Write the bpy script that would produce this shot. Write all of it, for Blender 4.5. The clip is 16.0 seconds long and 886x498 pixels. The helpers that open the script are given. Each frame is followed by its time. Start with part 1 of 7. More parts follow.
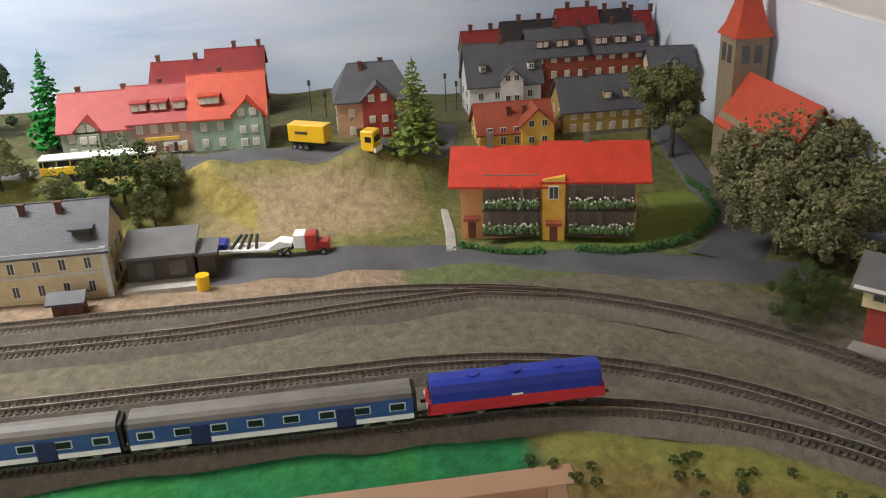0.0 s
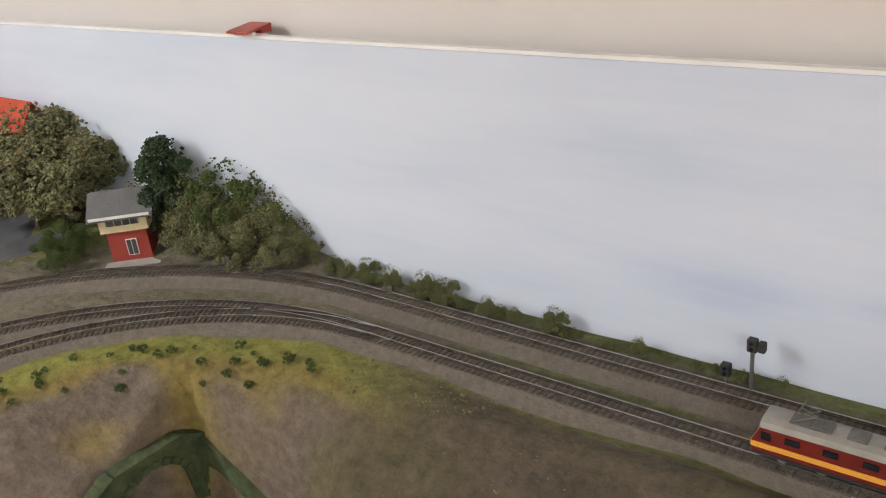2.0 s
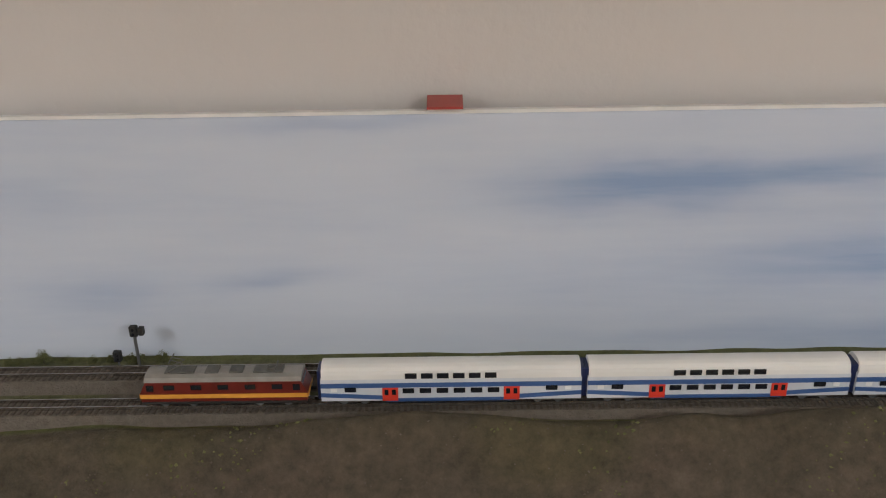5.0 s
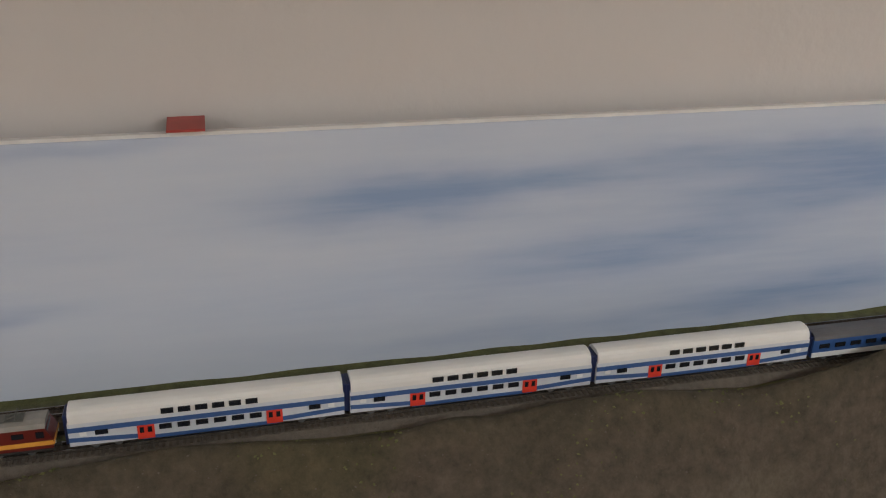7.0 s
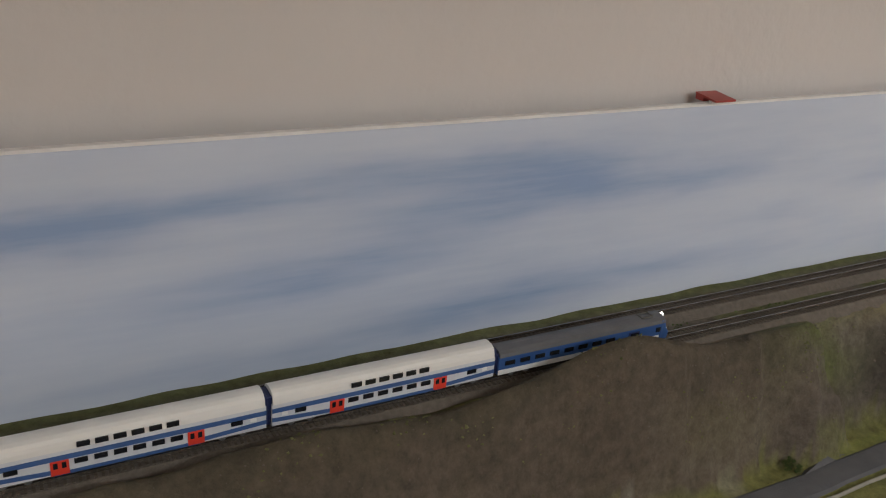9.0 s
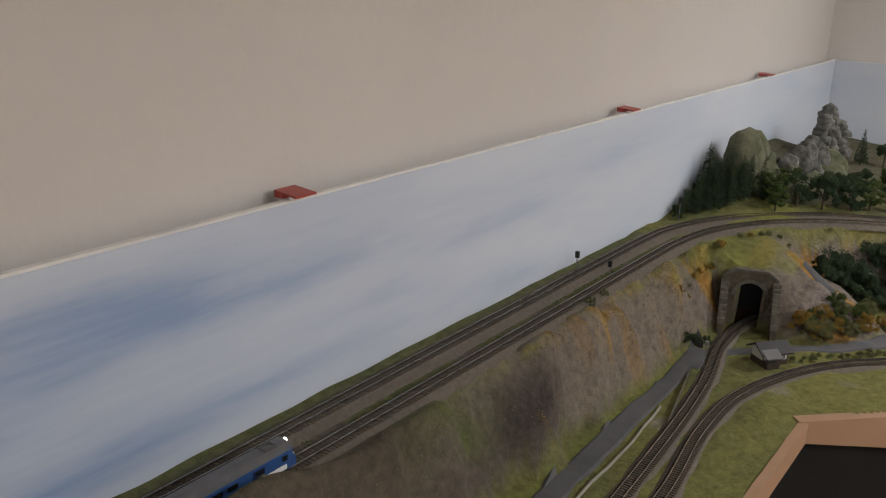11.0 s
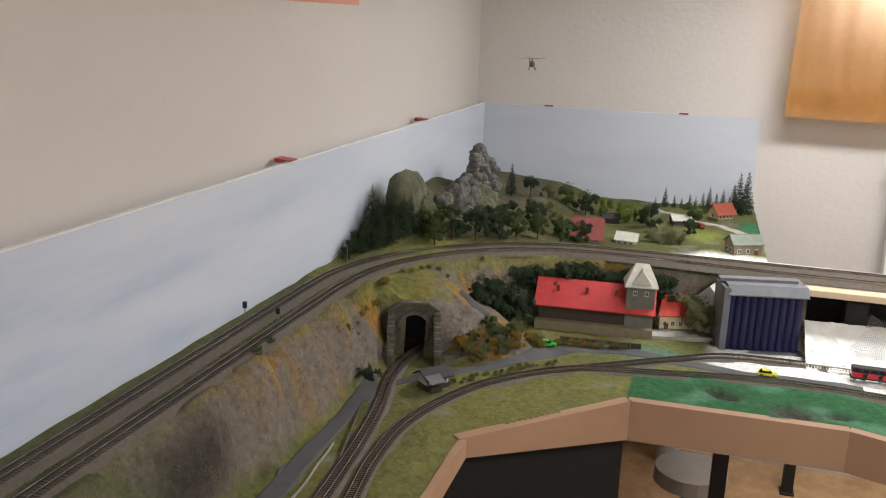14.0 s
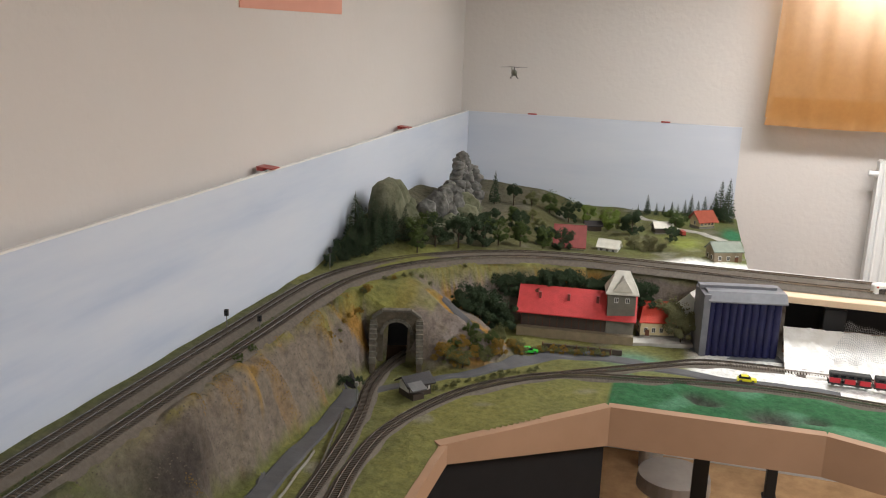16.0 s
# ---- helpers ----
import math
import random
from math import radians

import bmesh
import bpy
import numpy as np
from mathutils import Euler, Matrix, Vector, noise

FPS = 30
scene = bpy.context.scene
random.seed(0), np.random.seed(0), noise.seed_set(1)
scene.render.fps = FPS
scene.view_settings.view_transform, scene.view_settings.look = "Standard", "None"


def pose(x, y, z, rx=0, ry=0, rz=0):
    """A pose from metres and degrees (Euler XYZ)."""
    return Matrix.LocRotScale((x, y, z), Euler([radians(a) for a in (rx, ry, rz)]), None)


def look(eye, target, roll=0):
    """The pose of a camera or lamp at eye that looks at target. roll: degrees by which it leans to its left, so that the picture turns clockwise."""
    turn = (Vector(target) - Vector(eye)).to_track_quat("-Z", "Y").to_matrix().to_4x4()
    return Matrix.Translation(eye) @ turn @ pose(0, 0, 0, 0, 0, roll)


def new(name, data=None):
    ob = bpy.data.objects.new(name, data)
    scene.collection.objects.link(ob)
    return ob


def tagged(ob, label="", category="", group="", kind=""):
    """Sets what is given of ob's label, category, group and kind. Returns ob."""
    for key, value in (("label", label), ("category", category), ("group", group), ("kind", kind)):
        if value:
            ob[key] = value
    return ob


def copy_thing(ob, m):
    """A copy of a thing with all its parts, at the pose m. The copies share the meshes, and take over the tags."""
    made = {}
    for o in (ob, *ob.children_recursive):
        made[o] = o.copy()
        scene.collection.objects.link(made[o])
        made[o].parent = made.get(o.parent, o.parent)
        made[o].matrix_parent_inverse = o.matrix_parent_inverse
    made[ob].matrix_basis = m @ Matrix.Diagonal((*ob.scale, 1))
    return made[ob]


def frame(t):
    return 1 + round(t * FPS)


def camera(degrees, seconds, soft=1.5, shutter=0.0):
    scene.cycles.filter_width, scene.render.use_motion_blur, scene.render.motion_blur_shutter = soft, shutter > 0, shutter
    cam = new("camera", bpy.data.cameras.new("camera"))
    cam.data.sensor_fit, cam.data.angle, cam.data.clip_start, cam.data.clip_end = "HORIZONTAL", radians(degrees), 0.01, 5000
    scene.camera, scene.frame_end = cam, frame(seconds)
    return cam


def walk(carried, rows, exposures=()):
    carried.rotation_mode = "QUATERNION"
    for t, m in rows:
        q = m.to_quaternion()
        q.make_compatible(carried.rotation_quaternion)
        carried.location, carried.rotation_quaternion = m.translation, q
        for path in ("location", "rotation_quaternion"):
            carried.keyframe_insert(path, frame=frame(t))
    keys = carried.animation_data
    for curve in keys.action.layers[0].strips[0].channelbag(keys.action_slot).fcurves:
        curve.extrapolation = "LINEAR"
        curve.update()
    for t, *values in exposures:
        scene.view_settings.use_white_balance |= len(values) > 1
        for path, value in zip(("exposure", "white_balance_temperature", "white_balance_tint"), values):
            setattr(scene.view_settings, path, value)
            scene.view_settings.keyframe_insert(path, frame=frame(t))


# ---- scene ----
cam = camera(52.8, 16.0, soft=1.1)
PATH = [
    (0, (-0.442, -0.75, 0.236), (-2.256, -0.526, -0.575), -2.6),
    (0.5, (-0.356, -0.739, 0.242), (-2.097, -0.164, -0.557), -4.1),
    (1, (-0.288, -0.738, 0.242), (-1.894, 0.132, -0.573), -6.4),
    (1.5, (-0.215, -0.76, 0.233), (-1.652, 0.361, -0.591), -6.9),
    (2, (-0.095, -0.782, 0.218), (-1.269, 0.603, -0.62), -6.9),
    (2.5, (-0.013, -0.881, 0.232), (-0.879, 0.715, -0.607), -4.7),
    (3, (0.026, -0.941, 0.26), (-0.608, 0.763, -0.573), -3.8),
    (5.5, (0.05, -1.023, 0.276), (0.124, 0.81, -0.519), -0.0),
    (6, (0.047, -0.993, 0.326), (0.195, 0.792, -0.565), 0.9),
    (6.5, (0.071, -1.032, 0.28), (0.331, 0.79, -0.503), 0.4),
    (7, (0.083, -1.017, 0.294), (0.544, 0.752, -0.505), 1.4),
    (7.5, (0.094, -1.002, 0.309), (0.699, 0.715, -0.52), 2.4),
    (8, (0.106, -0.996, 0.32), (0.861, 0.654, -0.522), 3.4),
    (10.5, (0.4, -0.911, 0.304), (1.741, 0.422, -0.35), 3.8),
    (11, (0.371, -0.893, 0.329), (1.927, 0.209, -0.275), 1.8),
    (11.5, (0.347, -0.874, 0.336), (1.984, 0.124, -0.234), 1.9),
    (12, (0.347, -0.892, 0.35), (2.044, 0.02, -0.187), 2.1),
    (12.5, (0.356, -0.921, 0.353), (2.107, -0.106, -0.163), 2.0),
    (13, (0.364, -0.954, 0.359), (2.162, -0.239, -0.146), 2.0),
    (13.5, (0.368, -0.975, 0.36), (2.201, -0.349, -0.137), 2.0),
    (14, (0.37, -1.004, 0.363), (2.232, -0.465, -0.132), 2.0),
    (14.5, (0.367, -1.014, 0.362), (2.241, -0.515, -0.127), 2.1),
    (15, (0.364, -1.028, 0.363), (2.237, -0.523, -0.124), 1.8),
    (15.5, (0.362, -1.021, 0.362), (2.236, -0.513, -0.119), 2.0),
    (16, (0.362, -1.021, 0.366), (2.235, -0.508, -0.111), 2.1),
]
walk(cam, [(t, look(eye, target, roll)) for t, eye, target, roll in PATH], exposures=[(0.0, 0.6), (1.0, 1.04), (2.5, 1.02), (3.2, 0.82), (5.5, 0.26), (8.0, 0.0), (10.5, 0.0), (12.5, 0.1), (14.5, 0.28), (16.0, 0.28)])

# ---- world and lights ----
world = bpy.data.worlds.new("room_world")
scene.world = world
world.use_nodes = True
world.node_tree.nodes["Background"].inputs[0].default_value = (0.9, 0.93, 1.0, 1)
world.node_tree.nodes["Background"].inputs[1].default_value = 0.05

FLOOR_Z, CEIL_Z = -1.59, 0.95
XL, XR, YS = -2.47, 4.47, -3.2


def area_lamp(name, x, y, z, sx, sy, watts, colour):
    d = bpy.data.lights.new(name, "AREA")
    d.shape, d.size, d.size_y, d.energy, d.color = "RECTANGLE", sx, sy, watts, colour
    o = new(name, d)
    o.matrix_world = pose(x, y, z)
    return o


area_lamp("unseen_ceiling_light", -1.75, -1.75, CEIL_Z - 0.075, 0.25, 1.1, 22, (0.975, 0.985, 1.0))
# assumed middle lamp, added to brighten the lower deck and north wall
area_lamp("unseen_ceiling_light", 1.3, -2.1, CEIL_Z - 0.075, 1.1, 0.25, 26, (0.975, 0.985, 1.0))
area_lamp("unseen_ceiling_light", 3.35, -1.68, CEIL_Z - 0.075, 0.25, 1.1, 24, (0.975, 0.985, 1.0))
area_lamp("window_light", XR + 0.09, -2.05, 0.64, 0.3, 1.1, 9, (0.85, 0.92, 1.0)).rotation_euler = (0, radians(90), 0)


# ---- materials ----
def mat(name, c1, c2=None, rough=0.6, scale=20.0, bump=0.0, bscale=None, metal=0.0, spec=0.4, fine=0.5, coat=0.0, island=0.0):
    m = bpy.data.materials.new(name)
    m.use_nodes = True
    nt = m.node_tree
    b = nt.nodes["Principled BSDF"]
    b.inputs["Roughness"].default_value = rough
    b.inputs["Metallic"].default_value = metal
    b.inputs["Specular IOR Level"].default_value = spec
    b.inputs["Coat Weight"].default_value = coat
    c2 = c2 or tuple(c * 0.82 for c in c1)
    tc = nt.nodes.new("ShaderNodeTexCoord")
    n1 = nt.nodes.new("ShaderNodeTexNoise")
    n1.inputs["Scale"].default_value = scale
    n1.inputs["Detail"].default_value = 6
    n1.inputs["Roughness"].default_value = 0.4 + 0.4 * fine
    nt.links.new(tc.outputs["Object"], n1.inputs["Vector"])
    r = nt.nodes.new("ShaderNodeValToRGB")
    r.color_ramp.elements[0].position, r.color_ramp.elements[1].position = 0.32, 0.68
    r.color_ramp.elements[0].color, r.color_ramp.elements[1].color = (*c2, 1), (*c1, 1)
    nt.links.new(n1.outputs["Fac"], r.inputs["Fac"])
    out = r.outputs["Color"]
    if island:
        g = nt.nodes.new("ShaderNodeNewGeometry")
        hs = nt.nodes.new("ShaderNodeHueSaturation")
        mr = nt.nodes.new("ShaderNodeMapRange")
        mr.inputs["To Min"].default_value, mr.inputs["To Max"].default_value = 1 - island, 1 + island
        nt.links.new(g.outputs["Random Per Island"], mr.inputs["Value"])
        nt.links.new(mr.outputs["Result"], hs.inputs["Value"])
        nt.links.new(out, hs.inputs["Color"])
        out = hs.outputs["Color"]
    nt.links.new(out, b.inputs["Base Color"])
    if bump:
        n2 = nt.nodes.new("ShaderNodeTexNoise")
        n2.inputs["Scale"].default_value = bscale or scale * 4
        n2.inputs["Detail"].default_value = 4
        nt.links.new(tc.outputs["Object"], n2.inputs["Vector"])
        bp = nt.nodes.new("ShaderNodeBump")
        bp.inputs["Strength"].default_value = bump
        bp.inputs["Distance"].default_value = 0.004
        nt.links.new(n2.outputs["Fac"], bp.inputs["Height"])
        nt.links.new(bp.outputs["Normal"], b.inputs["Normal"])
    return m


M = {}
M["wall"] = mat("wall_paint", (0.66, 0.62, 0.585), (0.625, 0.585, 0.55), 0.85, 1.2, 0.45, 45)
M["ceil"] = mat("ceiling_paint", (0.78, 0.76, 0.72), (0.74, 0.72, 0.68), 0.9, 1.5)
M["osb"] = mat("floor_board", (0.52, 0.33, 0.17), (0.36, 0.21, 0.1), 0.6, 14, 0.1)
M["skirt"] = mat("skirting_grey", (0.55, 0.55, 0.55), None, 0.6, 10)
M["ply"] = mat("plywood", (0.37, 0.225, 0.14), (0.30, 0.18, 0.107), 0.55, 3, 0.05, 80)
M["plyedge"] = mat("plywood_pale", (0.72, 0.55, 0.38), (0.62, 0.46, 0.3), 0.6, 8, 0.05, 80)
M["black"] = mat("black_paint", (0.012, 0.011, 0.011), None, 0.6, 9)
M["cloth"] = mat("black_cloth", (0.01, 0.009, 0.009), None, 0.95, 30)
M["ballast"] = mat("ballast", (0.155, 0.132, 0.108), (0.105, 0.09, 0.073), 0.95, 110, 0.5, 420)
M["sleeper"] = mat("sleeper", (0.098, 0.078, 0.06), (0.072, 0.057, 0.044), 0.85, 90)
M["rail"] = mat("rail_steel", (0.5, 0.46, 0.42), (0.27, 0.235, 0.2), 0.25, 60, metal=0.9)
M["road"] = mat("asphalt", (0.105, 0.105, 0.11), (0.07, 0.07, 0.075), 0.85, 12, 0.25, 300)
M["path"] = mat("pale_paving", (0.42, 0.40, 0.36), (0.3, 0.29, 0.26), 0.85, 30, 0.2, 200)
M["rock"] = mat("grey_rock", (0.22, 0.21, 0.195), (0.035, 0.037, 0.03), 0.9, 26, 1.0, 70)
M["mossrock"] = mat("mossy_rock", (0.17, 0.165, 0.11), (0.055, 0.065, 0.032), 0.95, 20, 1.0, 70)
M["stone"] = mat("portal_stone", (0.13, 0.108, 0.074), (0.055, 0.047, 0.034), 0.9, 60, 0.6, 160)
M["moss"] = mat("mossy_stone", (0.075, 0.095, 0.04), (0.03, 0.04, 0.018), 0.95, 50, 0.8, 150)
M["stonepale"] = mat("portal_quoin", (0.165, 0.15, 0.12), (0.085, 0.078, 0.062), 0.9, 60, 0.6, 160)
M["white"] = mat("white_plastic", (0.82, 0.82, 0.8), (0.76, 0.76, 0.74), 0.4, 6)
M["coachgrey"] = mat("coach_light_grey", (0.62, 0.64, 0.67), (0.57, 0.59, 0.62), 0.35, 30)
M["coachroof"] = mat("coach_roof_white", (0.76, 0.75, 0.71), (0.68, 0.67, 0.63), 0.3, 12, fine=0.3)
M["blue"] = mat("coach_blue", (0.055, 0.12, 0.29), (0.045, 0.1, 0.25), 0.4, 30)
M["blue2"] = mat("carriage_blue", (0.04, 0.10, 0.27), (0.03, 0.08, 0.22), 0.35, 40)
M["navy"] = mat("door_navy", (0.02, 0.03, 0.10), None, 0.4, 30)
M["red"] = mat("door_red", (0.72, 0.055, 0.03), (0.62, 0.045, 0.025), 0.4, 30)
M["glass"] = mat("dark_window", (0.02, 0.022, 0.027), (0.012, 0.013, 0.017), 0.08, 10, spec=0.6)
M["under"] = mat("underframe_dark", (0.035, 0.033, 0.03), (0.02, 0.02, 0.02), 0.7, 60)
M["bogie"] = mat("bogie_grey", (0.13, 0.125, 0.11), (0.07, 0.07, 0.06), 0.6, 80)
M["roofgrey"] = mat("roof_dark_grey", (0.12, 0.12, 0.125), (0.095, 0.095, 0.1), 0.45, 25)
M["locored"] = mat("loco_dark_red", (0.16, 0.02, 0.014), (0.11, 0.014, 0.01), 0.35, 40)
M["yellow"] = mat("stripe_yellow", (0.75, 0.36, 0.06), (0.66, 0.3, 0.045), 0.4, 40)
M["locoroof"] = mat("loco_roof_grey", (0.30, 0.28, 0.25), (0.2, 0.19, 0.17), 0.5, 40)
M["dieselblue"] = mat("diesel_blue", (0.025, 0.05, 0.36), (0.02, 0.035, 0.26), 0.35, 30)
M["dieselred"] = mat("diesel_red", (0.55, 0.035, 0.05), (0.45, 0.03, 0.04), 0.4, 30)
M["lamp"] = mat("headlamp_lens", (0.9, 0.9, 0.85), None, 0.1, 5)
M["steel"] = mat("grey_metal", (0.3, 0.3, 0.3), (0.2, 0.2, 0.2), 0.4, 30, metal=0.7)
M["clampred"] = mat("clamp_red", (0.42, 0.06, 0.05), (0.34, 0.05, 0.04), 0.4, 40)


def emit(name, colour, strength):
    m = bpy.data.materials.new(name)
    m.use_nodes = True
    b = m.node_tree.nodes["Principled BSDF"]
    b.inputs["Emission Color"].default_value = (*colour, 1)
    b.inputs["Emission Strength"].default_value = strength
    return m


M["glow"] = emit("headlamp_glow", (1, 0.97, 0.9), 6)
M["tube"] = emit("lamp_diffuser", (1, 0.96, 0.9), 4)
M["outside"] = emit("outside_daylight", (0.92, 0.95, 1.0), 7.0)


# painted sky board: pale paint with soft blue-grey strokes drawn out sideways
STROKES = [  # centre x, z, half length, half height, strength
    (0.27, -0.096, 0.15, 0.026, 1.0), (0.46, -0.078, 0.16, 0.014, 0.65), (0.74, -0.062, 0.20, 0.016, 0.55), (0.97, -0.085, 0.14, 0.036, 0.75),
    (0.64, -0.185, 0.2, 0.022, 0.5), (0.47, -0.215, 0.2, 0.028, 0.35), (0.52, -0.30, 0.26, 0.02, 0.5), (0.87, -0.285, 0.16, 0.024, 0.6),
    (-0.19, -0.213, 0.08, 0.012, 0.5), (-0.42, -0.228, 0.1, 0.02, 0.4), (-0.08, -0.010, 0.13, 0.008, 0.5), (-0.5, -0.09, 0.13, 0.02, 0.25),
    (1.3, -0.115, 0.22, 0.02, 0.45), (1.2, -0.265, 0.28, 0.02, 0.45), (1.78, -0.15, 0.2, 0.02, 0.35), (1.88, -0.29, 0.12, 0.02, 0.35),
    (0.80, -0.125, 0.2, 0.03, 0.4), (0.75, -0.17, 0.45, 0.13, 0.30), (1.2, -0.12, 0.35, 0.06, 0.25), (1.2, -0.25, 0.5, 0.06, 0.2), (-0.3, -0.1, 0.25, 0.04, 0.15), (1.5, -0.20, 0.18, 0.016, 0.3), (2.3, -0.09, 0.2, 0.016, 0.2),
]


def sky_board(name, deep, strokes=(), pale=(0.612, 0.658, 0.738), faint=0.28):
    m = mat(name, (0.72, 0.74, 0.78), None, 0.75, 1.0)
    nt = m.node_tree
    b = nt.nodes["Principled BSDF"]
    for l in list(b.inputs["Base Color"].links):
        nt.links.remove(l)

    def calc(op, p, q=None, clamp=False):
        n = nt.nodes.new("ShaderNodeMath")
        n.operation, n.use_clamp = op, clamp
        for k, v in enumerate((p, q)):
            if v is None:
                continue
            if isinstance(v, (int, float)):
                n.inputs[k].default_value = v
            else:
                nt.links.new(v, n.inputs[k])
        return n.outputs[0]

    tc = nt.nodes.new("ShaderNodeTexCoord")

    def streaks(scale, detail, loc):
        mp = nt.nodes.new("ShaderNodeMapping")
        mp.inputs["Scale"].default_value, mp.inputs["Location"].default_value = scale, loc
        nt.links.new(tc.outputs["Object"], mp.inputs["Vector"])
        n = nt.nodes.new("ShaderNodeTexNoise")
        n.inputs["Scale"].default_value, n.inputs["Detail"].default_value, n.inputs["Roughness"].default_value = 1.0, detail, 0.5
        nt.links.new(mp.outputs["Vector"], n.inputs["Vector"])
        return n.outputs["Fac"]

    broad = streaks((1.6, 1.6, 9.0), 5, (3.37, 0.0, 1.2))
    brush = streaks((7.0, 7.0, 75.0), 4, (1.0, 2.0, 0.0))
    wob = streaks((5.0, 5.0, 16.0), 4, (0.4, 0.0, 5.0))
    sep = nt.nodes.new("ShaderNodeSeparateXYZ")
    nt.links.new(tc.outputs["Object"], sep.inputs[0])
    x = calc("ADD", sep.outputs["X"], calc("MULTIPLY", calc("SUBTRACT", broad, 0.5), 0.30))
    z = calc("ADD", sep.outputs["Z"], calc("MULTIPLY", calc("SUBTRACT", wob, 0.5), 0.055))
    total = calc("MULTIPLY", calc("SUBTRACT", 0.60, broad, True), faint * 2.6)
    for cx, cz, sx, sz, k in strokes:
        u = calc("DIVIDE", calc("SUBTRACT", x, cx), sx)
        w = calc("DIVIDE", calc("SUBTRACT", z, cz), sz * 1.25)
        d = calc("ADD", calc("MULTIPLY", u, u), calc("MULTIPLY", w, w))
        total = calc("ADD", total, calc("MULTIPLY", calc("POWER", 2.72, calc("MULTIPLY", d, -1.0)), k * 0.78))
    total = calc("MULTIPLY", total, calc("ADD", 0.62, calc("MULTIPLY", brush, 0.76)))
    total = calc("ADD", total, calc("MULTIPLY", calc("SUBTRACT", brush, 0.5), 0.10), True)
    mx = nt.nodes.new("ShaderNodeMix")
    mx.data_type = "RGBA"
    nt.links.new(total, mx.inputs[0])
    mx.inputs[6].default_value, mx.inputs[7].default_value = (*pale, 1), (*deep, 1)
    nt.links.new(mx.outputs[2], b.inputs["Base Color"])
    return m


M["sky"] = sky_board("painted_sky", (0.27, 0.37, 0.56), STROKES)
M["sky_town"] = sky_board("painted_blue_sky", (0.33, 0.45, 0.62), (), (0.58, 0.64, 0.73), 0.9)
M["sky_pale"] = sky_board("painted_pale_sky", (0.44, 0.50, 0.60), (), (0.57, 0.60, 0.66), 0.45)


# ---- mesh helpers ----
def box(bm, x0, x1, y0, y1, z0, z1, bevel=0.0):
    v = [bm.verts.new((x, y, z)) for x in (x0, x1) for y in (y0, y1) for z in (z0, z1)]
    fs = [bm.faces.new([v[i] for i in q]) for q in ((0, 1, 3, 2), (4, 6, 7, 5), (0, 4, 5, 1), (2, 3, 7, 6), (0, 2, 6, 4), (1, 5, 7, 3))]
    if bevel:
        es = {e for f in fs for e in f.edges}
        bmesh.ops.bevel(bm, geom=list(es), offset=bevel, segments=1, affect="EDGES")
    return bm


def B(*a, bevel=0.0):
    return box(bmesh.new(), *a, bevel=bevel)


def extrude(bm, poly, x0, x1, axis="x"):
    """A closed outline (a, b) drawn out along an axis."""
    put3 = {"x": lambda a, b, t: (t, a, b), "y": lambda a, b, t: (a, t, b), "z": lambda a, b, t: (a, b, t)}[axis]
    lo = [bm.verts.new(put3(a, b, x0)) for a, b in poly]
    hi = [bm.verts.new(put3(a, b, x1)) for a, b in poly]
    n = len(poly)
    for i in range(n):
        bm.faces.new((lo[i], lo[(i + 1) % n], hi[(i + 1) % n], hi[i]))
    bm.faces.new(lo[::-1])
    bm.faces.new(hi)
    bmesh.ops.recalc_face_normals(bm, faces=bm.faces[:])
    return bm


def tube(bm, p, q, r0, r1=None, n=8):
    r1 = r0 if r1 is None else r1
    p, q = Vector(p), Vector(q)
    d = (q - p).normalized()
    u = d.orthogonal().normalized()
    w = d.cross(u)
    ring = lambda c, r: [bm.verts.new(c + (u * math.cos(2 * math.pi * k / n) + w * math.sin(2 * math.pi * k / n)) * r) for k in range(n)]
    a, b = ring(p, r0), ring(q, max(r1, 1e-5))
    for k in range(n):
        bm.faces.new((a[k], a[(k + 1) % n], b[(k + 1) % n], b[k]))
    bm.faces.new(a[::-1])
    bm.faces.new(b)
    return bm


def part(name, bm, material, parent=None, label="", smooth=False):
    me = bpy.data.meshes.new(name)
    if isinstance(bm, bmesh.types.BMesh):
        bm.to_mesh(me)
        bm.free()
    else:
        me.from_pydata(bm[0], [], bm[1])
        me.update()
    me.materials.append(M[material] if isinstance(material, str) else material)
    if smooth:
        me.polygons.foreach_set("use_smooth", [True] * len(me.polygons))
    o = new(name, me)
    if parent is not None:
        o.parent = parent
    if label:
        o["label"] = label
    return o


def again(o, x, y, z, parent=None, rz=0.0):
    """The same piece once more, on the same mesh."""
    c = new(o.name.split(".")[0], o.data)
    c.parent = parent or o.parent
    c.matrix_basis = pose(x, y, z, 0, 0, rz)
    return c


def thing(name, x, y, z, rz, label, category, group="", kind=""):
    e = new(name)
    e.matrix_world = pose(x, y, z, 0, 0, rz)
    return tagged(e, label, category, group, kind)


def setting(name, bm, material, label, category="structure"):
    return tagged(part(name, bm, material), label, category, kind="structure")

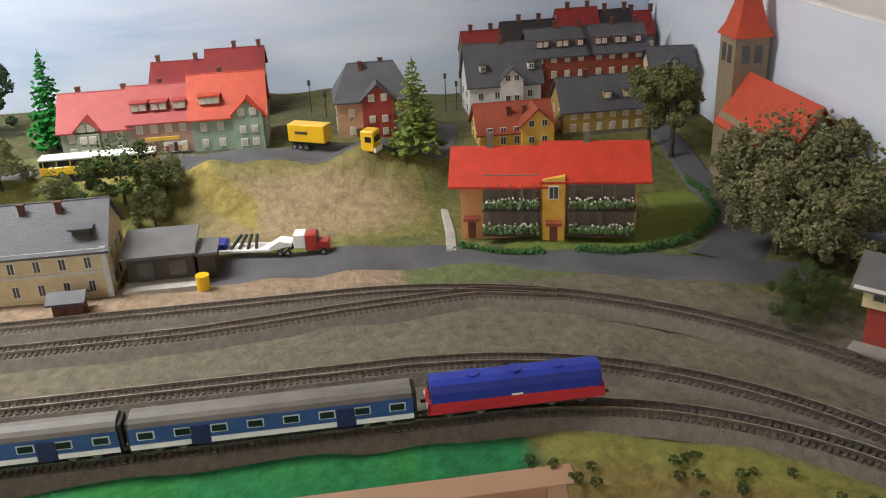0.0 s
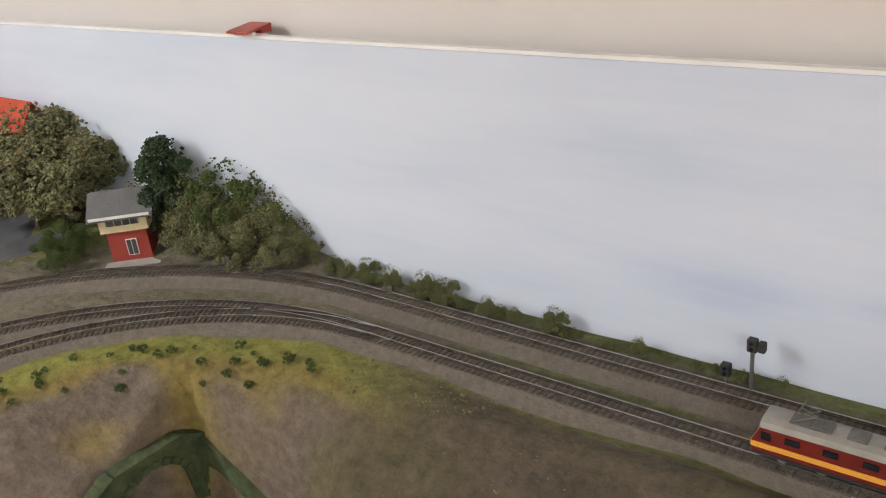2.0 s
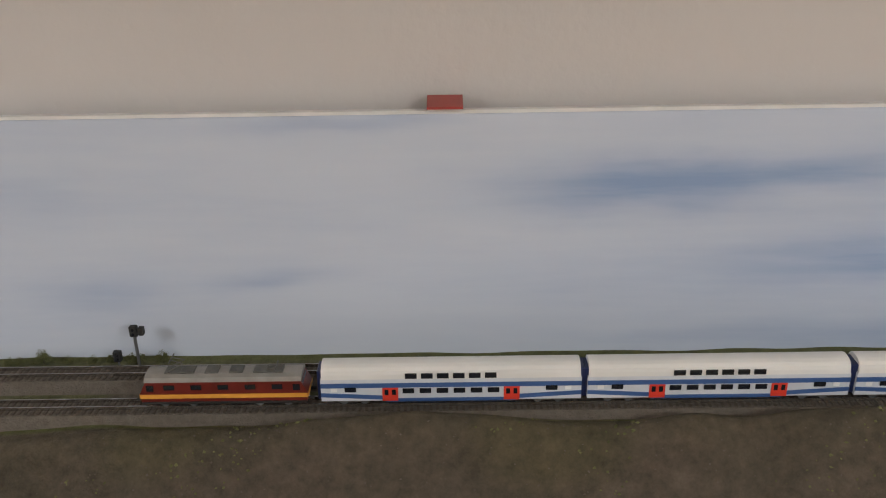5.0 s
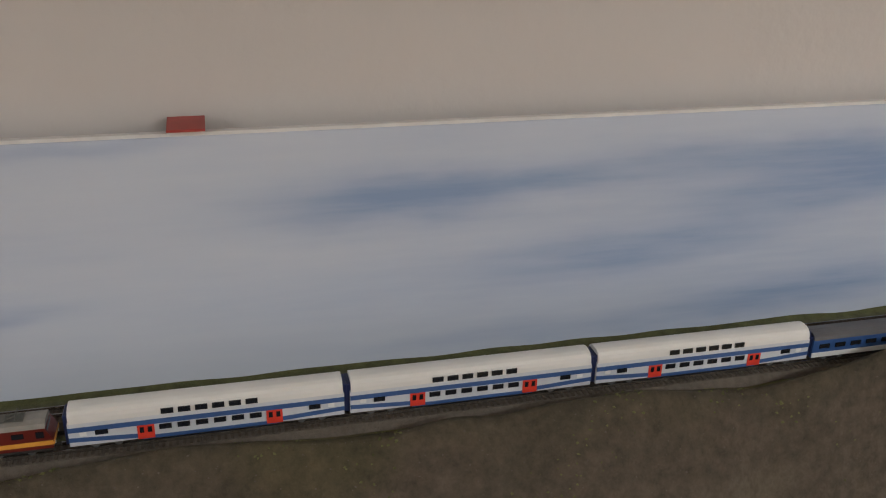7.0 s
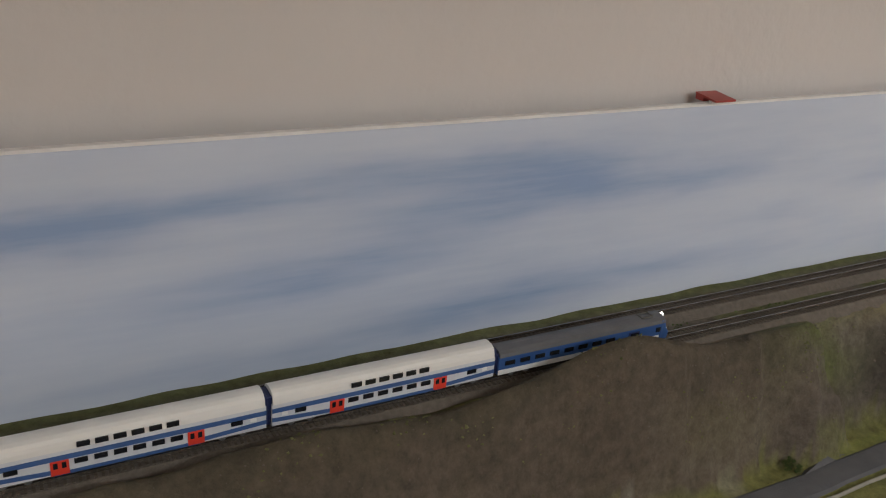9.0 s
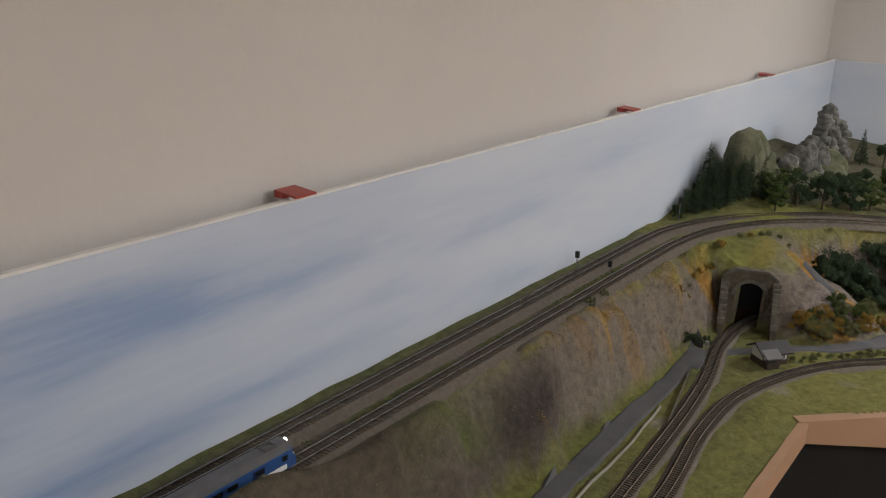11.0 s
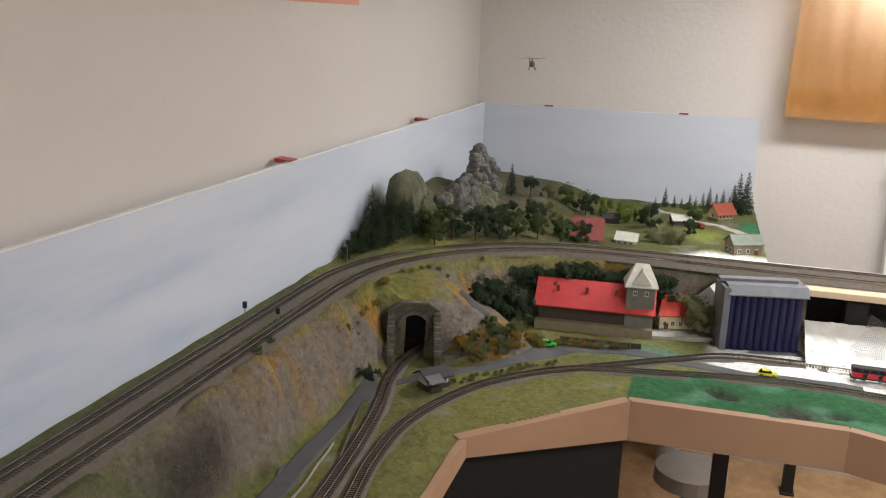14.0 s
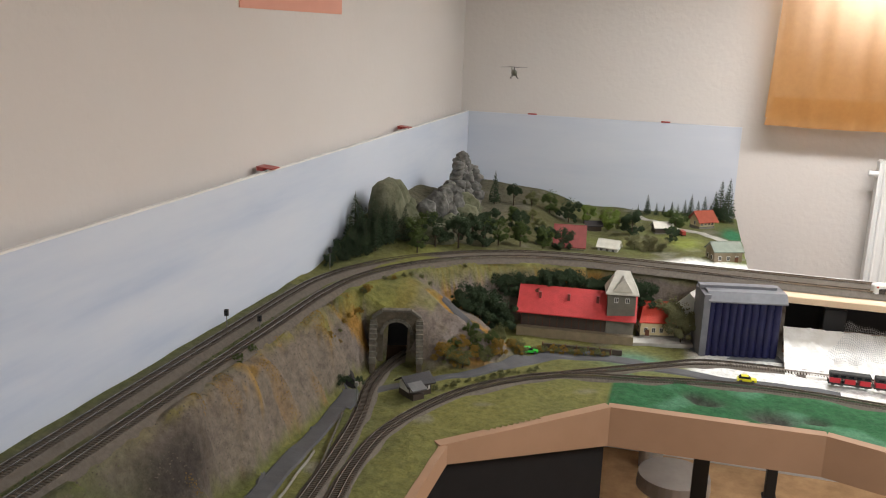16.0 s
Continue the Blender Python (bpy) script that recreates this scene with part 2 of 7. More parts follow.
# ---- room ----
setting("floor", B(XL - 0.2, XR + 0.2, YS - 0.2, 0.22, FLOOR_Z - 0.1, FLOOR_Z), "osb", "worn brown chipboard floor of the room", "floor")
setting("ceiling", B(XL - 0.2, XR + 0.2, YS - 0.2, 0.22, CEIL_Z, CEIL_Z + 0.1), "ceil", "plain white painted ceiling", "ceiling")
WALL_Y = 0.045
setting("wall_north", B(XL - 0.2, XR + 0.2, WALL_Y, WALL_Y + 0.15, FLOOR_Z, CEIL_Z), "wall", "cream plastered wall with small bumps in the paint", "wall")
setting("wall_west", B(XL - 0.2, XL - 0.035, YS, WALL_Y, FLOOR_Z, CEIL_Z), "wall", "cream painted wall behind the town", "wall")
setting("wall_south", B(XL - 0.2, XR + 0.2, YS - 0.15, YS, FLOOR_Z, CEIL_Z), "wall", "cream painted wall", "wall")
WX0, WY0, WY1, WZ0 = XR + 0.02, -2.75, -1.46, 0.50
bm = B(WX0, XR + 0.2, YS, WY0, FLOOR_Z, CEIL_Z)
box(bm, WX0, XR + 0.2, WY1, WALL_Y, FLOOR_Z, CEIL_Z)
box(bm, WX0, XR + 0.2, WY0, WY1, FLOOR_Z, WZ0)
box(bm, WX0, XR + 0.2, WY0, WY1, 0.82, CEIL_Z)
setting("wall_east", bm, "wall", "cream painted wall with a high window", "wall")
setting("backdrop", B(XR + 0.5, XR + 0.52, -3.6, -0.6, -0.2, 1.4), "outside", "plain bright daylight outside the window", "backdrop")
bm = B(WX0 + 0.06, WX0 + 0.1, WY0, WY1, WZ0, WZ0 + 0.05)
for a, b_, c, d in ((WY0, WY1, 0.77, 0.82), (WY0, WY0 + 0.05, WZ0, 0.82), (WY1 - 0.05, WY1, WZ0, 0.82)):
    box(bm, WX0 + 0.06, WX0 + 0.1, a, b_, c, d)
setting("window_1", bm, "white", "white framed window high in the wall", "window")
setting("baseboard", B(XR - 0.005, WX0, YS, WALL_Y, FLOOR_Z, FLOOR_Z + 0.07), "skirt", "grey skirting board along the wall", "baseboard")
setting("baseboard", B(XL, XR - 0.005, WALL_Y - 0.012, WALL_Y, FLOOR_Z, FLOOR_Z + 0.07), "skirt", "grey skirting board along the wall", "baseboard")

# painted backdrop boards, 8 mm thick, top edge at z = 0
def sky_panel(name, x0, x1, y0, y1, label, paint_="sky"):
    o = setting(name, B(x0, x1, y0, y1, -0.62, 0.0, bevel=0.0012), paint_, label, "backdrop board")
    return o


sky_panel("sky_board_north", XL + 0.012, XR - 0.012, 0.0, 0.008, "board painted with a pale cloudy sky")
sky_panel("sky_board_west", XL, XL + 0.008, -2.2, 0.008, "board painted with a pale blue sky behind the town", "sky_town")
sky_panel("sky_board_east", XR - 0.008, XR, -1.225, 0.008, "board painted with a pale grey sky behind the village", "sky_pale")
M["trimwhite"] = mat("white_edge", (0.85, 0.84, 0.82), None, 0.6, 10)
setting("trim", B(XL + 0.012, XR - 0.012, -0.001, 0.009, 0.0, 0.004), "trimwhite", "bright white edging on top of the sky board", "trim")
# lamp boxes out of sight; the middle one at x 1.3 is an addition
for k, (z0, z1) in enumerate(((CEIL_Z - 0.06, CEIL_Z),)):
    for x, y, turn in ((-1.75, -1.75, 0), (3.35, -1.68, 0), (1.3, -2.1, 90)):
        lampthing = thing("ceiling_lamp", x, y, 0, turn, "assumed long white ceiling lamp box with a frosted cover", "ceiling lamp", "ceiling lamps")
        part("housing", B(-0.15, 0.15, -0.6, 0.6, z0 + 0.02, z1, bevel=0.006), "white", lampthing)
        part("diffuser", B(-0.13, 0.13, -0.57, 0.57, z0, z0 + 0.02), "tube", lampthing, "glowing frosted cover")

# ---- ground of the layout ----
UP, LOW = -0.323, -0.505


def sstep(a, b, v):
    t = np.clip((v - a) / (b - a), 0, 1)
    return t * t * (3 - 2 * t)


def gauss(x, y, cx, cy, sx, sy):
    return np.exp(-(((x - cx) / sx) ** 2 + ((y - cy) / sy) ** 2))


def bumps(x, y, f, seed):
    """Smooth noise out of a few crossed waves, about -1 to 1."""
    r = np.random.RandomState(seed)
    s = np.zeros_like(x)
    for k in range(7):
        a, p, g = r.uniform(0, 6.28), r.uniform(0, 6.28), f * r.uniform(0.6, 1.9)
        s += np.sin((x * math.cos(a) + y * math.sin(a)) * g + p + 1.3 * np.sin((y * math.cos(a) - x * math.sin(a)) * g * 0.6 + p))
    return s / 4.0


def upper(x, y):
    """1 on the upper level, 0 on the lower."""
    ytop = np.interp(x, [-0.7, -0.3, 0.4, 1.0, 1.5, 4], [-0.20, -0.175, -0.175, -0.20, -0.158, -0.152])
    ybot = np.interp(x, [-0.7, -0.3, 0.4, 0.9, 1.5, 4], [-0.50, -0.42, -0.38, -0.272, -0.258, -0.255])
    round_ = sstep(0.9, 1.3, x)
    yy = y + 0.012 * bumps(x, y, 24, 1) * (1 - round_) + round_ * np.clip(0.022 * bumps(x, y, 26, 51) + 0.008 * bumps(x, y, 70, 52), -0.034, 0.026)
    lin = np.clip((yy - ybot) / (ytop - ybot), 0, 1)
    m = sstep(ybot, ytop, yy) * (1 - round_) + (0.35 * lin + 0.65 * np.sin(lin * 1.5708)) * round_
    r = np.hypot(x + 0.75, y + 0.61)
    ring = sstep(0.12, 0.40, r + 0.015 * bumps(x, y, 20, 2)) * (x < -0.6)
    m = np.where((x < -0.6) & (y < -0.2), np.maximum(m, ring * sstep(-0.6, -0.8, x)), m)
    m = np.where(x < -1.1, 1.0, m)
    rr = np.hypot(x - 2.44, y + 0.75)
    side = sstep(-0.365, -0.42, y)
    cut = sstep(-0.95, -0.93, x) * sstep(-0.285, -0.305, y) * sstep(-0.5, -0.44, y)
    m = np.where((x > -0.96) & (x < -0.6), m * (1 - cut * (1 - sstep(-0.8, -0.65, x))), m)
    arc = sstep(0.49, 0.585, rr + 0.012 * bumps(x, y, 20, 3)) * (x > 2.44) * (y > -0.75)
    east = sstep(2.985, 3.035, x) * (y <= -0.75)
    hill = sstep(2.0, 2.0 + 0.02 + 0.14 * side, x - 0.508 + 0.05 * side) * sstep(-0.66, -0.27, y + 0.02 * bumps(x, y, 18, 4) - 0.1 * sstep(2.6, 2.9, x))
    return np.maximum.reduce([m, arc, east, hill])


def height(x, y):
    z = LOW + (UP - LOW) * upper(x, y)
    w = upper(x, y)
    slope = 4 * w * (1 - w)
    z = z + slope * (0.012 * bumps(x, y, 30, 5) + 0.011 * bumps(x, y * 0.3, 62, 61) + 0.003 * bumps(x, y, 105, 6))
    z = z + slope * sstep(0.8, 1.3, x) * (x < 2.46) * (y > -0.4) * (0.024 * bumps(x, y, 17, 41) + 0.012 * bumps(x, y * 0.4, 46, 42) + 0.04 * gauss(x, y, 1.62, -0.23, 0.12, 0.05))
    # knolls beside the line
    z = z + 0.034 * gauss(x, y, x, -0.197, 1, 0.026) * sstep(-0.5, -0.2, x) * (1 - sstep(1.2, 1.5, x)) * (0.8 + 0.25 * bumps(x, y, 18, 31))
    z = z + 0.062 * gauss(x, y, 0.98, -0.218, 0.15, 0.045) + 0.014 * gauss(x, y, -0.06, -0.195, 0.09, 0.025)
    z = z + 0.022 * gauss(x, y, 1.75, -0.19, 0.3, 0.03) + 0.02 * gauss(x, y, 2.3, -0.215, 0.16, 0.03)
    z = z - 0.045 * gauss(x, y, 2.535, -0.305, 0.05, 0.075) * (w > 0.3)
    # verge along the sky board
    z = z + 0.004 * gauss(x, y, x, 0.0, 1, 0.03) * (0.6 + 0.4 * bumps(x, y, 30, 7)) * (x < 2.6) * (x > -1.0)
    # town hill on the west arm
    bank = sstep(-1.80, -1.98, x + 0.02 * bumps(x, y, 16, 8)) * sstep(-0.52, -0.66, y)
    z = z + 0.078 * bank + 0.05 * sstep(-1.86, -2.1, x) * (1 - sstep(-0.52, -0.66, y))
    z = z + 0.014 * bumps(x, y, 34, 9) * bank * (1 - sstep(-1.95, -2.02, x)) * 1.2
    z = z + 0.05 * gauss(x, y, -1.2, 0.02, 0.2, 0.07) * (x < -0.95)
    # hills behind the east curve
    z = z + 0.095 * gauss(x, y, x, 0.06, 1, 0.27 - 0.09 * sstep(3.5, 3.9, x)) * sstep(2.62, 3.15, x) * (1 - 0.95 * sstep(3.7, 4.15, x))
    z = z - 0.052 * sstep(3.15, 3.45, x) * sstep(-0.36, -0.56, y) - 0.022 * sstep(3.6, 4.3, x) * sstep(-0.2, -0.45, y)
    z = z + 0.006 * bumps(x, y, 14, 10) * sstep(3.15, 3.4, x)
    z = z + 0.004 * bumps(x, y, 30, 11) * (1 - sstep(-0.18, -0.12, y) * (x < 2.4))
    # dug hollows in the green plaster edge
    for cx, cy, s in ((2.53, -1.12, 0.03), (2.49, -1.27, 0.045), (2.5, -1.37, 0.022), (2.56, -1.09, 0.02)):
        z = z - 0.03 * gauss(x, y, cx, cy, s * 0.7, s)
    return z


def on_layout(x, y):
    """True over the deck: west arm, north strip and east arm."""
    front_w = (x < -1.115) & (y > -2.1)
    front_n = (y > -0.565) & (x < 2.09)
    edge = np.interp(y, [-2.3, -1.52, -1.38, -0.89, -0.555, 0.1], [2.0, 2.36, 2.425, 2.415, 2.075, 2.075])
    front_e = (x > edge) & (y > -1.62) & (x < 2.98)
    shelf = (x >= 2.98) & (y > np.where(x > 3.3, -1.245, -1.33))
    return front_w | front_n | front_e | shelf


# ground colours by zone, kept as a colour attribute: soil, turf, flock, plaster
def paint(x, y, z):
    soil, turf, dry = np.array((0.165, 0.13, 0.10)), np.array((0.10, 0.115, 0.03)), np.array((0.24, 0.17, 0.05))
    ys = y + 1.1 * z
    n1, n2, n3 = bumps(x, ys, 9, 21), bumps(x, ys, 26, 22), bumps(x, ys, 70, 23)
    w = upper(x, y)
    slope = np.clip(4 * w * (1 - w), 0, 1)
    c = np.zeros((len(x), 3)) + np.array((0.115, 0.12, 0.045))

    def lay(col, a):
        nonlocal c
        a = np.clip(a, 0, 1)[:, None]
        c = c * (1 - a) + np.array(col) * a

    lay((0.16, 0.155, 0.05), 0.5 + 0.7 * n2)
    # hillsides: grey brown rock with rusty flock
    lay((0.165, 0.136, 0.116), sstep(0.05, 0.5, slope) * 1.0)
    lay((0.225, 0.19, 0.168), sstep(0.1, 0.6, slope) * np.clip(0.8 * n2 + 0.2, 0, 1))
    lay((0.12, 0.10, 0.06), sstep(0.1, 0.5, slope) * np.clip(0.9 * n3 - 0.1, 0, 1) * 0.8)
    lay((0.29, 0.155, 0.03), sstep(0.1, 0.5, slope) * sstep(0.15, 0.55, bumps(x * 1.5, ys * 0.35, 24, 24) + 0.25 * n3) * sstep(1.6, 1.95, x) * 0.9)
    lay((0.10, 0.10, 0.035), sstep(0.1, 0.5, slope) * sstep(0.3, 0.8, n1) * 0.8 * (x < 1.2))
    lay((0.185, 0.155, 0.12), (y < -0.155) * (y > -0.30) * sstep(0.9, 1.2, x) * (1 - sstep(2.3, 2.45, x)) * (w > 0.1) * (0.75 + 0.2 * n2))
    lay((0.30, 0.18, 0.04), (y < -0.155) * (w > 0.7) * sstep(1.65, 1.9, x) * (x < 2.45) * sstep(0.0, 0.6, n2 + 0.4 * n3) * 0.8)
    lay((0.125, 0.105, 0.088), sstep(0.08, 0.5, slope) * sstep(0.95, 1.15, x) * (1 - sstep(1.62, 1.8, x + 0.1 * n1)) * 0.8)
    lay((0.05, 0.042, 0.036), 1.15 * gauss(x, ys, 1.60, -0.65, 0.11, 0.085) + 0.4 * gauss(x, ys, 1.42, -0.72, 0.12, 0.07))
    lay((0.10, 0.125, 0.035), 1.4 * gauss(x, y, 1.36, -0.185, 0.12, 0.028) * (0.8 + 0.5 * n2))
    lay((0.19, 0.19, 0.05), sstep(2.2, 2.35, x) * (x < 3.0) * (w > 0.75) * (y < -0.17) * (0.5 + 0.6 * n2))
    lay((0.22, 0.14, 0.045), sstep(0.88, 0.97, w) * (1 - sstep(0.97, 1.0, w)) * (0.3 + 0.8 * n2) * (x > -1.0) * (0.1 + 0.9 * sstep(1.6, 1.9, x)))
    lay((0.19, 0.165, 0.045), sstep(0.85, 0.97, w) * (1 - sstep(0.992, 1.0, w)) * (0.1 + 0.9 * n1 + 0.5 * n3) * sstep(1.5, 1.7, x))
    lay((0.15, 0.165, 0.04), (x > 1.35) * (x < 2.3) * (y < -0.2) * gauss(x, y, x, -0.268, 1, 0.008) * 0.8)
    # track beds
    nbed = sstep(-0.166, -0.154, y + 0.008 * n2) * (x > -1.0) * (x < 2.5)
    lay((0.14, 0.12, 0.095), nbed)
    midhill = (w > 0.02) * (y < -0.165) * sstep(-0.85, -0.6, x) * (1 - sstep(1.2, 1.5, x))
    lay((0.092, 0.074, 0.054), midhill * 0.9)
    lay((0.15, 0.128, 0.09), midhill * sstep(0.75, 0.3, w) * sstep(-0.1, 0.6, n1 + 0.3 * n2) * 0.7)
    lay((0.075, 0.064, 0.045), midhill * sstep(0.6, 0.95, w) * np.clip(0.35 + 0.6 * n2, 0, 1))
    lay((0.095, 0.085, 0.04), midhill * sstep(0.4, 0.9, n1) * 0.4)
    lay((0.115, 0.12, 0.05), nbed * (gauss(x, y, x, -0.094, 1, 0.012) * sstep(-0.2, 0.4, n2 + 0.2) + sstep(-0.035, -0.012, y)))
    rr = np.hypot(x + 0.80, y + 0.70)
    bed = sstep(0.45, 0.50, rr) * (x < -0.8) * (1 - sstep(-1.62, -1.66, x)) * (y < 0)
    lay((0.15, 0.134, 0.095), np.where(y < -0.6, sstep(-1.17, -1.2, x) * (1 - sstep(-1.58, -1.6, x)), bed * (1 - sstep(0.80, 0.84, rr))))
    # tufted strip inside the west curve and the brown ground beyond it
    ri = np.hypot(x + 0.75, y + 0.61)
    west_in = sstep(-0.55, -0.85, x + 0.06 * n1) * (y > -0.57) * (y < -0.15)
    lay((0.20, 0.195, 0.05), west_in * (1 - sstep(0.44, 0.46, ri)) * sstep(0.33, 0.39, ri + 0.03 * n2))
    lay((0.2, 0.145, 0.05), west_in * (1 - sstep(0.39, 0.41, ri)) * sstep(0.30, 0.36, ri + 0.04 * n2) * 0.8)
    lay((0.14, 0.112, 0.086), west_in * (1 - sstep(0.33, 0.37, ri + 0.04 * n2)))
    lay((0.12, 0.12, 0.045), west_in * (1 - sstep(0.30, 0.36, ri)) * sstep(0.2, 0.7, n1 + 0.3 * n2) * 0.8)
    # bright green field on the west arm
    lay((0.02, 0.16, 0.055), (x > -1.215) * (x < -1.0) * (1 - sstep(-0.585, -0.575, y)))
    lay((0.035, 0.19, 0.03), (x > -1.19) * (x < -1.0) * (y < -0.7) * np.clip(0.5 + n2, 0, 1) * 0.6)
    # sandy station yard, tan bank and turf
    yard = (x < -1.56) * (x > -1.66) * (y < -0.55)
    lay((0.30, 0.215, 0.15), yard * 0.9 * sstep(-0.55, -0.68, y))
    lay((0.12, 0.145, 0.055), (x < -1.56) * (x > -1.66) * (y > -0.66) * (y < -0.15) * 0.9)
    bank = (x < -1.76) * (x > -2.03) * (y < -0.6)
    lay((0.15, 0.15, 0.04), bank)
    lay((0.30, 0.225, 0.13), bank * gauss(x, y, -1.86, -0.80, 0.075, 0.17) * 1.6)
    lay((0.28, 0.225, 0.07), bank * sstep(0.1, 0.7, n2) * (y < -0.88))
    lay((0.06, 0.055, 0.04), (x < -2.1) * 0.5)
    # lower deck
    low = (w < 0.05) * (y < -0.2) * (x > 0.6)
    lay((0.172, 0.165, 0.05), low * (0.6 + 0.4 * n1) * sstep(-0.44, -0.5, y))
    lay((0.2, 0.185, 0.15), low * sstep(0.45, 0.75, n2 - 0.1) * 0.7)
    lay((0.028, 0.105, 0.042), (w < 0.05) * (y < -0.88) * (x > 2.3) * (x < 2.64))
    lay((0.10, 0.23, 0.14), (w < 0.05) * (y < -0.88) * (x > 2.3) * (x < 2.68) * sstep(0.2, 0.9, n2) * 0.6)
    lay((0.11, 0.2, 0.13), (w < 0.05) * gauss(x, y, 2.75, -0.93, 0.06, 0.09) * 1.4)
    lay((0.75, 0.74, 0.71), (w < 0.05) * (y < -1.05) * (x > 2.69) * sstep(-1.05, -1.1, y))
    for cx, cy, s in ((2.53, -1.12, 0.03), (2.49, -1.27, 0.045), (2.5, -1.37, 0.022), (2.56, -1.09, 0.02)):
        lay((0.06, 0.06, 0.05), 1.6 * gauss(x, y, cx, cy, s * 0.8, s * 1.1))
    # village meadows and white plaster beyond
    vil = (x > 3.12)
    lay((0.088, 0.085, 0.036), vil)
    lay((0.125, 0.138, 0.042), vil * sstep(-0.5, -0.65, y) * np.clip(0.5 + n1, 0, 1))
    lay((0.17, 0.16, 0.13), vil * sstep(0.4, 0.8, n2) * 0.6)
    lay((0.19, 0.22, 0.05), 1.4 * gauss(x, y, 3.75, -1.03, 0.1, 0.06))
    lay((0.03, 0.15, 0.07), 1.6 * gauss(x, y, 4.02, -1.21, 0.12, 0.035))
    lay((0.13, 0.115, 0.09), vil * sstep(-0.45, -0.3, y) * 0.5)
    lay((0.8, 0.79, 0.76), (x > 3.13) * (1 - sstep(3.42, 3.5, x + 0.03 * n2)) * sstep(-0.94, -1.0, y + 0.02 * n2))
    return c


STEP = 0.011
gx, gy = np.arange(XL + 0.004, XR - 0.004, STEP), np.arange(-2.1, -0.0005, STEP)
gy = np.append(gy, -0.0005)
X, Y = np.meshgrid(gx, gy, indexing="ij")
Z = height(X, Y)
keep = on_layout(X, Y)
idx = -np.ones(X.shape, int)
quad = keep[:-1, :-1] & keep[1:, :-1] & keep[1:, 1:] & keep[:-1, 1:]
# the ground is open where a tunnel mouth goes in
quad &= ~((X[:-1, :-1] > 2.485) & (X[:-1, :-1] < 2.54) & (Y[:-1, :-1] < -0.288) & (Y[:-1, :-1] > -0.345) & (Z[1:, :-1] > LOW + 0.012) & (Z[:-1, :-1] + Z[1:, :-1] < -0.78))
used = np.zeros(X.shape, bool)
for a, b_ in ((0, 0), (1, 0), (1, 1), (0, 1)):
    used[a:X.shape[0] - 1 + a, b_:X.shape[1] - 1 + b_] |= quad
idx[used] = np.arange(used.sum())
P = np.stack([X[used], Y[used], Z[used]], 1)
I, J = np.nonzero(quad)
F = np.stack([idx[I, J], idx[I + 1, J], idx[I + 1, J + 1], idx[I, J + 1]], 1)
me = bpy.data.meshes.new("ground")
me.from_pydata(P.tolist(), [], F.tolist())
me.polygons.foreach_set("use_smooth", np.ones(len(me.polygons), bool))
att = me.color_attributes.new("zone", "FLOAT_COLOR", "POINT")
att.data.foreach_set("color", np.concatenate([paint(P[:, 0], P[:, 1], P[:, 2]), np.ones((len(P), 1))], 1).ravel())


def ground_material():
    m = bpy.data.materials.new("scenic_ground")
    m.use_nodes = True
    nt = m.node_tree
    b = nt.nodes["Principled BSDF"]
    b.inputs["Roughness"].default_value = 0.92
    b.inputs["Specular IOR Level"].default_value = 0.2
    at = nt.nodes.new("ShaderNodeAttribute")
    at.attribute_name = "zone"
    tc = nt.nodes.new("ShaderNodeTexCoord")
    n = nt.nodes.new("ShaderNodeTexNoise")
    n.inputs["Scale"].default_value, n.inputs["Detail"].default_value, n.inputs["Roughness"].default_value = 190, 8, 0.8
    nt.links.new(tc.outputs["Object"], n.inputs["Vector"])
    n2 = nt.nodes.new("ShaderNodeTexNoise")
    n2.inputs["Scale"].default_value, n2.inputs["Detail"].default_value = 62, 6
    nt.links.new(tc.outputs["Object"], n2.inputs["Vector"])
    ad = nt.nodes.new("ShaderNodeMath")
    ad.operation = "ADD"
    nt.links.new(n.outputs["Fac"], ad.inputs[0])
    nt.links.new(n2.outputs["Fac"], ad.inputs[1])
    mr = nt.nodes.new("ShaderNodeMapRange")
    mr.inputs["From Min"].default_value, mr.inputs["From Max"].default_value = 0.65, 1.35
    mr.inputs["To Min"].default_value, mr.inputs["To Max"].default_value = 0.62, 1.38
    nt.links.new(ad.outputs[0], mr.inputs["Value"])
    hs = nt.nodes.new("ShaderNodeHueSaturation")
    nt.links.new(at.outputs["Color"], hs.inputs["Color"])
    nt.links.new(mr.outputs["Result"], hs.inputs["Value"])
    nt.links.new(hs.outputs["Color"], b.inputs["Base Color"])
    bp = nt.nodes.new("ShaderNodeBump")
    bp.inputs["Strength"].default_value, bp.inputs["Distance"].default_value = 0.7, 0.003
    nt.links.new(n.outputs["Fac"], bp.inputs["Height"])
    n3 = nt.nodes.new("ShaderNodeTexNoise")
    n3.inputs["Scale"].default_value, n3.inputs["Detail"].default_value = 38, 5
    nt.links.new(tc.outputs["Object"], n3.inputs["Vector"])
    coarse = nt.nodes.new("ShaderNodeBump")
    coarse.inputs["Strength"].default_value, coarse.inputs["Distance"].default_value = 0.8, 0.012
    nt.links.new(n3.outputs["Fac"], coarse.inputs["Height"])
    nt.links.new(bp.outputs["Normal"], coarse.inputs["Normal"])
    nt.links.new(coarse.outputs["Normal"], b.inputs["Normal"])
    return m


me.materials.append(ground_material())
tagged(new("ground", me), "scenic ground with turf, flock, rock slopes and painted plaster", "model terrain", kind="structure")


def ground_z(x, y):
    return float(height(np.array([float(x)]), np.array([float(y)]))[0])


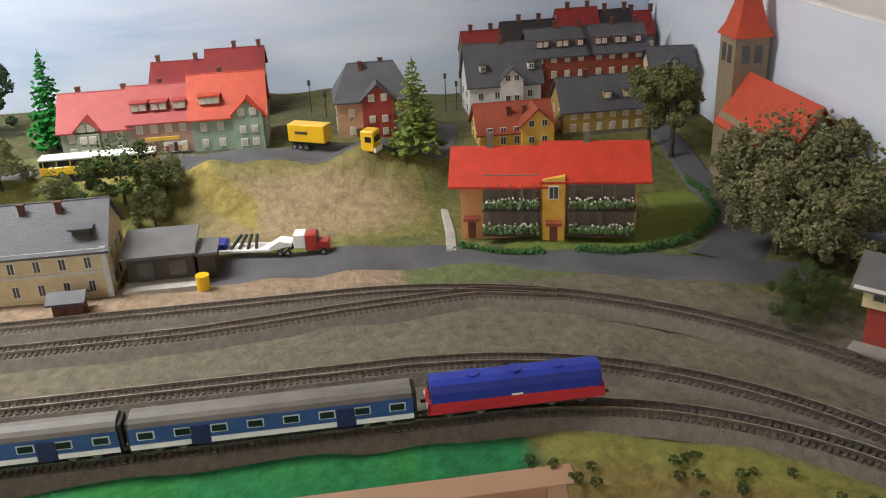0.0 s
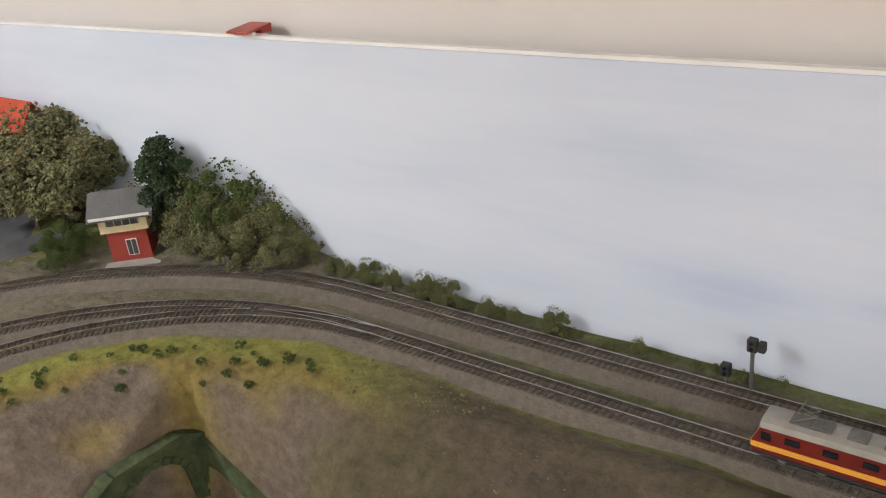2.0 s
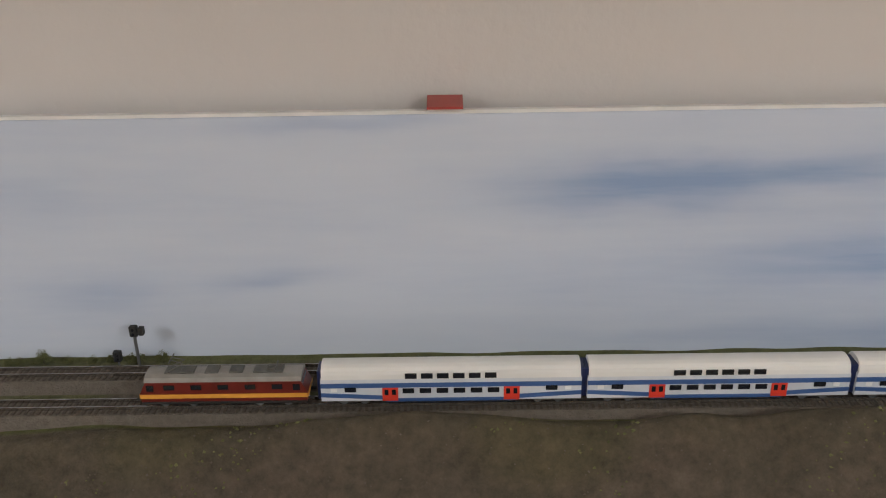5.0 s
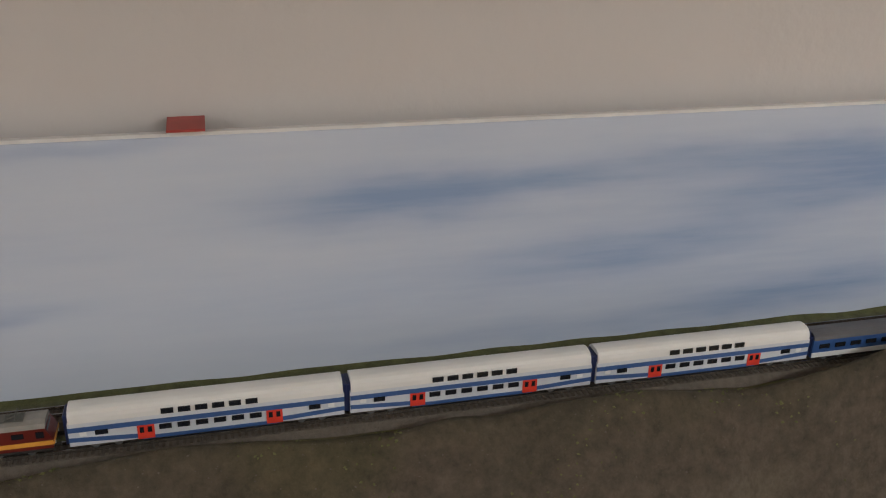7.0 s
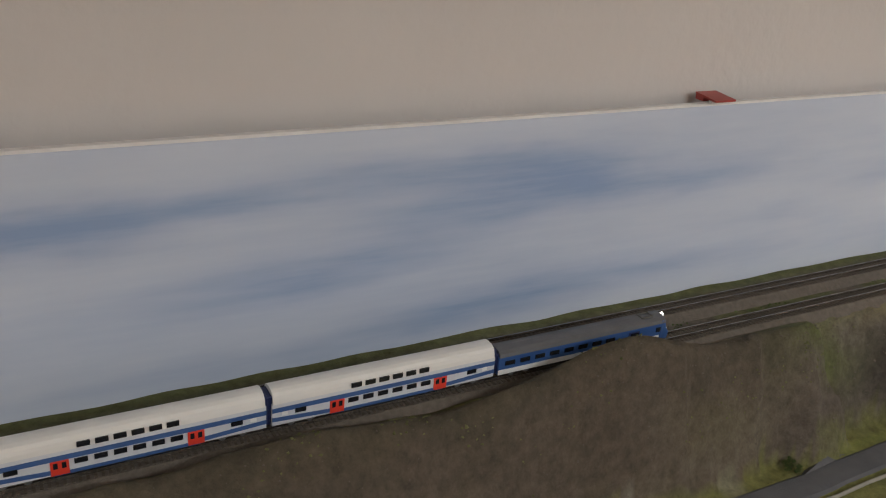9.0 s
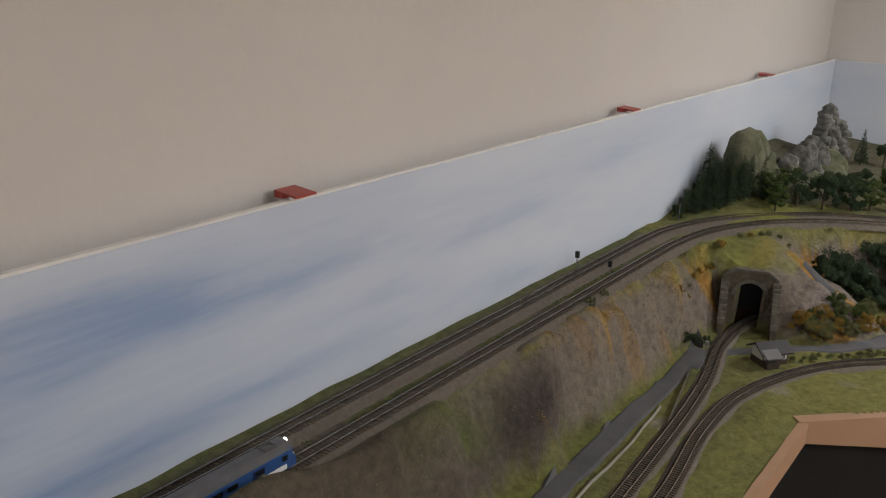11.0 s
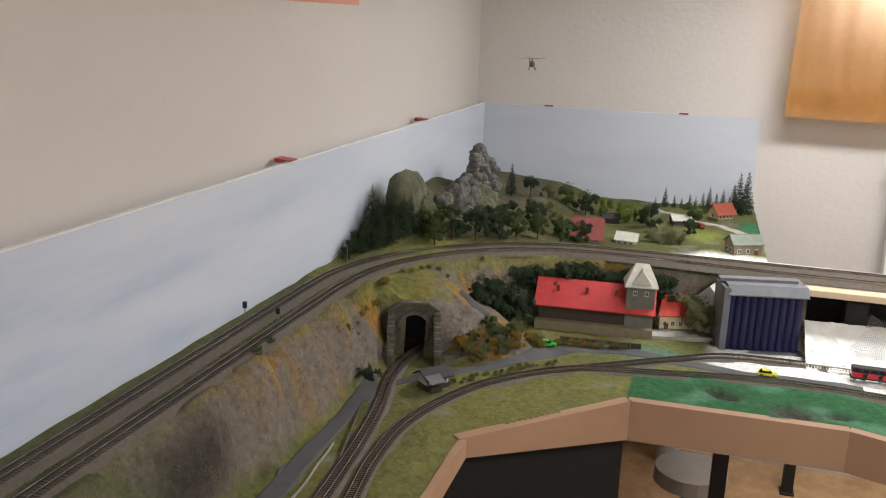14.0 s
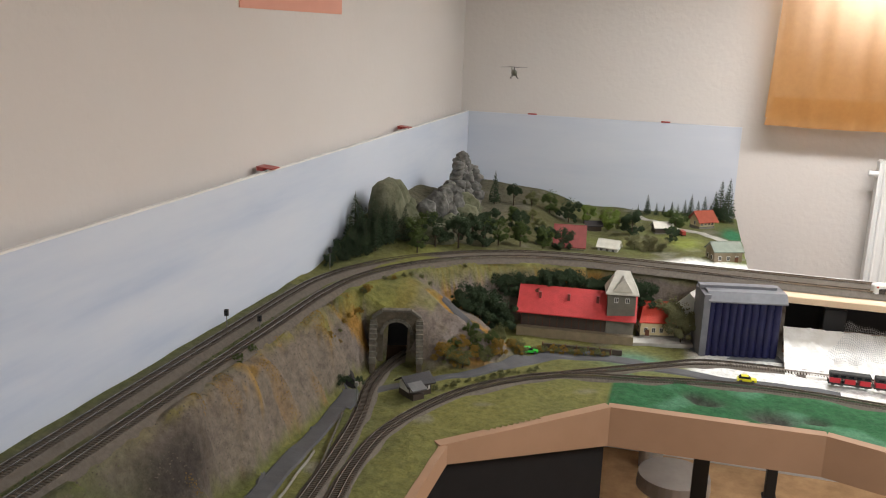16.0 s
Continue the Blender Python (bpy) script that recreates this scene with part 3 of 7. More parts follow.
# plywood fascia and deck under the scenery
def fascia(p, q, z0, z1, th=0.012, name="fascia"):
    d = Vector((q[0] - p[0], q[1] - p[1]))
    n = Vector((d.y, -d.x)).normalized() * th
    inner = n * (1.2 if th > 0 else 0)
    poly = [(p[0] - inner.x, p[1] - inner.y), (q[0] - inner.x, q[1] - inner.y), (q[0] + n.x, q[1] + n.y), (p[0] + n.x, p[1] + n.y)]
    return setting(name, extrude(bmesh.new(), poly, z0, z1, "z"), "ply", "light brown plywood fascia of the layout", "fascia board")


FZ0, FZ1 = -0.605, LOW + 0.002
fx = np.linspace(-1.106, 2.075, 260)
ft = height(fx, np.full_like(fx, -0.566)) + 0.003
prof = [(float(a), float(b_)) for a, b_ in zip(fx, ft)] + [(2.075, LOW - 0.045), (-1.106, LOW - 0.045)]
setting("fascia", extrude(bmesh.new(), prof, -0.578, -0.560, "y"), "ply", "light brown plywood fascia of the layout", "fascia board")
slant = fascia((2.075, -0.555), (2.415, -0.89), FZ0, FZ1)
for v in slant.data.vertices:
    if v.co.z < -0.58 and v.co.x < 2.25:
        v.co.z = LOW - 0.045
fascia((2.415, -0.89), (2.425, -1.385), FZ0, FZ1)
fascia((2.425, -1.385), (2.30, -1.72), FZ0, FZ1)
fascia((-1.109, -2.1), (-1.109, -0.548), -0.72, UP + 0.004, th=-0.03)
setting("deck", extrude(bmesh.new(), [(-1.10, -0.55), (2.085, -0.55), (2.425, -0.89), (2.435, -1.38), (2.31, -1.72), (3.2, -1.72), (3.2, -1.26), (4.44, -1.26), (4.44, 0.04), (-1.10, 0.04)], -0.555, -0.54, "z"), "ply", "plywood deck under the scenery", "deck")
setting("deck", B(XL + 0.01, -1.13, -2.1, 0.0, -0.42, -0.40), "ply", "plywood deck under the town", "deck")


# ---- tracks ----
def arc(cx, cy, r, a0, a1, n):
    return [(cx + r * math.cos(radians(a0 + (a1 - a0) * k / n)), cy + r * math.sin(radians(a0 + (a1 - a0) * k / n))) for k in range(n + 1)]


def resample(path, step):
    p = np.array(path, float)
    s = np.concatenate([[0], np.cumsum(np.hypot(*np.diff(p, axis=0).T))])
    t = np.arange(0, s[-1], step)
    return np.stack([np.interp(t, s, p[:, 0]), np.interp(t, s, p[:, 1])], 1), s[-1]


RAIL = -0.306
beds = []


def strip(pts, offs, zs):
    """A ribbon along a path: cross-section points (offset, height)."""
    p = np.array(pts)
    d = np.gradient(p, axis=0)
    d /= np.hypot(d[:, 0], d[:, 1])[:, None]
    n = np.stack([-d[:, 1], d[:, 0]], 1)
    k = len(offs)
    v, f = [], []
    for i in range(len(p)):
        z = zs(i) if callable(zs) else zs
        v += [(p[i, 0] + n[i, 0] * o, p[i, 1] + n[i, 1] * o, z[j]) for j, o in enumerate(offs)]
    for i in range(len(p) - 1):
        for j in range(k - 1):
            a = i * k + j
            f.append((a, a + k, a + k + 1, a + 1))
    return v, f


def smooth_path(pts, n=10):
    p = np.array(pts, float)
    q = [p[0]]
    for i in range(len(p) - 1):
        a, b_, c, d = p[max(i - 1, 0)], p[i], p[i + 1], p[min(i + 2, len(p) - 1)]
        for k in range(1, n + 1):
            t = k / n
            q.append(0.5 * (2 * b_ + (c - a) * t + (2 * a - 5 * b_ + 4 * c - d) * t * t + (3 * b_ - a - 3 * c + d) * t ** 3))
    return np.array(q)


def track(path, rail_z, label, bed=True):
    z = rail_z - 0.0035
    fine, total = resample(path, 0.012)
    t = thing("railway_track", float(fine[0][0]), float(fine[0][1]), 0, 0, label, "railway track", "railway tracks")
    inv = Matrix.Translation((-float(fine[0][0]), -float(fine[0][1]), 0))
    made = []
    if bed:
        k = 0.0004 * len(beds)
        beds.append(label)
        o, zz = [-0.032, -0.018, 0.018, 0.032], [z - 0.0145 - k, z - 0.0022 - k, z - 0.0022 - k, z - 0.0145 - k]
        made.append(part("ballast_bed", strip(fine, o, zz), "ballast", t))
    for s in (-0.00825, 0.00825):
        h = 0.0008
        v, f = strip(fine, [s - h, s - h, s + h, s + h], [z - 0.001, z + 0.0035, z + 0.0035, z - 0.001])
        made.append(part("rail", (v, f), "rail", t, "worn steel rail"))
    pts, _ = resample(path, 0.0075)
    d = np.gradient(pts, axis=0)
    v, f = [], []
    for (x, y), (dx, dy) in zip(pts, d):
        l = math.hypot(dx, dy)
        dx, dy = dx / l * 0.0016, dy / l * 0.0016
        nx, ny = -dy / 0.0016 * 0.0155, dx / 0.0016 * 0.0155
        k = len(v)
        for zz in (z - 0.0045, z - 0.0012):
            v += [(x - dx - nx, y - dy - ny, zz), (x + dx - nx, y + dy - ny, zz), (x + dx + nx, y + dy + ny, zz), (x - dx + nx, y - dy + ny, zz)]
        f += [(k + 4, k + 5, k + 6, k + 7)] + [(k + a, k + (a + 1) % 4, k + 4 + (a + 1) % 4, k + 4 + a) for a in range(4)]
    sl = part("sleeper", (v, f), "sleeper", t)
    sl["kind"] = "stuff"
    made.append(sl)
    for o in made:
        o.data.transform(inv)
    return t


OUTER = [(-1.545, -2.0), (-1.545, -0.757)] + arc(-0.845, -0.757, 0.70, 180, 90, 24)[1:] + [(2.35, -0.057)] + arc(2.42, -0.757, 0.70, 84, 0, 20) + [(3.12, -2.15)]
INNER = [(-1.345, -2.0), (-1.345, -0.68)] + arc(-0.795, -0.68, 0.548, 180, 90, 24)[1:] + [(2.40, -0.132)] + arc(2.44, -0.752, 0.615, 88, 0, 22) + [(3.055, -0.76), (3.03, -1.29), (3.03, -2.15)]
track(OUTER, RAIL, "back main line track with rusty ballast")
track(INNER, RAIL, "front main line track with rusty ballast")
track([(-1.478, -2.0), (-1.478, -0.95), (-1.5, -0.75), (-1.513, -0.57), (-1.478, -0.46)], RAIL, "station track joining the main line at a turnout")
track([(-1.232, -2.0), (-1.232, -0.61)] + arc(-0.752, -0.61, 0.48, 180, 100, 18)[1:] + [(-0.76, -0.1325)], RAIL, "siding track beside the bright green field")
LR = LOW + 0.012
track(smooth_path([(2.62, -0.335), (2.515, -0.312), (2.44, -0.306), (2.36, -0.308), (2.28, -0.318), (2.1, -0.355), (1.8, -0.385), (1.2, -0.42), (0.3, -0.46), (-0.55, -0.45), (-0.78, -0.40), (-0.92, -0.36)]), LR, "lower branch track running out of the tunnel")
track(smooth_path([(1.2, -0.455), (1.62, -0.455), (1.9, -0.425), (2.12, -0.435), (2.344, -0.523), (2.5, -0.66), (2.57, -0.78), (2.6, -0.93), (2.645, -1.15), (2.655, -1.35), (2.63, -1.58)]), LR, "lower curved track along the deck edge")
track(smooth_path([(2.52, -0.69), (2.63, -0.85), (2.73, -1.0), (2.80, -1.13), (2.815, -1.40), (2.80, -1.58)]), LR, "lower sidings beside the goods shed")


# ---- rolling stock ----
def wheelset_bogie(parent, x, length=0.036, mat_="bogie"):
    b = part("bogie", B(x - length / 2, x + length / 2, -0.0125, 0.0125, 0.004, 0.0095, bevel=0.001), mat_, parent)
    for k in (-1, 1):
        for s in (-1, 1):
            bm = tube(bmesh.new(), (x + k * length * 0.33, s * 0.0075, 0.0053), (x + k * length * 0.33, s * 0.010, 0.0053), 0.0053, n=12)
            part("wheel", bm, "steel", b)
    return b


def side_piece(name, parent, y, x0, x1, z0, z1, m, th=0.0006, first=None):
    return part(name, B(x0, x1, y - th, y + th, z0, z1), m, parent)


def double_deck(x, y, rz=0.0):
    L, W, H = 0.298, 0.0162, 0.0525
    t = thing("double_deck_coach", x, y, RAIL, rz, "pale grey double-deck coach with blue stripes and red doors", "train coach", "double-deck coaches")
    prof = [(-W, 0.0085), (W, 0.0085), (W, 0.037), (-W, 0.037)]
    part("body", extrude(bmesh.new(), prof, -L / 2, L / 2), "coachgrey", t)
    roof = [(-W - 0.0002, 0.0368), (W + 0.0002, 0.0368)] + [(W * c, 0.0405 + (H - 0.0405) * s) for c, s in ((0.97, 0.12), (0.88, 0.5), (0.7, 0.78), (0.4, 0.95), (0, 1), (-0.4, 0.95), (-0.7, 0.78), (-0.88, 0.5), (-0.97, 0.12))]
    part("roof", extrude(bmesh.new(), roof, -L / 2 + 0.0012, L / 2 - 0.0012), "coachroof", t, "off-white rounded roof")
    for e in (-1, 1):
        part("gangway", B(e * L / 2 - 0.004, e * L / 2 + 0.004, -0.0125, 0.0125, 0.009, 0.046, bevel=0.001), "navy", t, "dark rubber gangway")
        wheelset_bogie(t, e * 0.112)
    part("underframe", B(-0.075, 0.075, -0.0125, 0.0125, 0.0045, 0.0086), "blue", t)
    win = win2 = small = None
    for s in (-1, 1):
        yy = s * (W + 0.0003)
        side_piece("stripe", t, yy, -L / 2, L / 2, 0.0262, 0.0318, "blue")
        side_piece("stripe", t, yy, -0.062, 0.062, 0.0085, 0.0118, "blue")
        for e in (-1, 1):
            a, b_ = sorted((e * 0.078, e * L / 2))
            bm = B(a, b_, yy - 0.0006, yy + 0.0006, 0.0105 + 0.004, 0.0195)
            for v in bm.verts:
                if abs(abs(v.co.x) - L / 2) > 0.01:
                    v.co.z -= 0.004
            part("stripe", bm, "blue", t)
            d = side_piece("door", t, yy * 1.012, e * 0.0695 - 0.009, e * 0.0695 + 0.009, 0.0088, 0.0262, "red")
            for k in (-1, 1):
                part("door_pane", B(e * 0.0695 + k * 0.0042 - 0.0022, e * 0.0695 + k * 0.0042 + 0.0022, yy * 1.012 - 0.0009, yy * 1.012 + 0.0009, 0.0168, 0.0238), "glass", d)
        for k in range(6):
            xk = (k - 2.5) * 0.0195
            for zz, x_ in ((0.0185, xk), (0.0378, xk * 0.93)):
                if win is None:
                    bm = B(-0.0066, 0.0066, -0.0008, 0.0008, 0, 0.0062)
                    win = part("window", bm, "glass", t)
                    win.matrix_basis = pose(x_, yy, zz)
                else:
                    again(win, x_, yy * (1.0 if zz < 0.03 else 1.0), zz, t)
        for e in (-1, 1):
            again(win, e * 0.115, yy, 0.0208, t)
            part("notice_panel", B(e * 0.134 - 0.0035, e * 0.134 + 0.0035, yy - 0.0006, yy + 0.0006, 0.021, 0.0258), "white", t)
    return t


def control_car(x, y, rz=0.0):
    L, W = 0.29, 0.0158
    t = thing("control_coach", x, y, RAIL, rz, "blue control coach with white band, grey roof and lit headlamp", "train coach")
    part("body", extrude(bmesh.new(), [(-W, 0.008), (W, 0.008), (W, 0.0335), (-W, 0.0335)], -L / 2, L / 2 - 0.012), "blue2", t)
    nose = bmesh.new()
    extrude(nose, [(L / 2 - 0.0125, 0.006), (L / 2 + 0.003, 0.006), (L / 2 + 0.004, 0.016), (L / 2 - 0.002, 0.024), (L / 2 - 0.0045, 0.036), (L / 2 - 0.0125, 0.0375)], -W, W, "y")
    for v in nose.verts:
        if v.co.x > L / 2 - 0.008:
            v.co.y *= 0.86
    part("cab", nose, "blue2", t)
    part("windscreen", B(L / 2 - 0.0052, L / 2 - 0.0022, -0.011, 0.011, 0.0255, 0.034), "glass", t)
    part("cab_front", B(L / 2 + 0.0022, L / 2 + 0.0046, -0.009, 0.009, 0.012, 0.02), "white", t, "white cab front")
    roof = [(-W - 0.0002, 0.0332), (W + 0.0002, 0.0332), (W * 0.9, 0.038), (W * 0.6, 0.0412), (0, 0.0425), (-W * 0.6, 0.0412), (-W * 0.9, 0.038)]
    part("roof", extrude(bmesh.new(), roof, -L / 2 + 0.001, L / 2 - 0.006), "roofgrey", t, "dark grey rounded roof")
    bm = bmesh.new()
    for a, b_, c, d in ((0, 0.02, -0.007, -0.0062), (0, 0.02, 0.0062, 0.007), (0, 0.0008, -0.007, 0.007), (0.0192, 0.02, -0.007, 0.007)):
        box(bm, L / 2 - 0.045 + a, L / 2 - 0.045 + b_, c, d, 0.041, 0.0435)
    part("roof_frame", bm, "bogie", t)
    part("headlamp", tube(bmesh.new(), (L / 2 - 0.0065, 0, 0.0385), (L / 2 - 0.0015, 0, 0.0385), 0.0032, n=12), "glow", t, "lit round headlamp")
    part("gangway", B(-L / 2 - 0.004, -L / 2 + 0.002, -0.0125, 0.0125, 0.009, 0.038, bevel=0.001), "navy", t)
    for s in (-1, 1):
        yy = s * (W + 0.0003)
        side_piece("white_band", t, yy, -L / 2, 0.071, 0.0085, 0.0152, "white")
        side_piece("white_band", t, yy, 0.091, L / 2 - 0.016, 0.0085, 0.0152, "white")
        d = side_piece("door", t, yy, 0.0715, 0.0905, 0.0075, 0.029, "navy")
        first = None
        for k in range(9):
            xk = -0.128 + k * 0.0238 + (0.02 if k > 7 else 0)
            if first is None:
                first = part("window", B(-0.0075, 0.0075, -0.0008, 0.0008, 0, 0.0062), "glass", t)
                first.matrix_basis = pose(xk, yy, 0.0212)
            else:
                again(first, xk, yy, 0.0212, t)
        part("cab_window", B(0.122, 0.13, yy - 0.0008, yy + 0.0008, 0.021, 0.028), "glass", t)
    part("underframe", B(-0.08, 0.08, -0.012, 0.012, 0.0035, 0.0082), "under", t)
    for e in (-1, 1):
        wheelset_bogie(t, e * 0.108, mat_="under")
    return t


def electric_loco(x, y, rz=0.0):
    L, W = 0.19, 0.0165
    t = thing("electric_locomotive", x, y, RAIL, rz, "dark red electric locomotive with a yellow stripe and grey roof", "locomotive")
    body = [(-L / 2, 0.0085), (L / 2, 0.0085), (L / 2 + 0.002, 0.02), (L / 2 - 0.006, 0.036), (-L / 2 + 0.006, 0.036), (-L / 2 - 0.002, 0.02)]
    part("body", extrude(bmesh.new(), body, -W, W, "y"), "locored", t)
    roof = [(-W, 0.0358), (W, 0.0358), (W * 0.82, 0.0405), (W * 0.4, 0.0425), (-W * 0.4, 0.0425), (-W * 0.82, 0.0405)]
    part("roof", extrude(bmesh.new(), roof, -L / 2 + 0.005, L / 2 - 0.005), "locoroof", t, "weathered grey roof")
    for k in range(4):
        part("roof_hatch", B(-0.05 + k * 0.028, -0.034 + k * 0.028, -0.008, 0.008, 0.042, 0.0445, bevel=0.0008), "bogie", t)
    for s in (-1, 1):
        yy = s * (W + 0.0004)
        side_piece("stripe", t, yy, -L / 2 - 0.001, L / 2 + 0.001, 0.0155, 0.0205, "yellow")
        side_piece("sill", t, yy, -L / 2, L / 2, 0.0085, 0.0108, "under")
        for k in range(5):
            part("window", B(-0.062 + k * 0.031 - 0.006, -0.062 + k * 0.031 + 0.006, yy - 0.0007, yy + 0.0007, 0.0265, 0.0325), "glass", t)
        for e in (-1, 1):
            part("cab_window", B(e * 0.084 - 0.004, e * 0.084 + 0.004, yy - 0.0007, yy + 0.0007, 0.025, 0.0325), "glass", t)
    for e in (-1, 1):
        part("cab_stripe", B(e * (L / 2 + 0.0012) - 0.001, e * (L / 2 + 0.0012) + 0.001, -W, W, 0.0155, 0.0205), "yellow", t)
        bm = B(e * (L / 2 - 0.0025) - 0.0014, e * (L / 2 - 0.0025) + 0.0014, -0.013, 0.013, 0.0255, 0.0335)
        for v in bm.verts:
            v.co.x -= e * 0.0035 * (v.co.z - 0.0255) / 0.008
        part("windscreen", bm, "glass", t)
        for s in (-1, 1):
            part("buffer", tube(bmesh.new(), (e * L / 2, s * 0.010, 0.0105), (e * (L / 2 + 0.0075), s * 0.010, 0.0105), 0.002, n=10), "under", t)
            part("headlamp", tube(bmesh.new(), (e * L / 2, s * 0.011, 0.0148), (e * (L / 2 + 0.0024), s * 0.011, 0.0148), 0.0018, n=10), "lamp", t)
        wheelset_bogie(t, e * 0.055, 0.05, "under")
        # pantograph: folded at one end, raised arm at the other
        p = part("pantograph", B(e * 0.056 - 0.012, e * 0.056 + 0.012, -0.008, 0.008, 0.0425, 0.0438), "bogie", t)
        h = 0.047 if e > 0 else 0.058
        for s in (-1, 1):
            part("arm", tube(bmesh.new(), (e * 0.066, s * 0.006, 0.0435), (e * 0.046, s * 0.0045, h - 0.004), 0.0006, n=6), "bogie", p)
            part("arm", tube(bmesh.new(), (e * 0.046, s * 0.0045, h - 0.004), (e * 0.06, s * 0.003, h), 0.0006, n=6), "bogie", p)
        part("contact_bow", tube(bmesh.new(), (e * 0.06, -0.011, h), (e * 0.06, 0.011, h), 0.0008, n=6), "bogie", p)
    return t


# the train on the front main line: locomotive, three double-deck coaches, control coach
G0 = -0.105
electric_loco(G0 - 0.108, -0.132)
for k in range(3):
    double_deck(G0 + 0.1525 + 0.305 * k, -0.132)
control_car(G0 + 0.915 + 0.149, -0.132)


M["coachtop"] = mat("coach_roof_brown", (0.17, 0.155, 0.14), (0.12, 0.11, 0.1), 0.5, 30)


def blue_coach(x, y, rz):
    L, W = 0.285, 0.0158
    t = thing("passenger_coach", x, y, RAIL, rz, "blue passenger coach with a white lower band and grey roof", "train coach", "blue coaches in the siding")
    part("body", extrude(bmesh.new(), [(-W, 0.0085), (W, 0.0085), (W, 0.0335), (-W, 0.0335)], -L / 2, L / 2), "blue2", t)
    roof = [(-W - 0.0002, 0.0332), (W + 0.0002, 0.0332), (W * 0.9, 0.038), (W * 0.6, 0.0412), (0, 0.0425), (-W * 0.6, 0.0412), (-W * 0.9, 0.038)]
    part("roof", extrude(bmesh.new(), roof, -L / 2 + 0.001, L / 2 - 0.001), "coachtop", t, "brown-grey rounded roof")
    for e in (-1, 1):
        part("gangway", B(e * L / 2 - 0.003, e * L / 2 + 0.004, -0.0125, 0.0125, 0.009, 0.038, bevel=0.001), "under", t)
        wheelset_bogie(t, e * 0.105, mat_="under")
    part("underframe", B(-0.075, 0.075, -0.012, 0.012, 0.0035, 0.0086), "under", t)
    for s in (-1, 1):
        yy = s * (W + 0.0003)
        for a, b_ in ((-L / 2, -0.083), (-0.063, 0.063), (0.083, L / 2)):
            side_piece("white_band", t, yy, a, b_, 0.0085, 0.0142, "white")
        for e in (-1, 1):
            side_piece("door", t, yy, e * 0.073 - 0.0095, e * 0.073 + 0.0095, 0.0075, 0.029, "navy")
        for k in range(8):
            xk = -0.126 + k * 0.036
            part("window_frame", B(xk - 0.0085, xk + 0.0085, yy - 0.0006, yy + 0.0006, 0.0195, 0.0288), "coachgrey", t)
            part("window", B(xk - 0.0072, xk + 0.0072, yy - 0.0009, yy + 0.0009, 0.0205, 0.0278), "glass", t)
    return t


blue_coach(-1.232, -0.835, 90)
blue_coach(-1.232, -1.13, 90)
blue_coach(-1.232, -1.425, 90)


def diesel_loco(x, y, rz):
    L, W = 0.185, 0.0162
    t = thing("diesel_locomotive", x, y, RAIL, rz, "red diesel locomotive with a bright blue roof in the siding", "locomotive")
    body = [(-L / 2, 0.0085), (L / 2, 0.0085), (L / 2 + 0.002, 0.018), (L / 2 - 0.006, 0.034), (-L / 2 + 0.006, 0.034), (-L / 2 - 0.002, 0.018)]
    part("body", extrude(bmesh.new(), [(a, min(b_, 0.022)) for a, b_ in body], -W, W, "y"), "dieselred", t)
    roof = [(-W, 0.022), (W, 0.022), (W, 0.033), (W * 0.82, 0.041), (W * 0.4, 0.0445), (-W * 0.4, 0.0445), (-W * 0.82, 0.041), (-W, 0.033)]
    part("roof", extrude(bmesh.new(), roof, -L / 2 + 0.002, L / 2 - 0.002), "dieselblue", t, "glossy bright blue roof and upper sides")
    for k in range(3):
        part("roof_grille", tube(bmesh.new(), (-0.045 + k * 0.045, 0, 0.044), (-0.045 + k * 0.045, 0, 0.046), 0.008, n=14), "dieselblue", t)
    for e in (-1, 1):
        part("windscreen", B(e * (L / 2 - 0.002) - 0.0012, e * (L / 2 - 0.002) + 0.0012, -0.012, 0.012, 0.0255, 0.0335), "glass", t)
        part("cab_front", B(e * (L / 2 + 0.001) - 0.001, e * (L / 2 + 0.001) + 0.0012, -W, W, 0.0085, 0.022), "dieselred", t)
        for s in (-1, 1):
            part("headlamp", B(e * (L / 2 + 0.002) - 0.001, e * (L / 2 + 0.002) + 0.0016, s * 0.0115 - 0.003, s * 0.0115 + 0.003, 0.0165, 0.0205), "white", t)
            part("buffer", tube(bmesh.new(), (e * L / 2, s * 0.010, 0.0105), (e * (L / 2 + 0.0075), s * 0.010, 0.0105), 0.002, n=10), "under", t)
        wheelset_bogie(t, e * 0.055, 0.05, "under")
    part("fuel_tank", B(-0.025, 0.025, -0.012, 0.012, 0.0035, 0.0086, bevel=0.001), "under", t)
    for s in (-1, 1):
        part("number_panel", B(-0.006, 0.006, s * W - 0.0007, s * W + 0.0007, 0.0225, 0.0245), "white", t)
    return t


diesel_loco(-1.232, -0.583, 90)

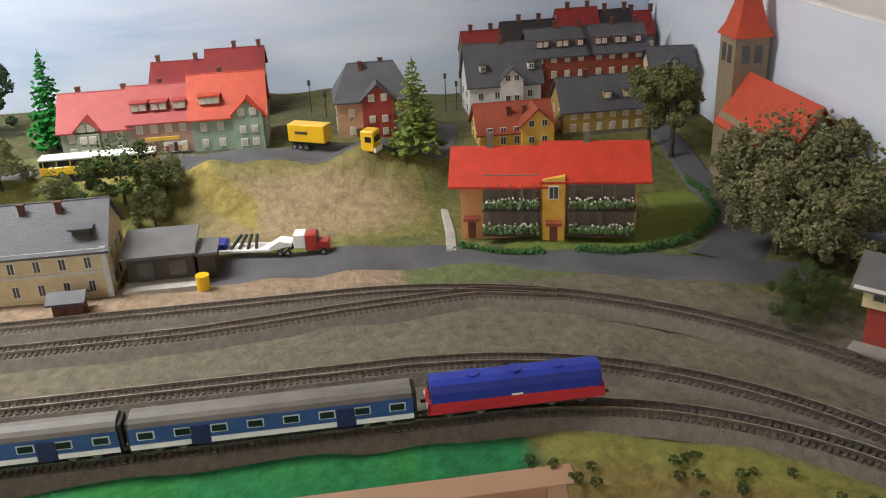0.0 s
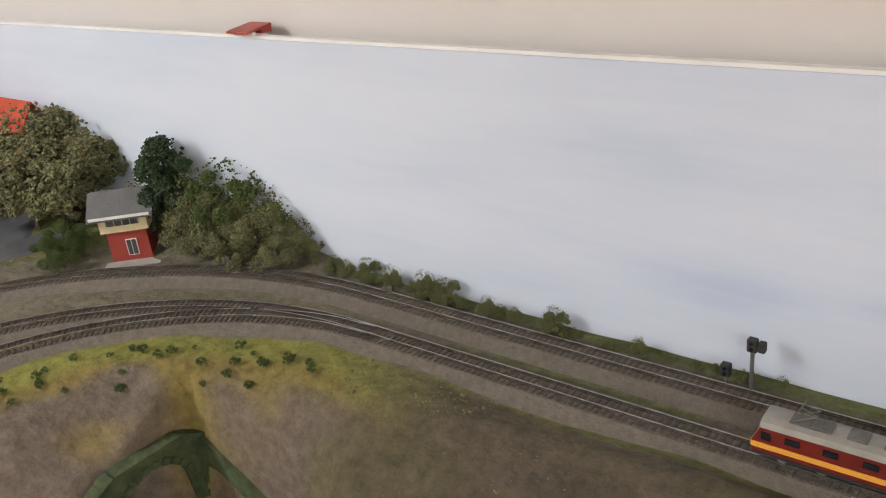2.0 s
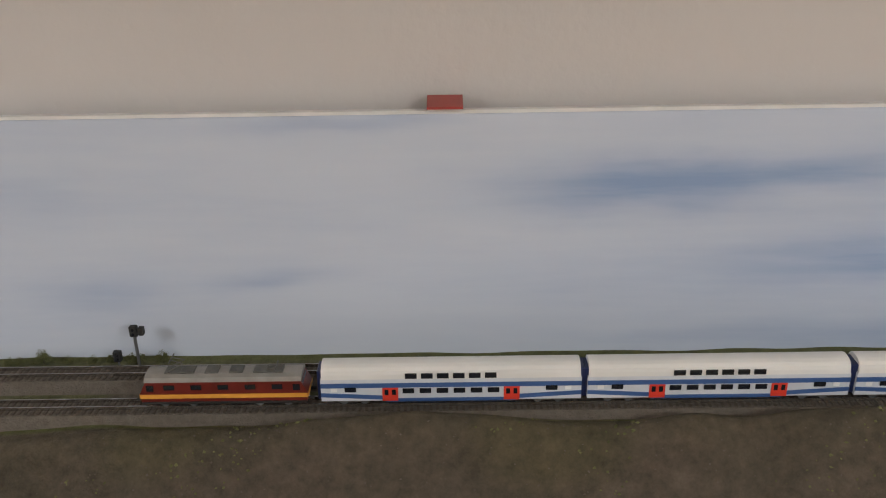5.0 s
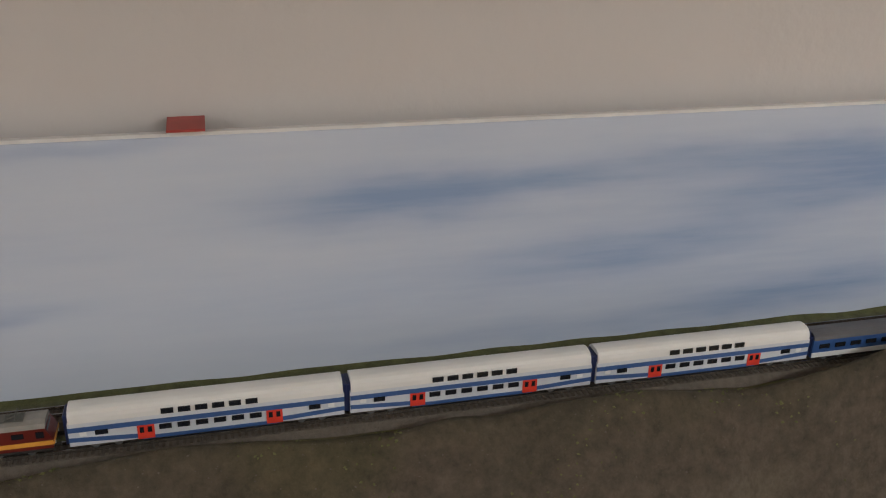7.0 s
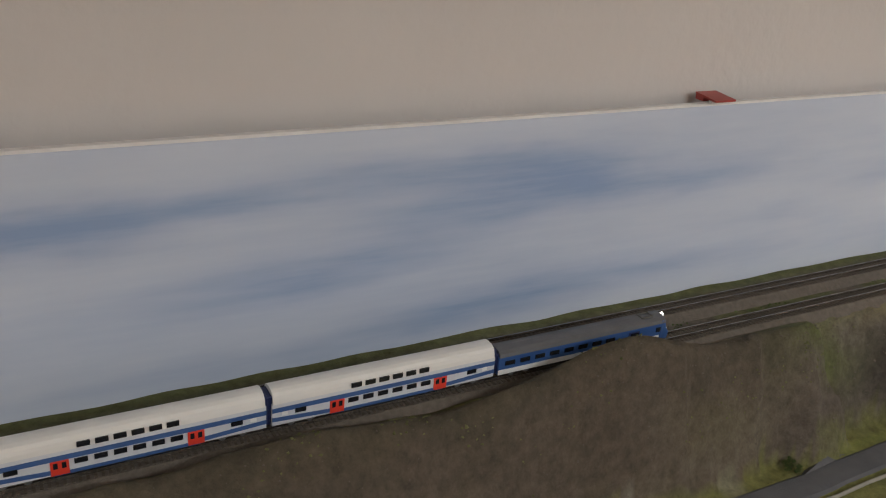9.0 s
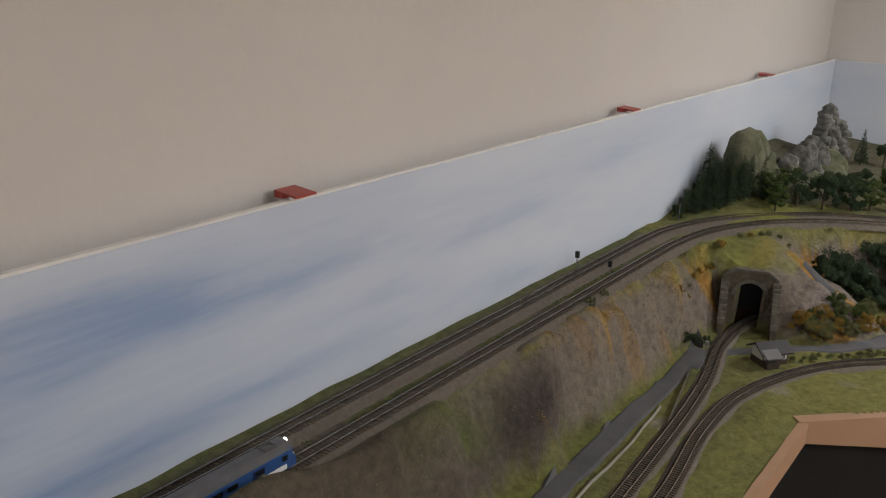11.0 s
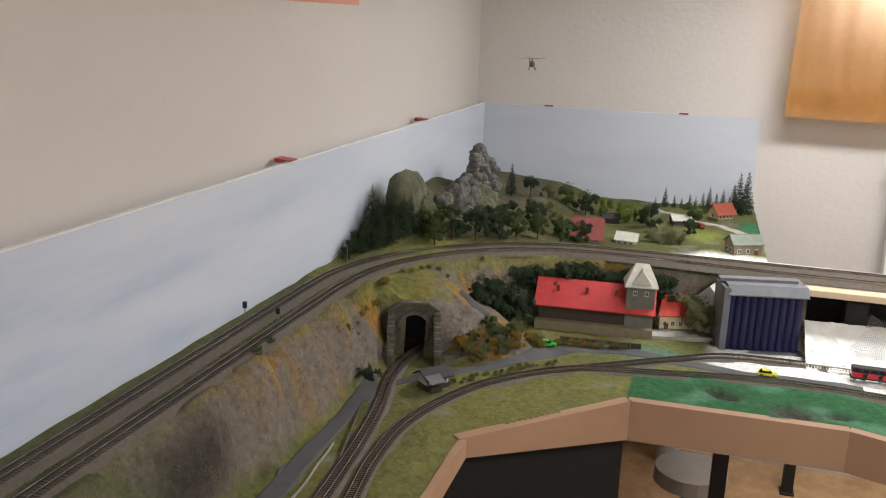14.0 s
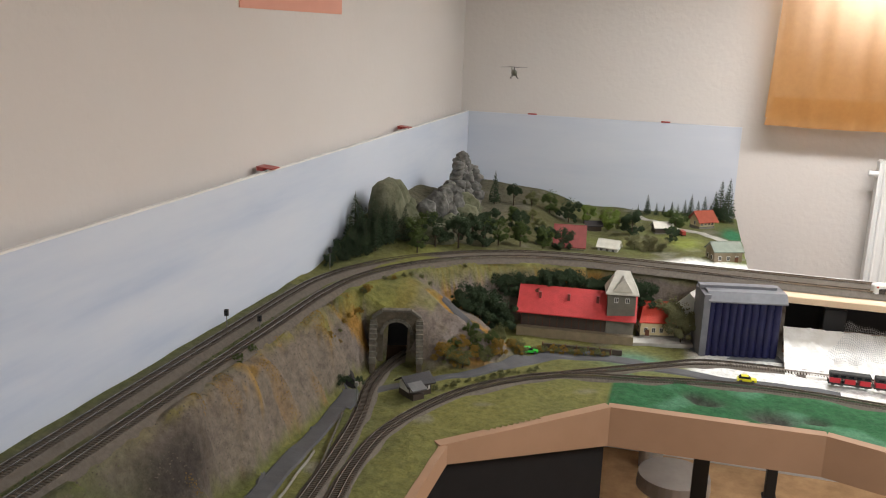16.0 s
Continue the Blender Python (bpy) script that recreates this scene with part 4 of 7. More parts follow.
# ---- buildings ----
PAL = {
    "w_green": (0.30, 0.36, 0.25), "w_pink": (0.42, 0.27, 0.22), "w_sage": (0.27, 0.36, 0.27), "w_tan": (0.50, 0.30, 0.17), "w_brick": (0.26, 0.06, 0.035),
    "w_white": (0.62, 0.63, 0.6), "w_yellow": (0.78, 0.47, 0.08), "w_ochre": (0.42, 0.28, 0.08), "w_cream": (0.66, 0.55, 0.33), "w_orange": (0.62, 0.30, 0.12),
    "w_grey": (0.17, 0.16, 0.13), "w_dark": (0.06, 0.045, 0.035), "w_stone": (0.25, 0.2, 0.13), "w_red": (0.33, 0.05, 0.035), "w_brown": (0.13, 0.045, 0.03),
    "r_red": (0.55, 0.045, 0.02), "r_orange": (0.50, 0.07, 0.03), "r_pink": (0.36, 0.055, 0.05), "r_crimson": (0.20, 0.018, 0.018), "r_dark": (0.025, 0.022, 0.024),
    "r_slate": (0.085, 0.085, 0.095), "r_brown": (0.30, 0.065, 0.035), "r_grey": (0.13, 0.13, 0.13), "r_pale": (0.62, 0.6, 0.52), "r_barn": (0.24, 0.052, 0.046), "r_green": (0.16, 0.19, 0.15),
    "r_shed": (0.52, 0.05, 0.05),
}
for key, c in PAL.items():
    M[key] = mat(("roof_" if key[0] == "r" else "wall_") + key[2:], c, tuple(v * 0.78 for v in c), 0.55, 45, 0.25, 260)
M["frame"] = mat("window_frame_white", (0.75, 0.73, 0.68), None, 0.5, 20)
M["pane"] = mat("window_pane", (0.10, 0.10, 0.095), (0.05, 0.05, 0.05), 0.12, 30, spec=0.6)
M["curtained"] = mat("curtained_pane", (0.60, 0.56, 0.46), (0.42, 0.38, 0.3), 0.3, 60)
M["doorwood"] = mat("door_brown", (0.14, 0.05, 0.025), None, 0.5, 50)
M["timber"] = mat("timber_brown", (0.10, 0.035, 0.02), None, 0.6, 50)


def gable_roof(w, d, h, rh, over=0.006, th=0.003, hip=0.0):
    bm = bmesh.new()
    e = d / 2 + over
    drop = rh * over / (d / 2)
    prof = [(-e, h - drop), (0, h + rh), (e, h - drop), (e, h - drop - th), (0, h + rh - th * 1.2), (-e, h - drop - th)]
    extrude(bm, prof, -w / 2 - over, w / 2 + over, "x")
    if hip:
        for v in bm.verts:
            if abs(v.co.y) < 1e-6:
                v.co.x *= 1 - hip
        # close the hipped ends
        for sgn in (-1, 1):
            x0 = sgn * (w / 2 + over)
            a = [bm.verts.new((x0, -e, h - drop)), bm.verts.new((x0, e, h - drop)), bm.verts.new((x0 * (1 - hip), 0, h + rh))]
            bm.faces.new(a if sgn > 0 else a[::-1])
    bmesh.ops.recalc_face_normals(bm, faces=bm.faces[:])
    return bm


def window_set(t, spots, ww, wh, face, at_, pane="curtained", store={}):
    """Windows on one face of a house: face 'f' (front, -y), 'l', 'r' (-x, +x)."""
    for a, z in spots:
        key = (round(ww, 4), round(wh, 4), pane)
        rz = {"f": 0, "b": 180, "r": 90, "l": -90}[face]
        x, y = {"f": (a, -at_), "b": (-a, at_), "r": (at_, a), "l": (-at_, -a)}[face]
        if key not in store:
            fr = part("window", B(-ww / 2 - 0.0012, ww / 2 + 0.0012, -0.0012, 0.001, -0.0012, wh + 0.0012), "frame", t)
            bm = B(-ww / 2, -0.0005, -0.0016, 0.0, 0, wh)
            box(bm, 0.0005, ww / 2, -0.0016, 0.0, 0, wh)
            pn = part("pane", bm, pane, fr)
            store[key] = (fr, pn)
            fr.matrix_basis = pose(x, y, z, 0, 0, rz)
        else:
            fr = again(store[key][0], x, y, z, t, rz)
            again(store[key][1], 0, 0, 0, fr)


def house(name, x, y, z, rz, w, d, h, rh, wall, roof, label, rows=(), ww=0.009, wh=0.013, chimneys=(), gables=(), dormers=(), hip=0.0, door=None, side=True, pane="curtained", category="model house", over=0.006, plinth="w_grey"):
    t = thing(name, x, y, z, rz, label, category)
    prof = [(-d / 2, -0.02), (d / 2, -0.02), (d / 2, h)] + ([] if hip else [(0, h + rh - 0.002)]) + [(-d / 2, h)]
    part("wall", extrude(bmesh.new(), prof, -w / 2, w / 2, "x"), wall, t)
    part("plinth", B(-w / 2 - 0.001, w / 2 + 0.001, -d / 2 - 0.001, d / 2 + 0.001, -0.02, 0.005), plinth, t)
    r = part("roof", gable_roof(w, d, h, rh, over, hip=hip), roof, t)
    part("ridge", tube(bmesh.new(), (-(w / 2 + over) * (1 - hip), 0, h + rh), ((w / 2 + over) * (1 - hip), 0, h + rh), 0.0013, n=6), roof, r)
    for cx, cy in chimneys:
        zc = h + rh * (1 - abs(cy) / (d / 2 + over)) - 0.004
        bm = B(cx - 0.004, cx + 0.004, cy - 0.0035, cy + 0.0035, zc, zc + 0.018)
        box(bm, cx - 0.005, cx + 0.005, cy - 0.0045, cy + 0.0045, zc + 0.015, zc + 0.0175)
        part("chimney", bm, "w_brown", r)
    for z0, n in rows:
        window_set(t, [((k - (n - 1) / 2) * w * 0.92 / n, z0) for k in range(n)], ww, wh, "f", d / 2, pane)
        if side:
            m = max(1, int(d / 0.035))
            for f in ("l", "r"):
                window_set(t, [((k - (m - 1) / 2) * d * 0.85 / m, z0) for k in range(m)], ww, wh, f, w / 2, pane)
    for gx_, gw, gh, out, gwall in gables:
        # a front gable standing out from the wall, with its own small roof
        e = gw / 2
        prof = [(gx_ - e, 0), (gx_ + e, 0), (gx_ + e, gh), (gx_, gh + e * 0.9), (gx_ - e, gh)]
        g = part("front_gable", extrude(bmesh.new(), prof, -d / 2 - out, 0, "y"), gwall, t)
        o = 0.004
        chev = [(gx_ - e - o, gh - o * 0.9), (gx_, gh + e * 0.9 + 0.0005), (gx_ + e + o, gh - o * 0.9), (gx_ + e + o, gh - o * 0.9 + 0.003), (gx_, gh + e * 0.9 + 0.0045), (gx_ - e - o, gh - o * 0.9 + 0.003)]
        part("gable_roof", extrude(bmesh.new(), chev, -d / 2 - out - o, 0, "y"), roof, g)
        for zz in ([0.012, 0.036] if gh > 0.05 else [0.012]) + [gh - 0.002]:
            window_set(t, [(gx_ - gw * 0.2, zz), (gx_ + gw * 0.2, zz)], ww, wh * 0.85, "f", d / 2 + out, pane)
    for dx, dw in dormers:
        zc = h + rh * 0.28
        yd = -d / 2 * 0.72
        b = part("dormer", B(dx - dw / 2, dx + dw / 2, yd - 0.006, 0, zc, zc + 0.013), wall, r)
        part("dormer_roof", B(dx - dw / 2 - 0.002, dx + dw / 2 + 0.002, yd - 0.009, 0.004, zc + 0.013, zc + 0.0155), roof, b)
        n = max(1, round(dw / 0.013))
        window_set(t, [(dx + (k - (n - 1) / 2) * dw / n, zc + 0.002) for k in range(n)], 0.0075, 0.008, "f", -(yd - 0.006), pane)
    if door is not None:
        dd = part("door", B(door - 0.006, door + 0.006, -d / 2 - 0.002, -d / 2 + 0.001, 0.0, 0.022), "doorwood", t)
        part("step", B(door - 0.009, door + 0.009, -d / 2 - 0.008, -d / 2, -0.01, 0.003), "path", dd)
    return t


HZ = -0.246
# street of three joined houses on the hill
house("town_house", -2.105, -1.165, HZ, 90, 0.12, 0.11, 0.062, 0.052, "w_green", "r_pink", "green town house with a faded red roof", [(0.012, 4), (0.038, 4)], gables=[(-0.012, 0.04, 0.06, 0.006, "w_green")], chimneys=[(-0.03, 0.005), (0.05, 0.005)])
house("town_house", -2.105, -1.05, HZ + 0.001, 90, 0.11, 0.11, 0.068, 0.05, "w_pink", "r_pink", "dull pink town house with shop and red roof", [(0.044, 4)], dormers=[(-0.035, 0.028), (0.0, 0.028), (0.036, 0.022)], chimneys=[(0.0, 0.006)])
house("town_house", -2.10, -0.93, HZ + 0.001, 90, 0.13, 0.115, 0.07, 0.062, "w_sage", "r_orange", "sage green corner house with a bright orange roof", [(0.012, 4), (0.042, 4)], gables=[(0.035, 0.052, 0.07, 0.008, "w_sage")], dormers=[(-0.03, 0.036)], chimneys=[(-0.01, 0.004)])
sh = thing("shop_front", -2.047, -1.05, HZ, 90, "shop window with a yellow sign and colourful display", "shop front")
part("sign", B(-0.03, 0.03, -0.003, 0.0, 0.031, 0.037), "w_yellow", sh, "yellow sign board")
part("window", B(0.0, 0.042, -0.0025, 0.0, 0.008, 0.027), "frame", sh)
for k in range(5):
    part("poster", B(0.003 + k * 0.0076, 0.0095 + k * 0.0076, -0.0035, -0.001, 0.010 + 0.003 * (k % 2), 0.02 + 0.003 * (k % 3)), ("w_red", "w_pink", "w_dark", "w_orange", "w_cream")[k], sh)
part("door", B(-0.05, -0.034, -0.003, 0.0, 0.002, 0.027), "doorwood", sh)
house("back_house", -2.33, -1.04, HZ, 90, 0.11, 0.12, 0.085, 0.03, "w_brick", "r_crimson", "tall house behind with a dark red roof", [(0.055, 4)], chimneys=[(-0.045, 0), (0.03, 0)])
house("back_house", -2.33, -0.93, HZ, 90, 0.11, 0.12, 0.092, 0.042, "w_brick", "r_crimson", "taller house behind with a crimson roof", [(0.07, 4)], chimneys=[(0.0, 0), (0.05, 0.0)])
# villa with red timber gable
house("villa", -2.125, -0.665, HZ - 0.006, 90, 0.14, 0.105, 0.08, 0.054, "w_tan", "r_slate", "tan brick villa with red timber gable and slate roof", [(0.012, 3), (0.046, 3)], gables=[(0.006, 0.058, 0.078, 0.014, "w_red")], hip=0.42, chimneys=[(-0.02, -0.01), (0.02, 0.01)], door=-0.03)
# block of old houses
house("villa", -2.275, -0.385, -0.273, 90, 0.15, 0.10, 0.075, 0.07, "w_white", "r_slate", "white timbered villa with a steep slate roof", [(0.012, 4), (0.04, 4)], gables=[(0.012, 0.046, 0.08, 0.012, "w_white")], dormers=[(-0.045, 0.013), (0.056, 0.013)], chimneys=[(0.0, 0)], door=-0.05, pane="pane")
house("town_house", -2.075, -0.405, -0.279, 90, 0.14, 0.095, 0.036, 0.042, "w_yellow", "r_brown", "bright yellow house with a brown-red roof", [(0.01, 5), (0.028, 5)], gables=[(0.038, 0.062, 0.045, 0.012, "w_yellow")], chimneys=[(-0.01, -0.022), (0.02, -0.022)], pane="pane")
house("apartment_house", -2.115, -0.22, -0.275, 90, 0.17, 0.10, 0.052, 0.05, "w_ochre", "r_slate", "ochre apartment house with a dark slate roof", [(0.008, 6), (0.032, 6)], dormers=[(0.005, 0.014), (0.045, 0.014)], chimneys=[(-0.03, 0)])
for k, yy in enumerate((-0.262, -0.137)):
    house("terrace_house", -2.30, yy, -0.28, 90, 0.125, 0.10, 0.125, 0.045, "w_brick", "r_slate", "red brick terrace house with dormers in a slate roof", [(0.075, 4), (0.108, 4)], dormers=[(-0.036, 0.026), (0.006, 0.026), (0.044, 0.014)], chimneys=[(0.0, 0.0), (0.05, 0.0)])
for yy, w_, h_, rf, wl in ((-0.405, 0.085, 0.105, "r_crimson", "w_grey"), (-0.297, 0.125, 0.12, "r_dark", "w_stone"), (-0.187, 0.095, 0.14, "r_crimson", "w_grey"), (-0.102, 0.075, 0.132, "r_dark", "w_stone"), (-0.04, 0.05, 0.125, "r_crimson", "w_grey")):
    house("back_house", -2.405, yy, -0.275, 90, w_ - 0.002, 0.075, h_, 0.045, wl, rf, ("crimson" if rf == "r_crimson" else "black") + " roofed house at the back of the old town", [(h_ - 0.03, 4)], chimneys=[(-0.02, 0), (0.025, 0)], side=False, over=0.002)
house("corner_house", -2.18, -0.055, -0.275, 80, 0.085, 0.09, 0.105, 0.03, "w_cream", "r_slate", "cream corner house with a slate roof", [(0.012, 3), (0.045, 3), (0.078, 3)], gables=[(0.0, 0.036, 0.105, 0.008, "w_cream")], pane="pane")

# red-roofed apartment house with flower balconies
rh_ = thing("balcony_house", -1.742, -0.418, -0.323, 76, "two-storey house with bright red roof and flower balconies", "model house")
part("wall", extrude(bmesh.new(), [(-0.045, -0.01), (0.05, -0.01), (0.05, 0.078), (0.0, 0.104), (-0.045, 0.078)], -0.135, 0.135, "x"), "w_orange", rh_)
bm = gable_roof(0.142, 0.105, 0.088, 0.03, over=0.012)
for v in bm.verts:
    v.co.x -= 0.069
    v.co.z -= 0.006
part("roof", bm, "r_red", rh_)
bm = gable_roof(0.142, 0.105, 0.088, 0.03, over=0.012)
for v in bm.verts:
    v.co.x += 0.072
part("roof", bm, "r_red", rh_)
part("stair_tower", extrude(bmesh.new(), [(-0.008, -0.01), (0.026, -0.01), (0.026, 0.088), (-0.008, 0.084)], -0.064, 0.0, "y"), "w_yellow", rh_, "yellow stair tower")
window_set(rh_, [(0.009, 0.06)], 0.013, 0.015, "f", 0.0645, "pane")
for dx in (0.009, -0.118):
    yy = -0.066 if dx > 0 else -0.047
    d_ = part("door", B(dx - 0.006, dx + 0.006, yy - 0.001, yy + 0.001, 0, 0.024), "doorwood", rh_)
    part("canopy", B(dx - 0.012, dx + 0.012, yy - 0.014, yy, 0.027, 0.031), "r_brown", d_)
M["recess"] = mat("brown_grey_recess", (0.20, 0.16, 0.125), (0.14, 0.11, 0.085), 0.7, 60)
M["flowerwhite"] = mat("white_flowers", (0.72, 0.72, 0.66), (0.4, 0.42, 0.3), 0.8, 200)
M["flowergreen"] = mat("balcony_greens", (0.14, 0.21, 0.08), (0.06, 0.11, 0.04), 0.9, 120)
rr_ = random.Random(4)
for x0, x1 in ((-0.1, -0.012), (0.03, 0.132)):
    part("balcony_recess", B(x0, x1, -0.0475, -0.044, 0.004, 0.086), "recess", rh_)
    for zf in (0.012, 0.046):
        b = part("balcony", B(x0, x1, -0.068, -0.046, zf - 0.003, zf), "w_dark", rh_)
        for k in range(5):
            xa = x0 + (x1 - x0) * (k + 0.5) / 5
            part("post", B(xa - 0.0008, xa + 0.0008, -0.067, -0.0655, zf, zf + 0.034), "recess", b)
            part("glazing", B(xa - 0.006, xa + 0.006, -0.049, -0.0478, zf + 0.004, zf + 0.026), "recess", b)
        part("parapet", B(x0, x1, -0.0672, -0.0658, zf, zf + 0.009), "timber", b)
        for nm, mm, n, zz in (("flower_box", "flowergreen", 190, 0.0065), ("flower_trim", "flowerwhite", 40, 0.0115)):
            bm = bmesh.new()
            for k in range(n):
                c = Vector((rr_.uniform(x0 + 0.002, x1 - 0.002), -0.069 + rr_.uniform(-0.003, 0.003), zf + zz + rr_.uniform(-0.004, 0.004)))
                bmesh.ops.create_icosphere(bm, subdivisions=1, radius=rr_.uniform(0.0014, 0.0028) * (0.75 if mm == "flowerwhite" else 1.15), matrix=Matrix.Translation(c))
            o = part(nm, bm, mm, b)
            o["kind"] = "stuff"
for cx in (-0.09, 0.06):
    part("chimney", B(cx - 0.005, cx + 0.005, -0.004, 0.004, 0.1, 0.13), "w_grey", rh_)
rh_.scale = (1, 1, 1.22)

# church with tower in the corner
ch = thing("church", -1.878, -0.043, -0.303, 0, "stone church with an orange-red spire and nave roof", "church")
part("tower", B(-0.03, 0.03, -0.03, 0.03, -0.02, 0.24), "w_stone", ch)
bm = bmesh.new()
rings = [(0.043, 0.238), (0.032, 0.256), (0.021, 0.29), (0.0005, 0.365)]
prev = None
for r_, z_ in rings:
    cur = [bm.verts.new((r_ * math.cos(math.pi / 4 + k * math.pi / 2) * 1.15, r_ * math.sin(math.pi / 4 + k * math.pi / 2) * 1.15, z_)) for k in range(4)]
    if prev:
        for k in range(4):
            bm.faces.new((prev[k], prev[(k + 1) % 4], cur[(k + 1) % 4], cur[k]))
    else:
        bm.faces.new(cur[::-1])
    prev = cur
part("spire", bm, "r_orange", ch)
for s, ax in ((-1, 0), (1, 0), (0, -1)):
    for k in (-1, 1):
        x0, y0 = s * 0.0303 + (k * 0.011 if ax else 0), ax * 0.0303 + (k * 0.011 if s else 0)
        bm = B(x0 - (0.0065 if ax else 0.001), x0 + (0.0065 if ax else 0.001), y0 - (0.0065 if s else 0.001), y0 + (0.0065 if s else 0.001), 0.195, 0.225)
        part("bell_opening", bm, "pane", ch)
n_ = part("nave", extrude(bmesh.new(), [(-0.05, -0.04), (0.032, -0.04), (0.032, 0.13), (-0.002, 0.178), (-0.05, 0.11)], 0.03, 0.26, "x"), "w_stone", ch)
bm = gable_roof(0.225, 0.097, 0.112, 0.07, over=0.008)
for v in bm.verts:
    v.co.x += 0.148
part("nave_roof", bm, "r_orange", n_, "orange-red tiled roof")
for k in range(4):
    part("window", B(0.055 + k * 0.052, 0.069 + k * 0.052, -0.0515, -0.049, 0.035, 0.085), "pane", n_)

# signal box beside the curve
sb = thing("signal_box", -1.293, -0.105, -0.323, 43, "brick and cream signal box with a grey roof", "signal box")
part("brick_base", B(-0.03, 0.03, -0.025, 0.025, -0.01, 0.052), "w_red", sb, "dark red brick lower storey")
part("cabin", B(-0.036, 0.036, -0.031, 0.031, 0.052, 0.083), "w_cream", sb, "cream timber upper storey")
part("window_band", B(-0.024, 0.024, -0.0325, -0.03, 0.063, 0.078), "pane", sb)
for k in range(5):
    part("glazing_bar", B(-0.024 + k * 0.012 - 0.0006, -0.024 + k * 0.012 + 0.0006, -0.0335, -0.0322, 0.063, 0.078), "w_green", sb)
part("window_band", B(0.0355, 0.0372, -0.02, 0.02, 0.063, 0.078), "pane", sb)
bm = gable_roof(0.082, 0.066, 0.084, 0.026, over=0.008)
part("roof", bm, "r_grey", sb)
part("eaves_board", B(-0.045, 0.045, -0.0425, -0.0405, 0.078, 0.082), "frame", sb)
window_set(sb, [(0.004, 0.012)], 0.014, 0.024, "f", 0.0255, "pane")
part("platform", B(-0.04, 0.045, -0.05, -0.025, -0.012, 0.002), "path", sb)
part("stair", extrude(bmesh.new(), [(0.025, 0.0), (0.03, 0.0), (-0.025, 0.052), (-0.03, 0.052)], 0.037, 0.05, "y"), "w_dark", sb)

# station
st = house("station_building", -1.695, -1.19, -0.323, 90, 0.225, 0.115, 0.078, 0.052, "w_cream", "r_slate", "cream two-storey station building with a slate roof", [(0.012, 6), (0.048, 6)], ww=0.008, wh=0.016, chimneys=[(0.0, -0.012), (0.05, -0.012)], pane="pane", category="station", plinth="w_cream")
for z_ in (0.04, 0.074):
    part("cornice", B(-0.1135, 0.1135, -0.0595, -0.0565, z_, z_ + 0.003), "w_white", st)
for k in (-1, 1):
    part("corner_pilaster", B(k * 0.1095 - 0.004, k * 0.1095 + 0.004, -0.0598, -0.056, 0, 0.078), "w_white", st)
b = part("dormer", B(0.07, 0.095, -0.045, 0.0, 0.092, 0.101), "w_dark", st)
part("dormer_roof", B(0.066, 0.099, -0.05, 0.01, 0.101, 0.1035), "r_slate", b)
house("station_wing", -1.672, -1.335, -0.323, 180, 0.16, 0.075, 0.078, 0.035, "w_cream", "r_slate", "cream gabled wing of the station", [(0.012, 3), (0.048, 3)], ww=0.008, wh=0.016, pane="pane", category="station", plinth="w_cream")
ki = thing("platform_hut", -1.597, -1.128, -0.323, 90, "small brown wooden platform hut", "hut")
part("wall", B(-0.02, 0.02, -0.013, 0.013, -0.005, 0.026), "w_brown", ki)
part("roof", gable_roof(0.042, 0.028, 0.026, 0.008, over=0.005), "r_slate", ki)
for k in range(4):
    part("plank", B(-0.018 + k * 0.01, -0.0095 + k * 0.01, -0.0142, -0.0128, 0.0, 0.022), "w_brown", ki)
gs = thing("goods_shed", -1.695, -1.01, -0.323, 90, "dark timber goods shed with a flat grey roof", "shed")
part("wall", B(-0.05, 0.045, -0.03, 0.03, -0.005, 0.045), "w_dark", gs)
part("roof", extrude(bmesh.new(), [(-0.042, 0.045), (0.038, 0.058), (0.038, 0.062), (-0.042, 0.049)], -0.056, 0.05, "x"), "r_grey", gs)
part("annex", B(0.05, 0.075, -0.03, 0.02, -0.005, 0.04), "w_dark", gs)
part("annex_roof", B(0.048, 0.08, -0.036, 0.025, 0.04, 0.044), "r_grey", gs)
for k in range(2):
    part("window", B(-0.035 + k * 0.045, -0.012 + k * 0.045, -0.0315, -0.029, 0.012, 0.036), "pane", gs)
part("ramp", B(-0.055, 0.06, -0.062, -0.03, -0.006, 0.006), "path", gs, "pale concrete loading ramp")

# goods depot with red roof on the east side
gd = thing("depot_shed", 2.945, -0.738, -0.495, -86, "long dark timber depot shed with a red roof", "depot")
part("wall", B(-0.161, 0.161, -0.06, 0.06, -0.01, 0.068), "w_dark", gd)
part("roof", gable_roof(0.325, 0.13, 0.07, 0.055, over=0.012), "r_shed", gd)
for k in range(3):
    part("roof_vent", B(-0.11 + k * 0.085 - 0.004, -0.11 + k * 0.085 + 0.004, -0.036, -0.028, 0.09, 0.114), "r_barn", gd)
for k in range(16):
    part("post", B(-0.16 + k * 0.0213 - 0.001, -0.16 + k * 0.0213 + 0.001, -0.0612, -0.059, 0.0, 0.066), "timber", gd)
part("loading_ramp", B(-0.17, 0.17, -0.085, -0.06, -0.012, 0.016), "w_stone", gd)
dt = thing("depot_tower", 2.926, -0.866, -0.495, -82, "grey rendered tower with a pale hipped roof", "tower")
part("wall", B(-0.04, 0.04, -0.036, 0.04, -0.01, 0.148), "w_grey", dt)
part("roof", gable_roof(0.084, 0.08, 0.147, 0.052, over=0.006, hip=0.6), "r_pale", dt)
bm = extrude(bmesh.new(), [(-0.028, 0.147), (0.028, 0.147), (0, 0.188)], -0.047, 0.0, "y")
part("front_gable", bm, "r_pale", dt)
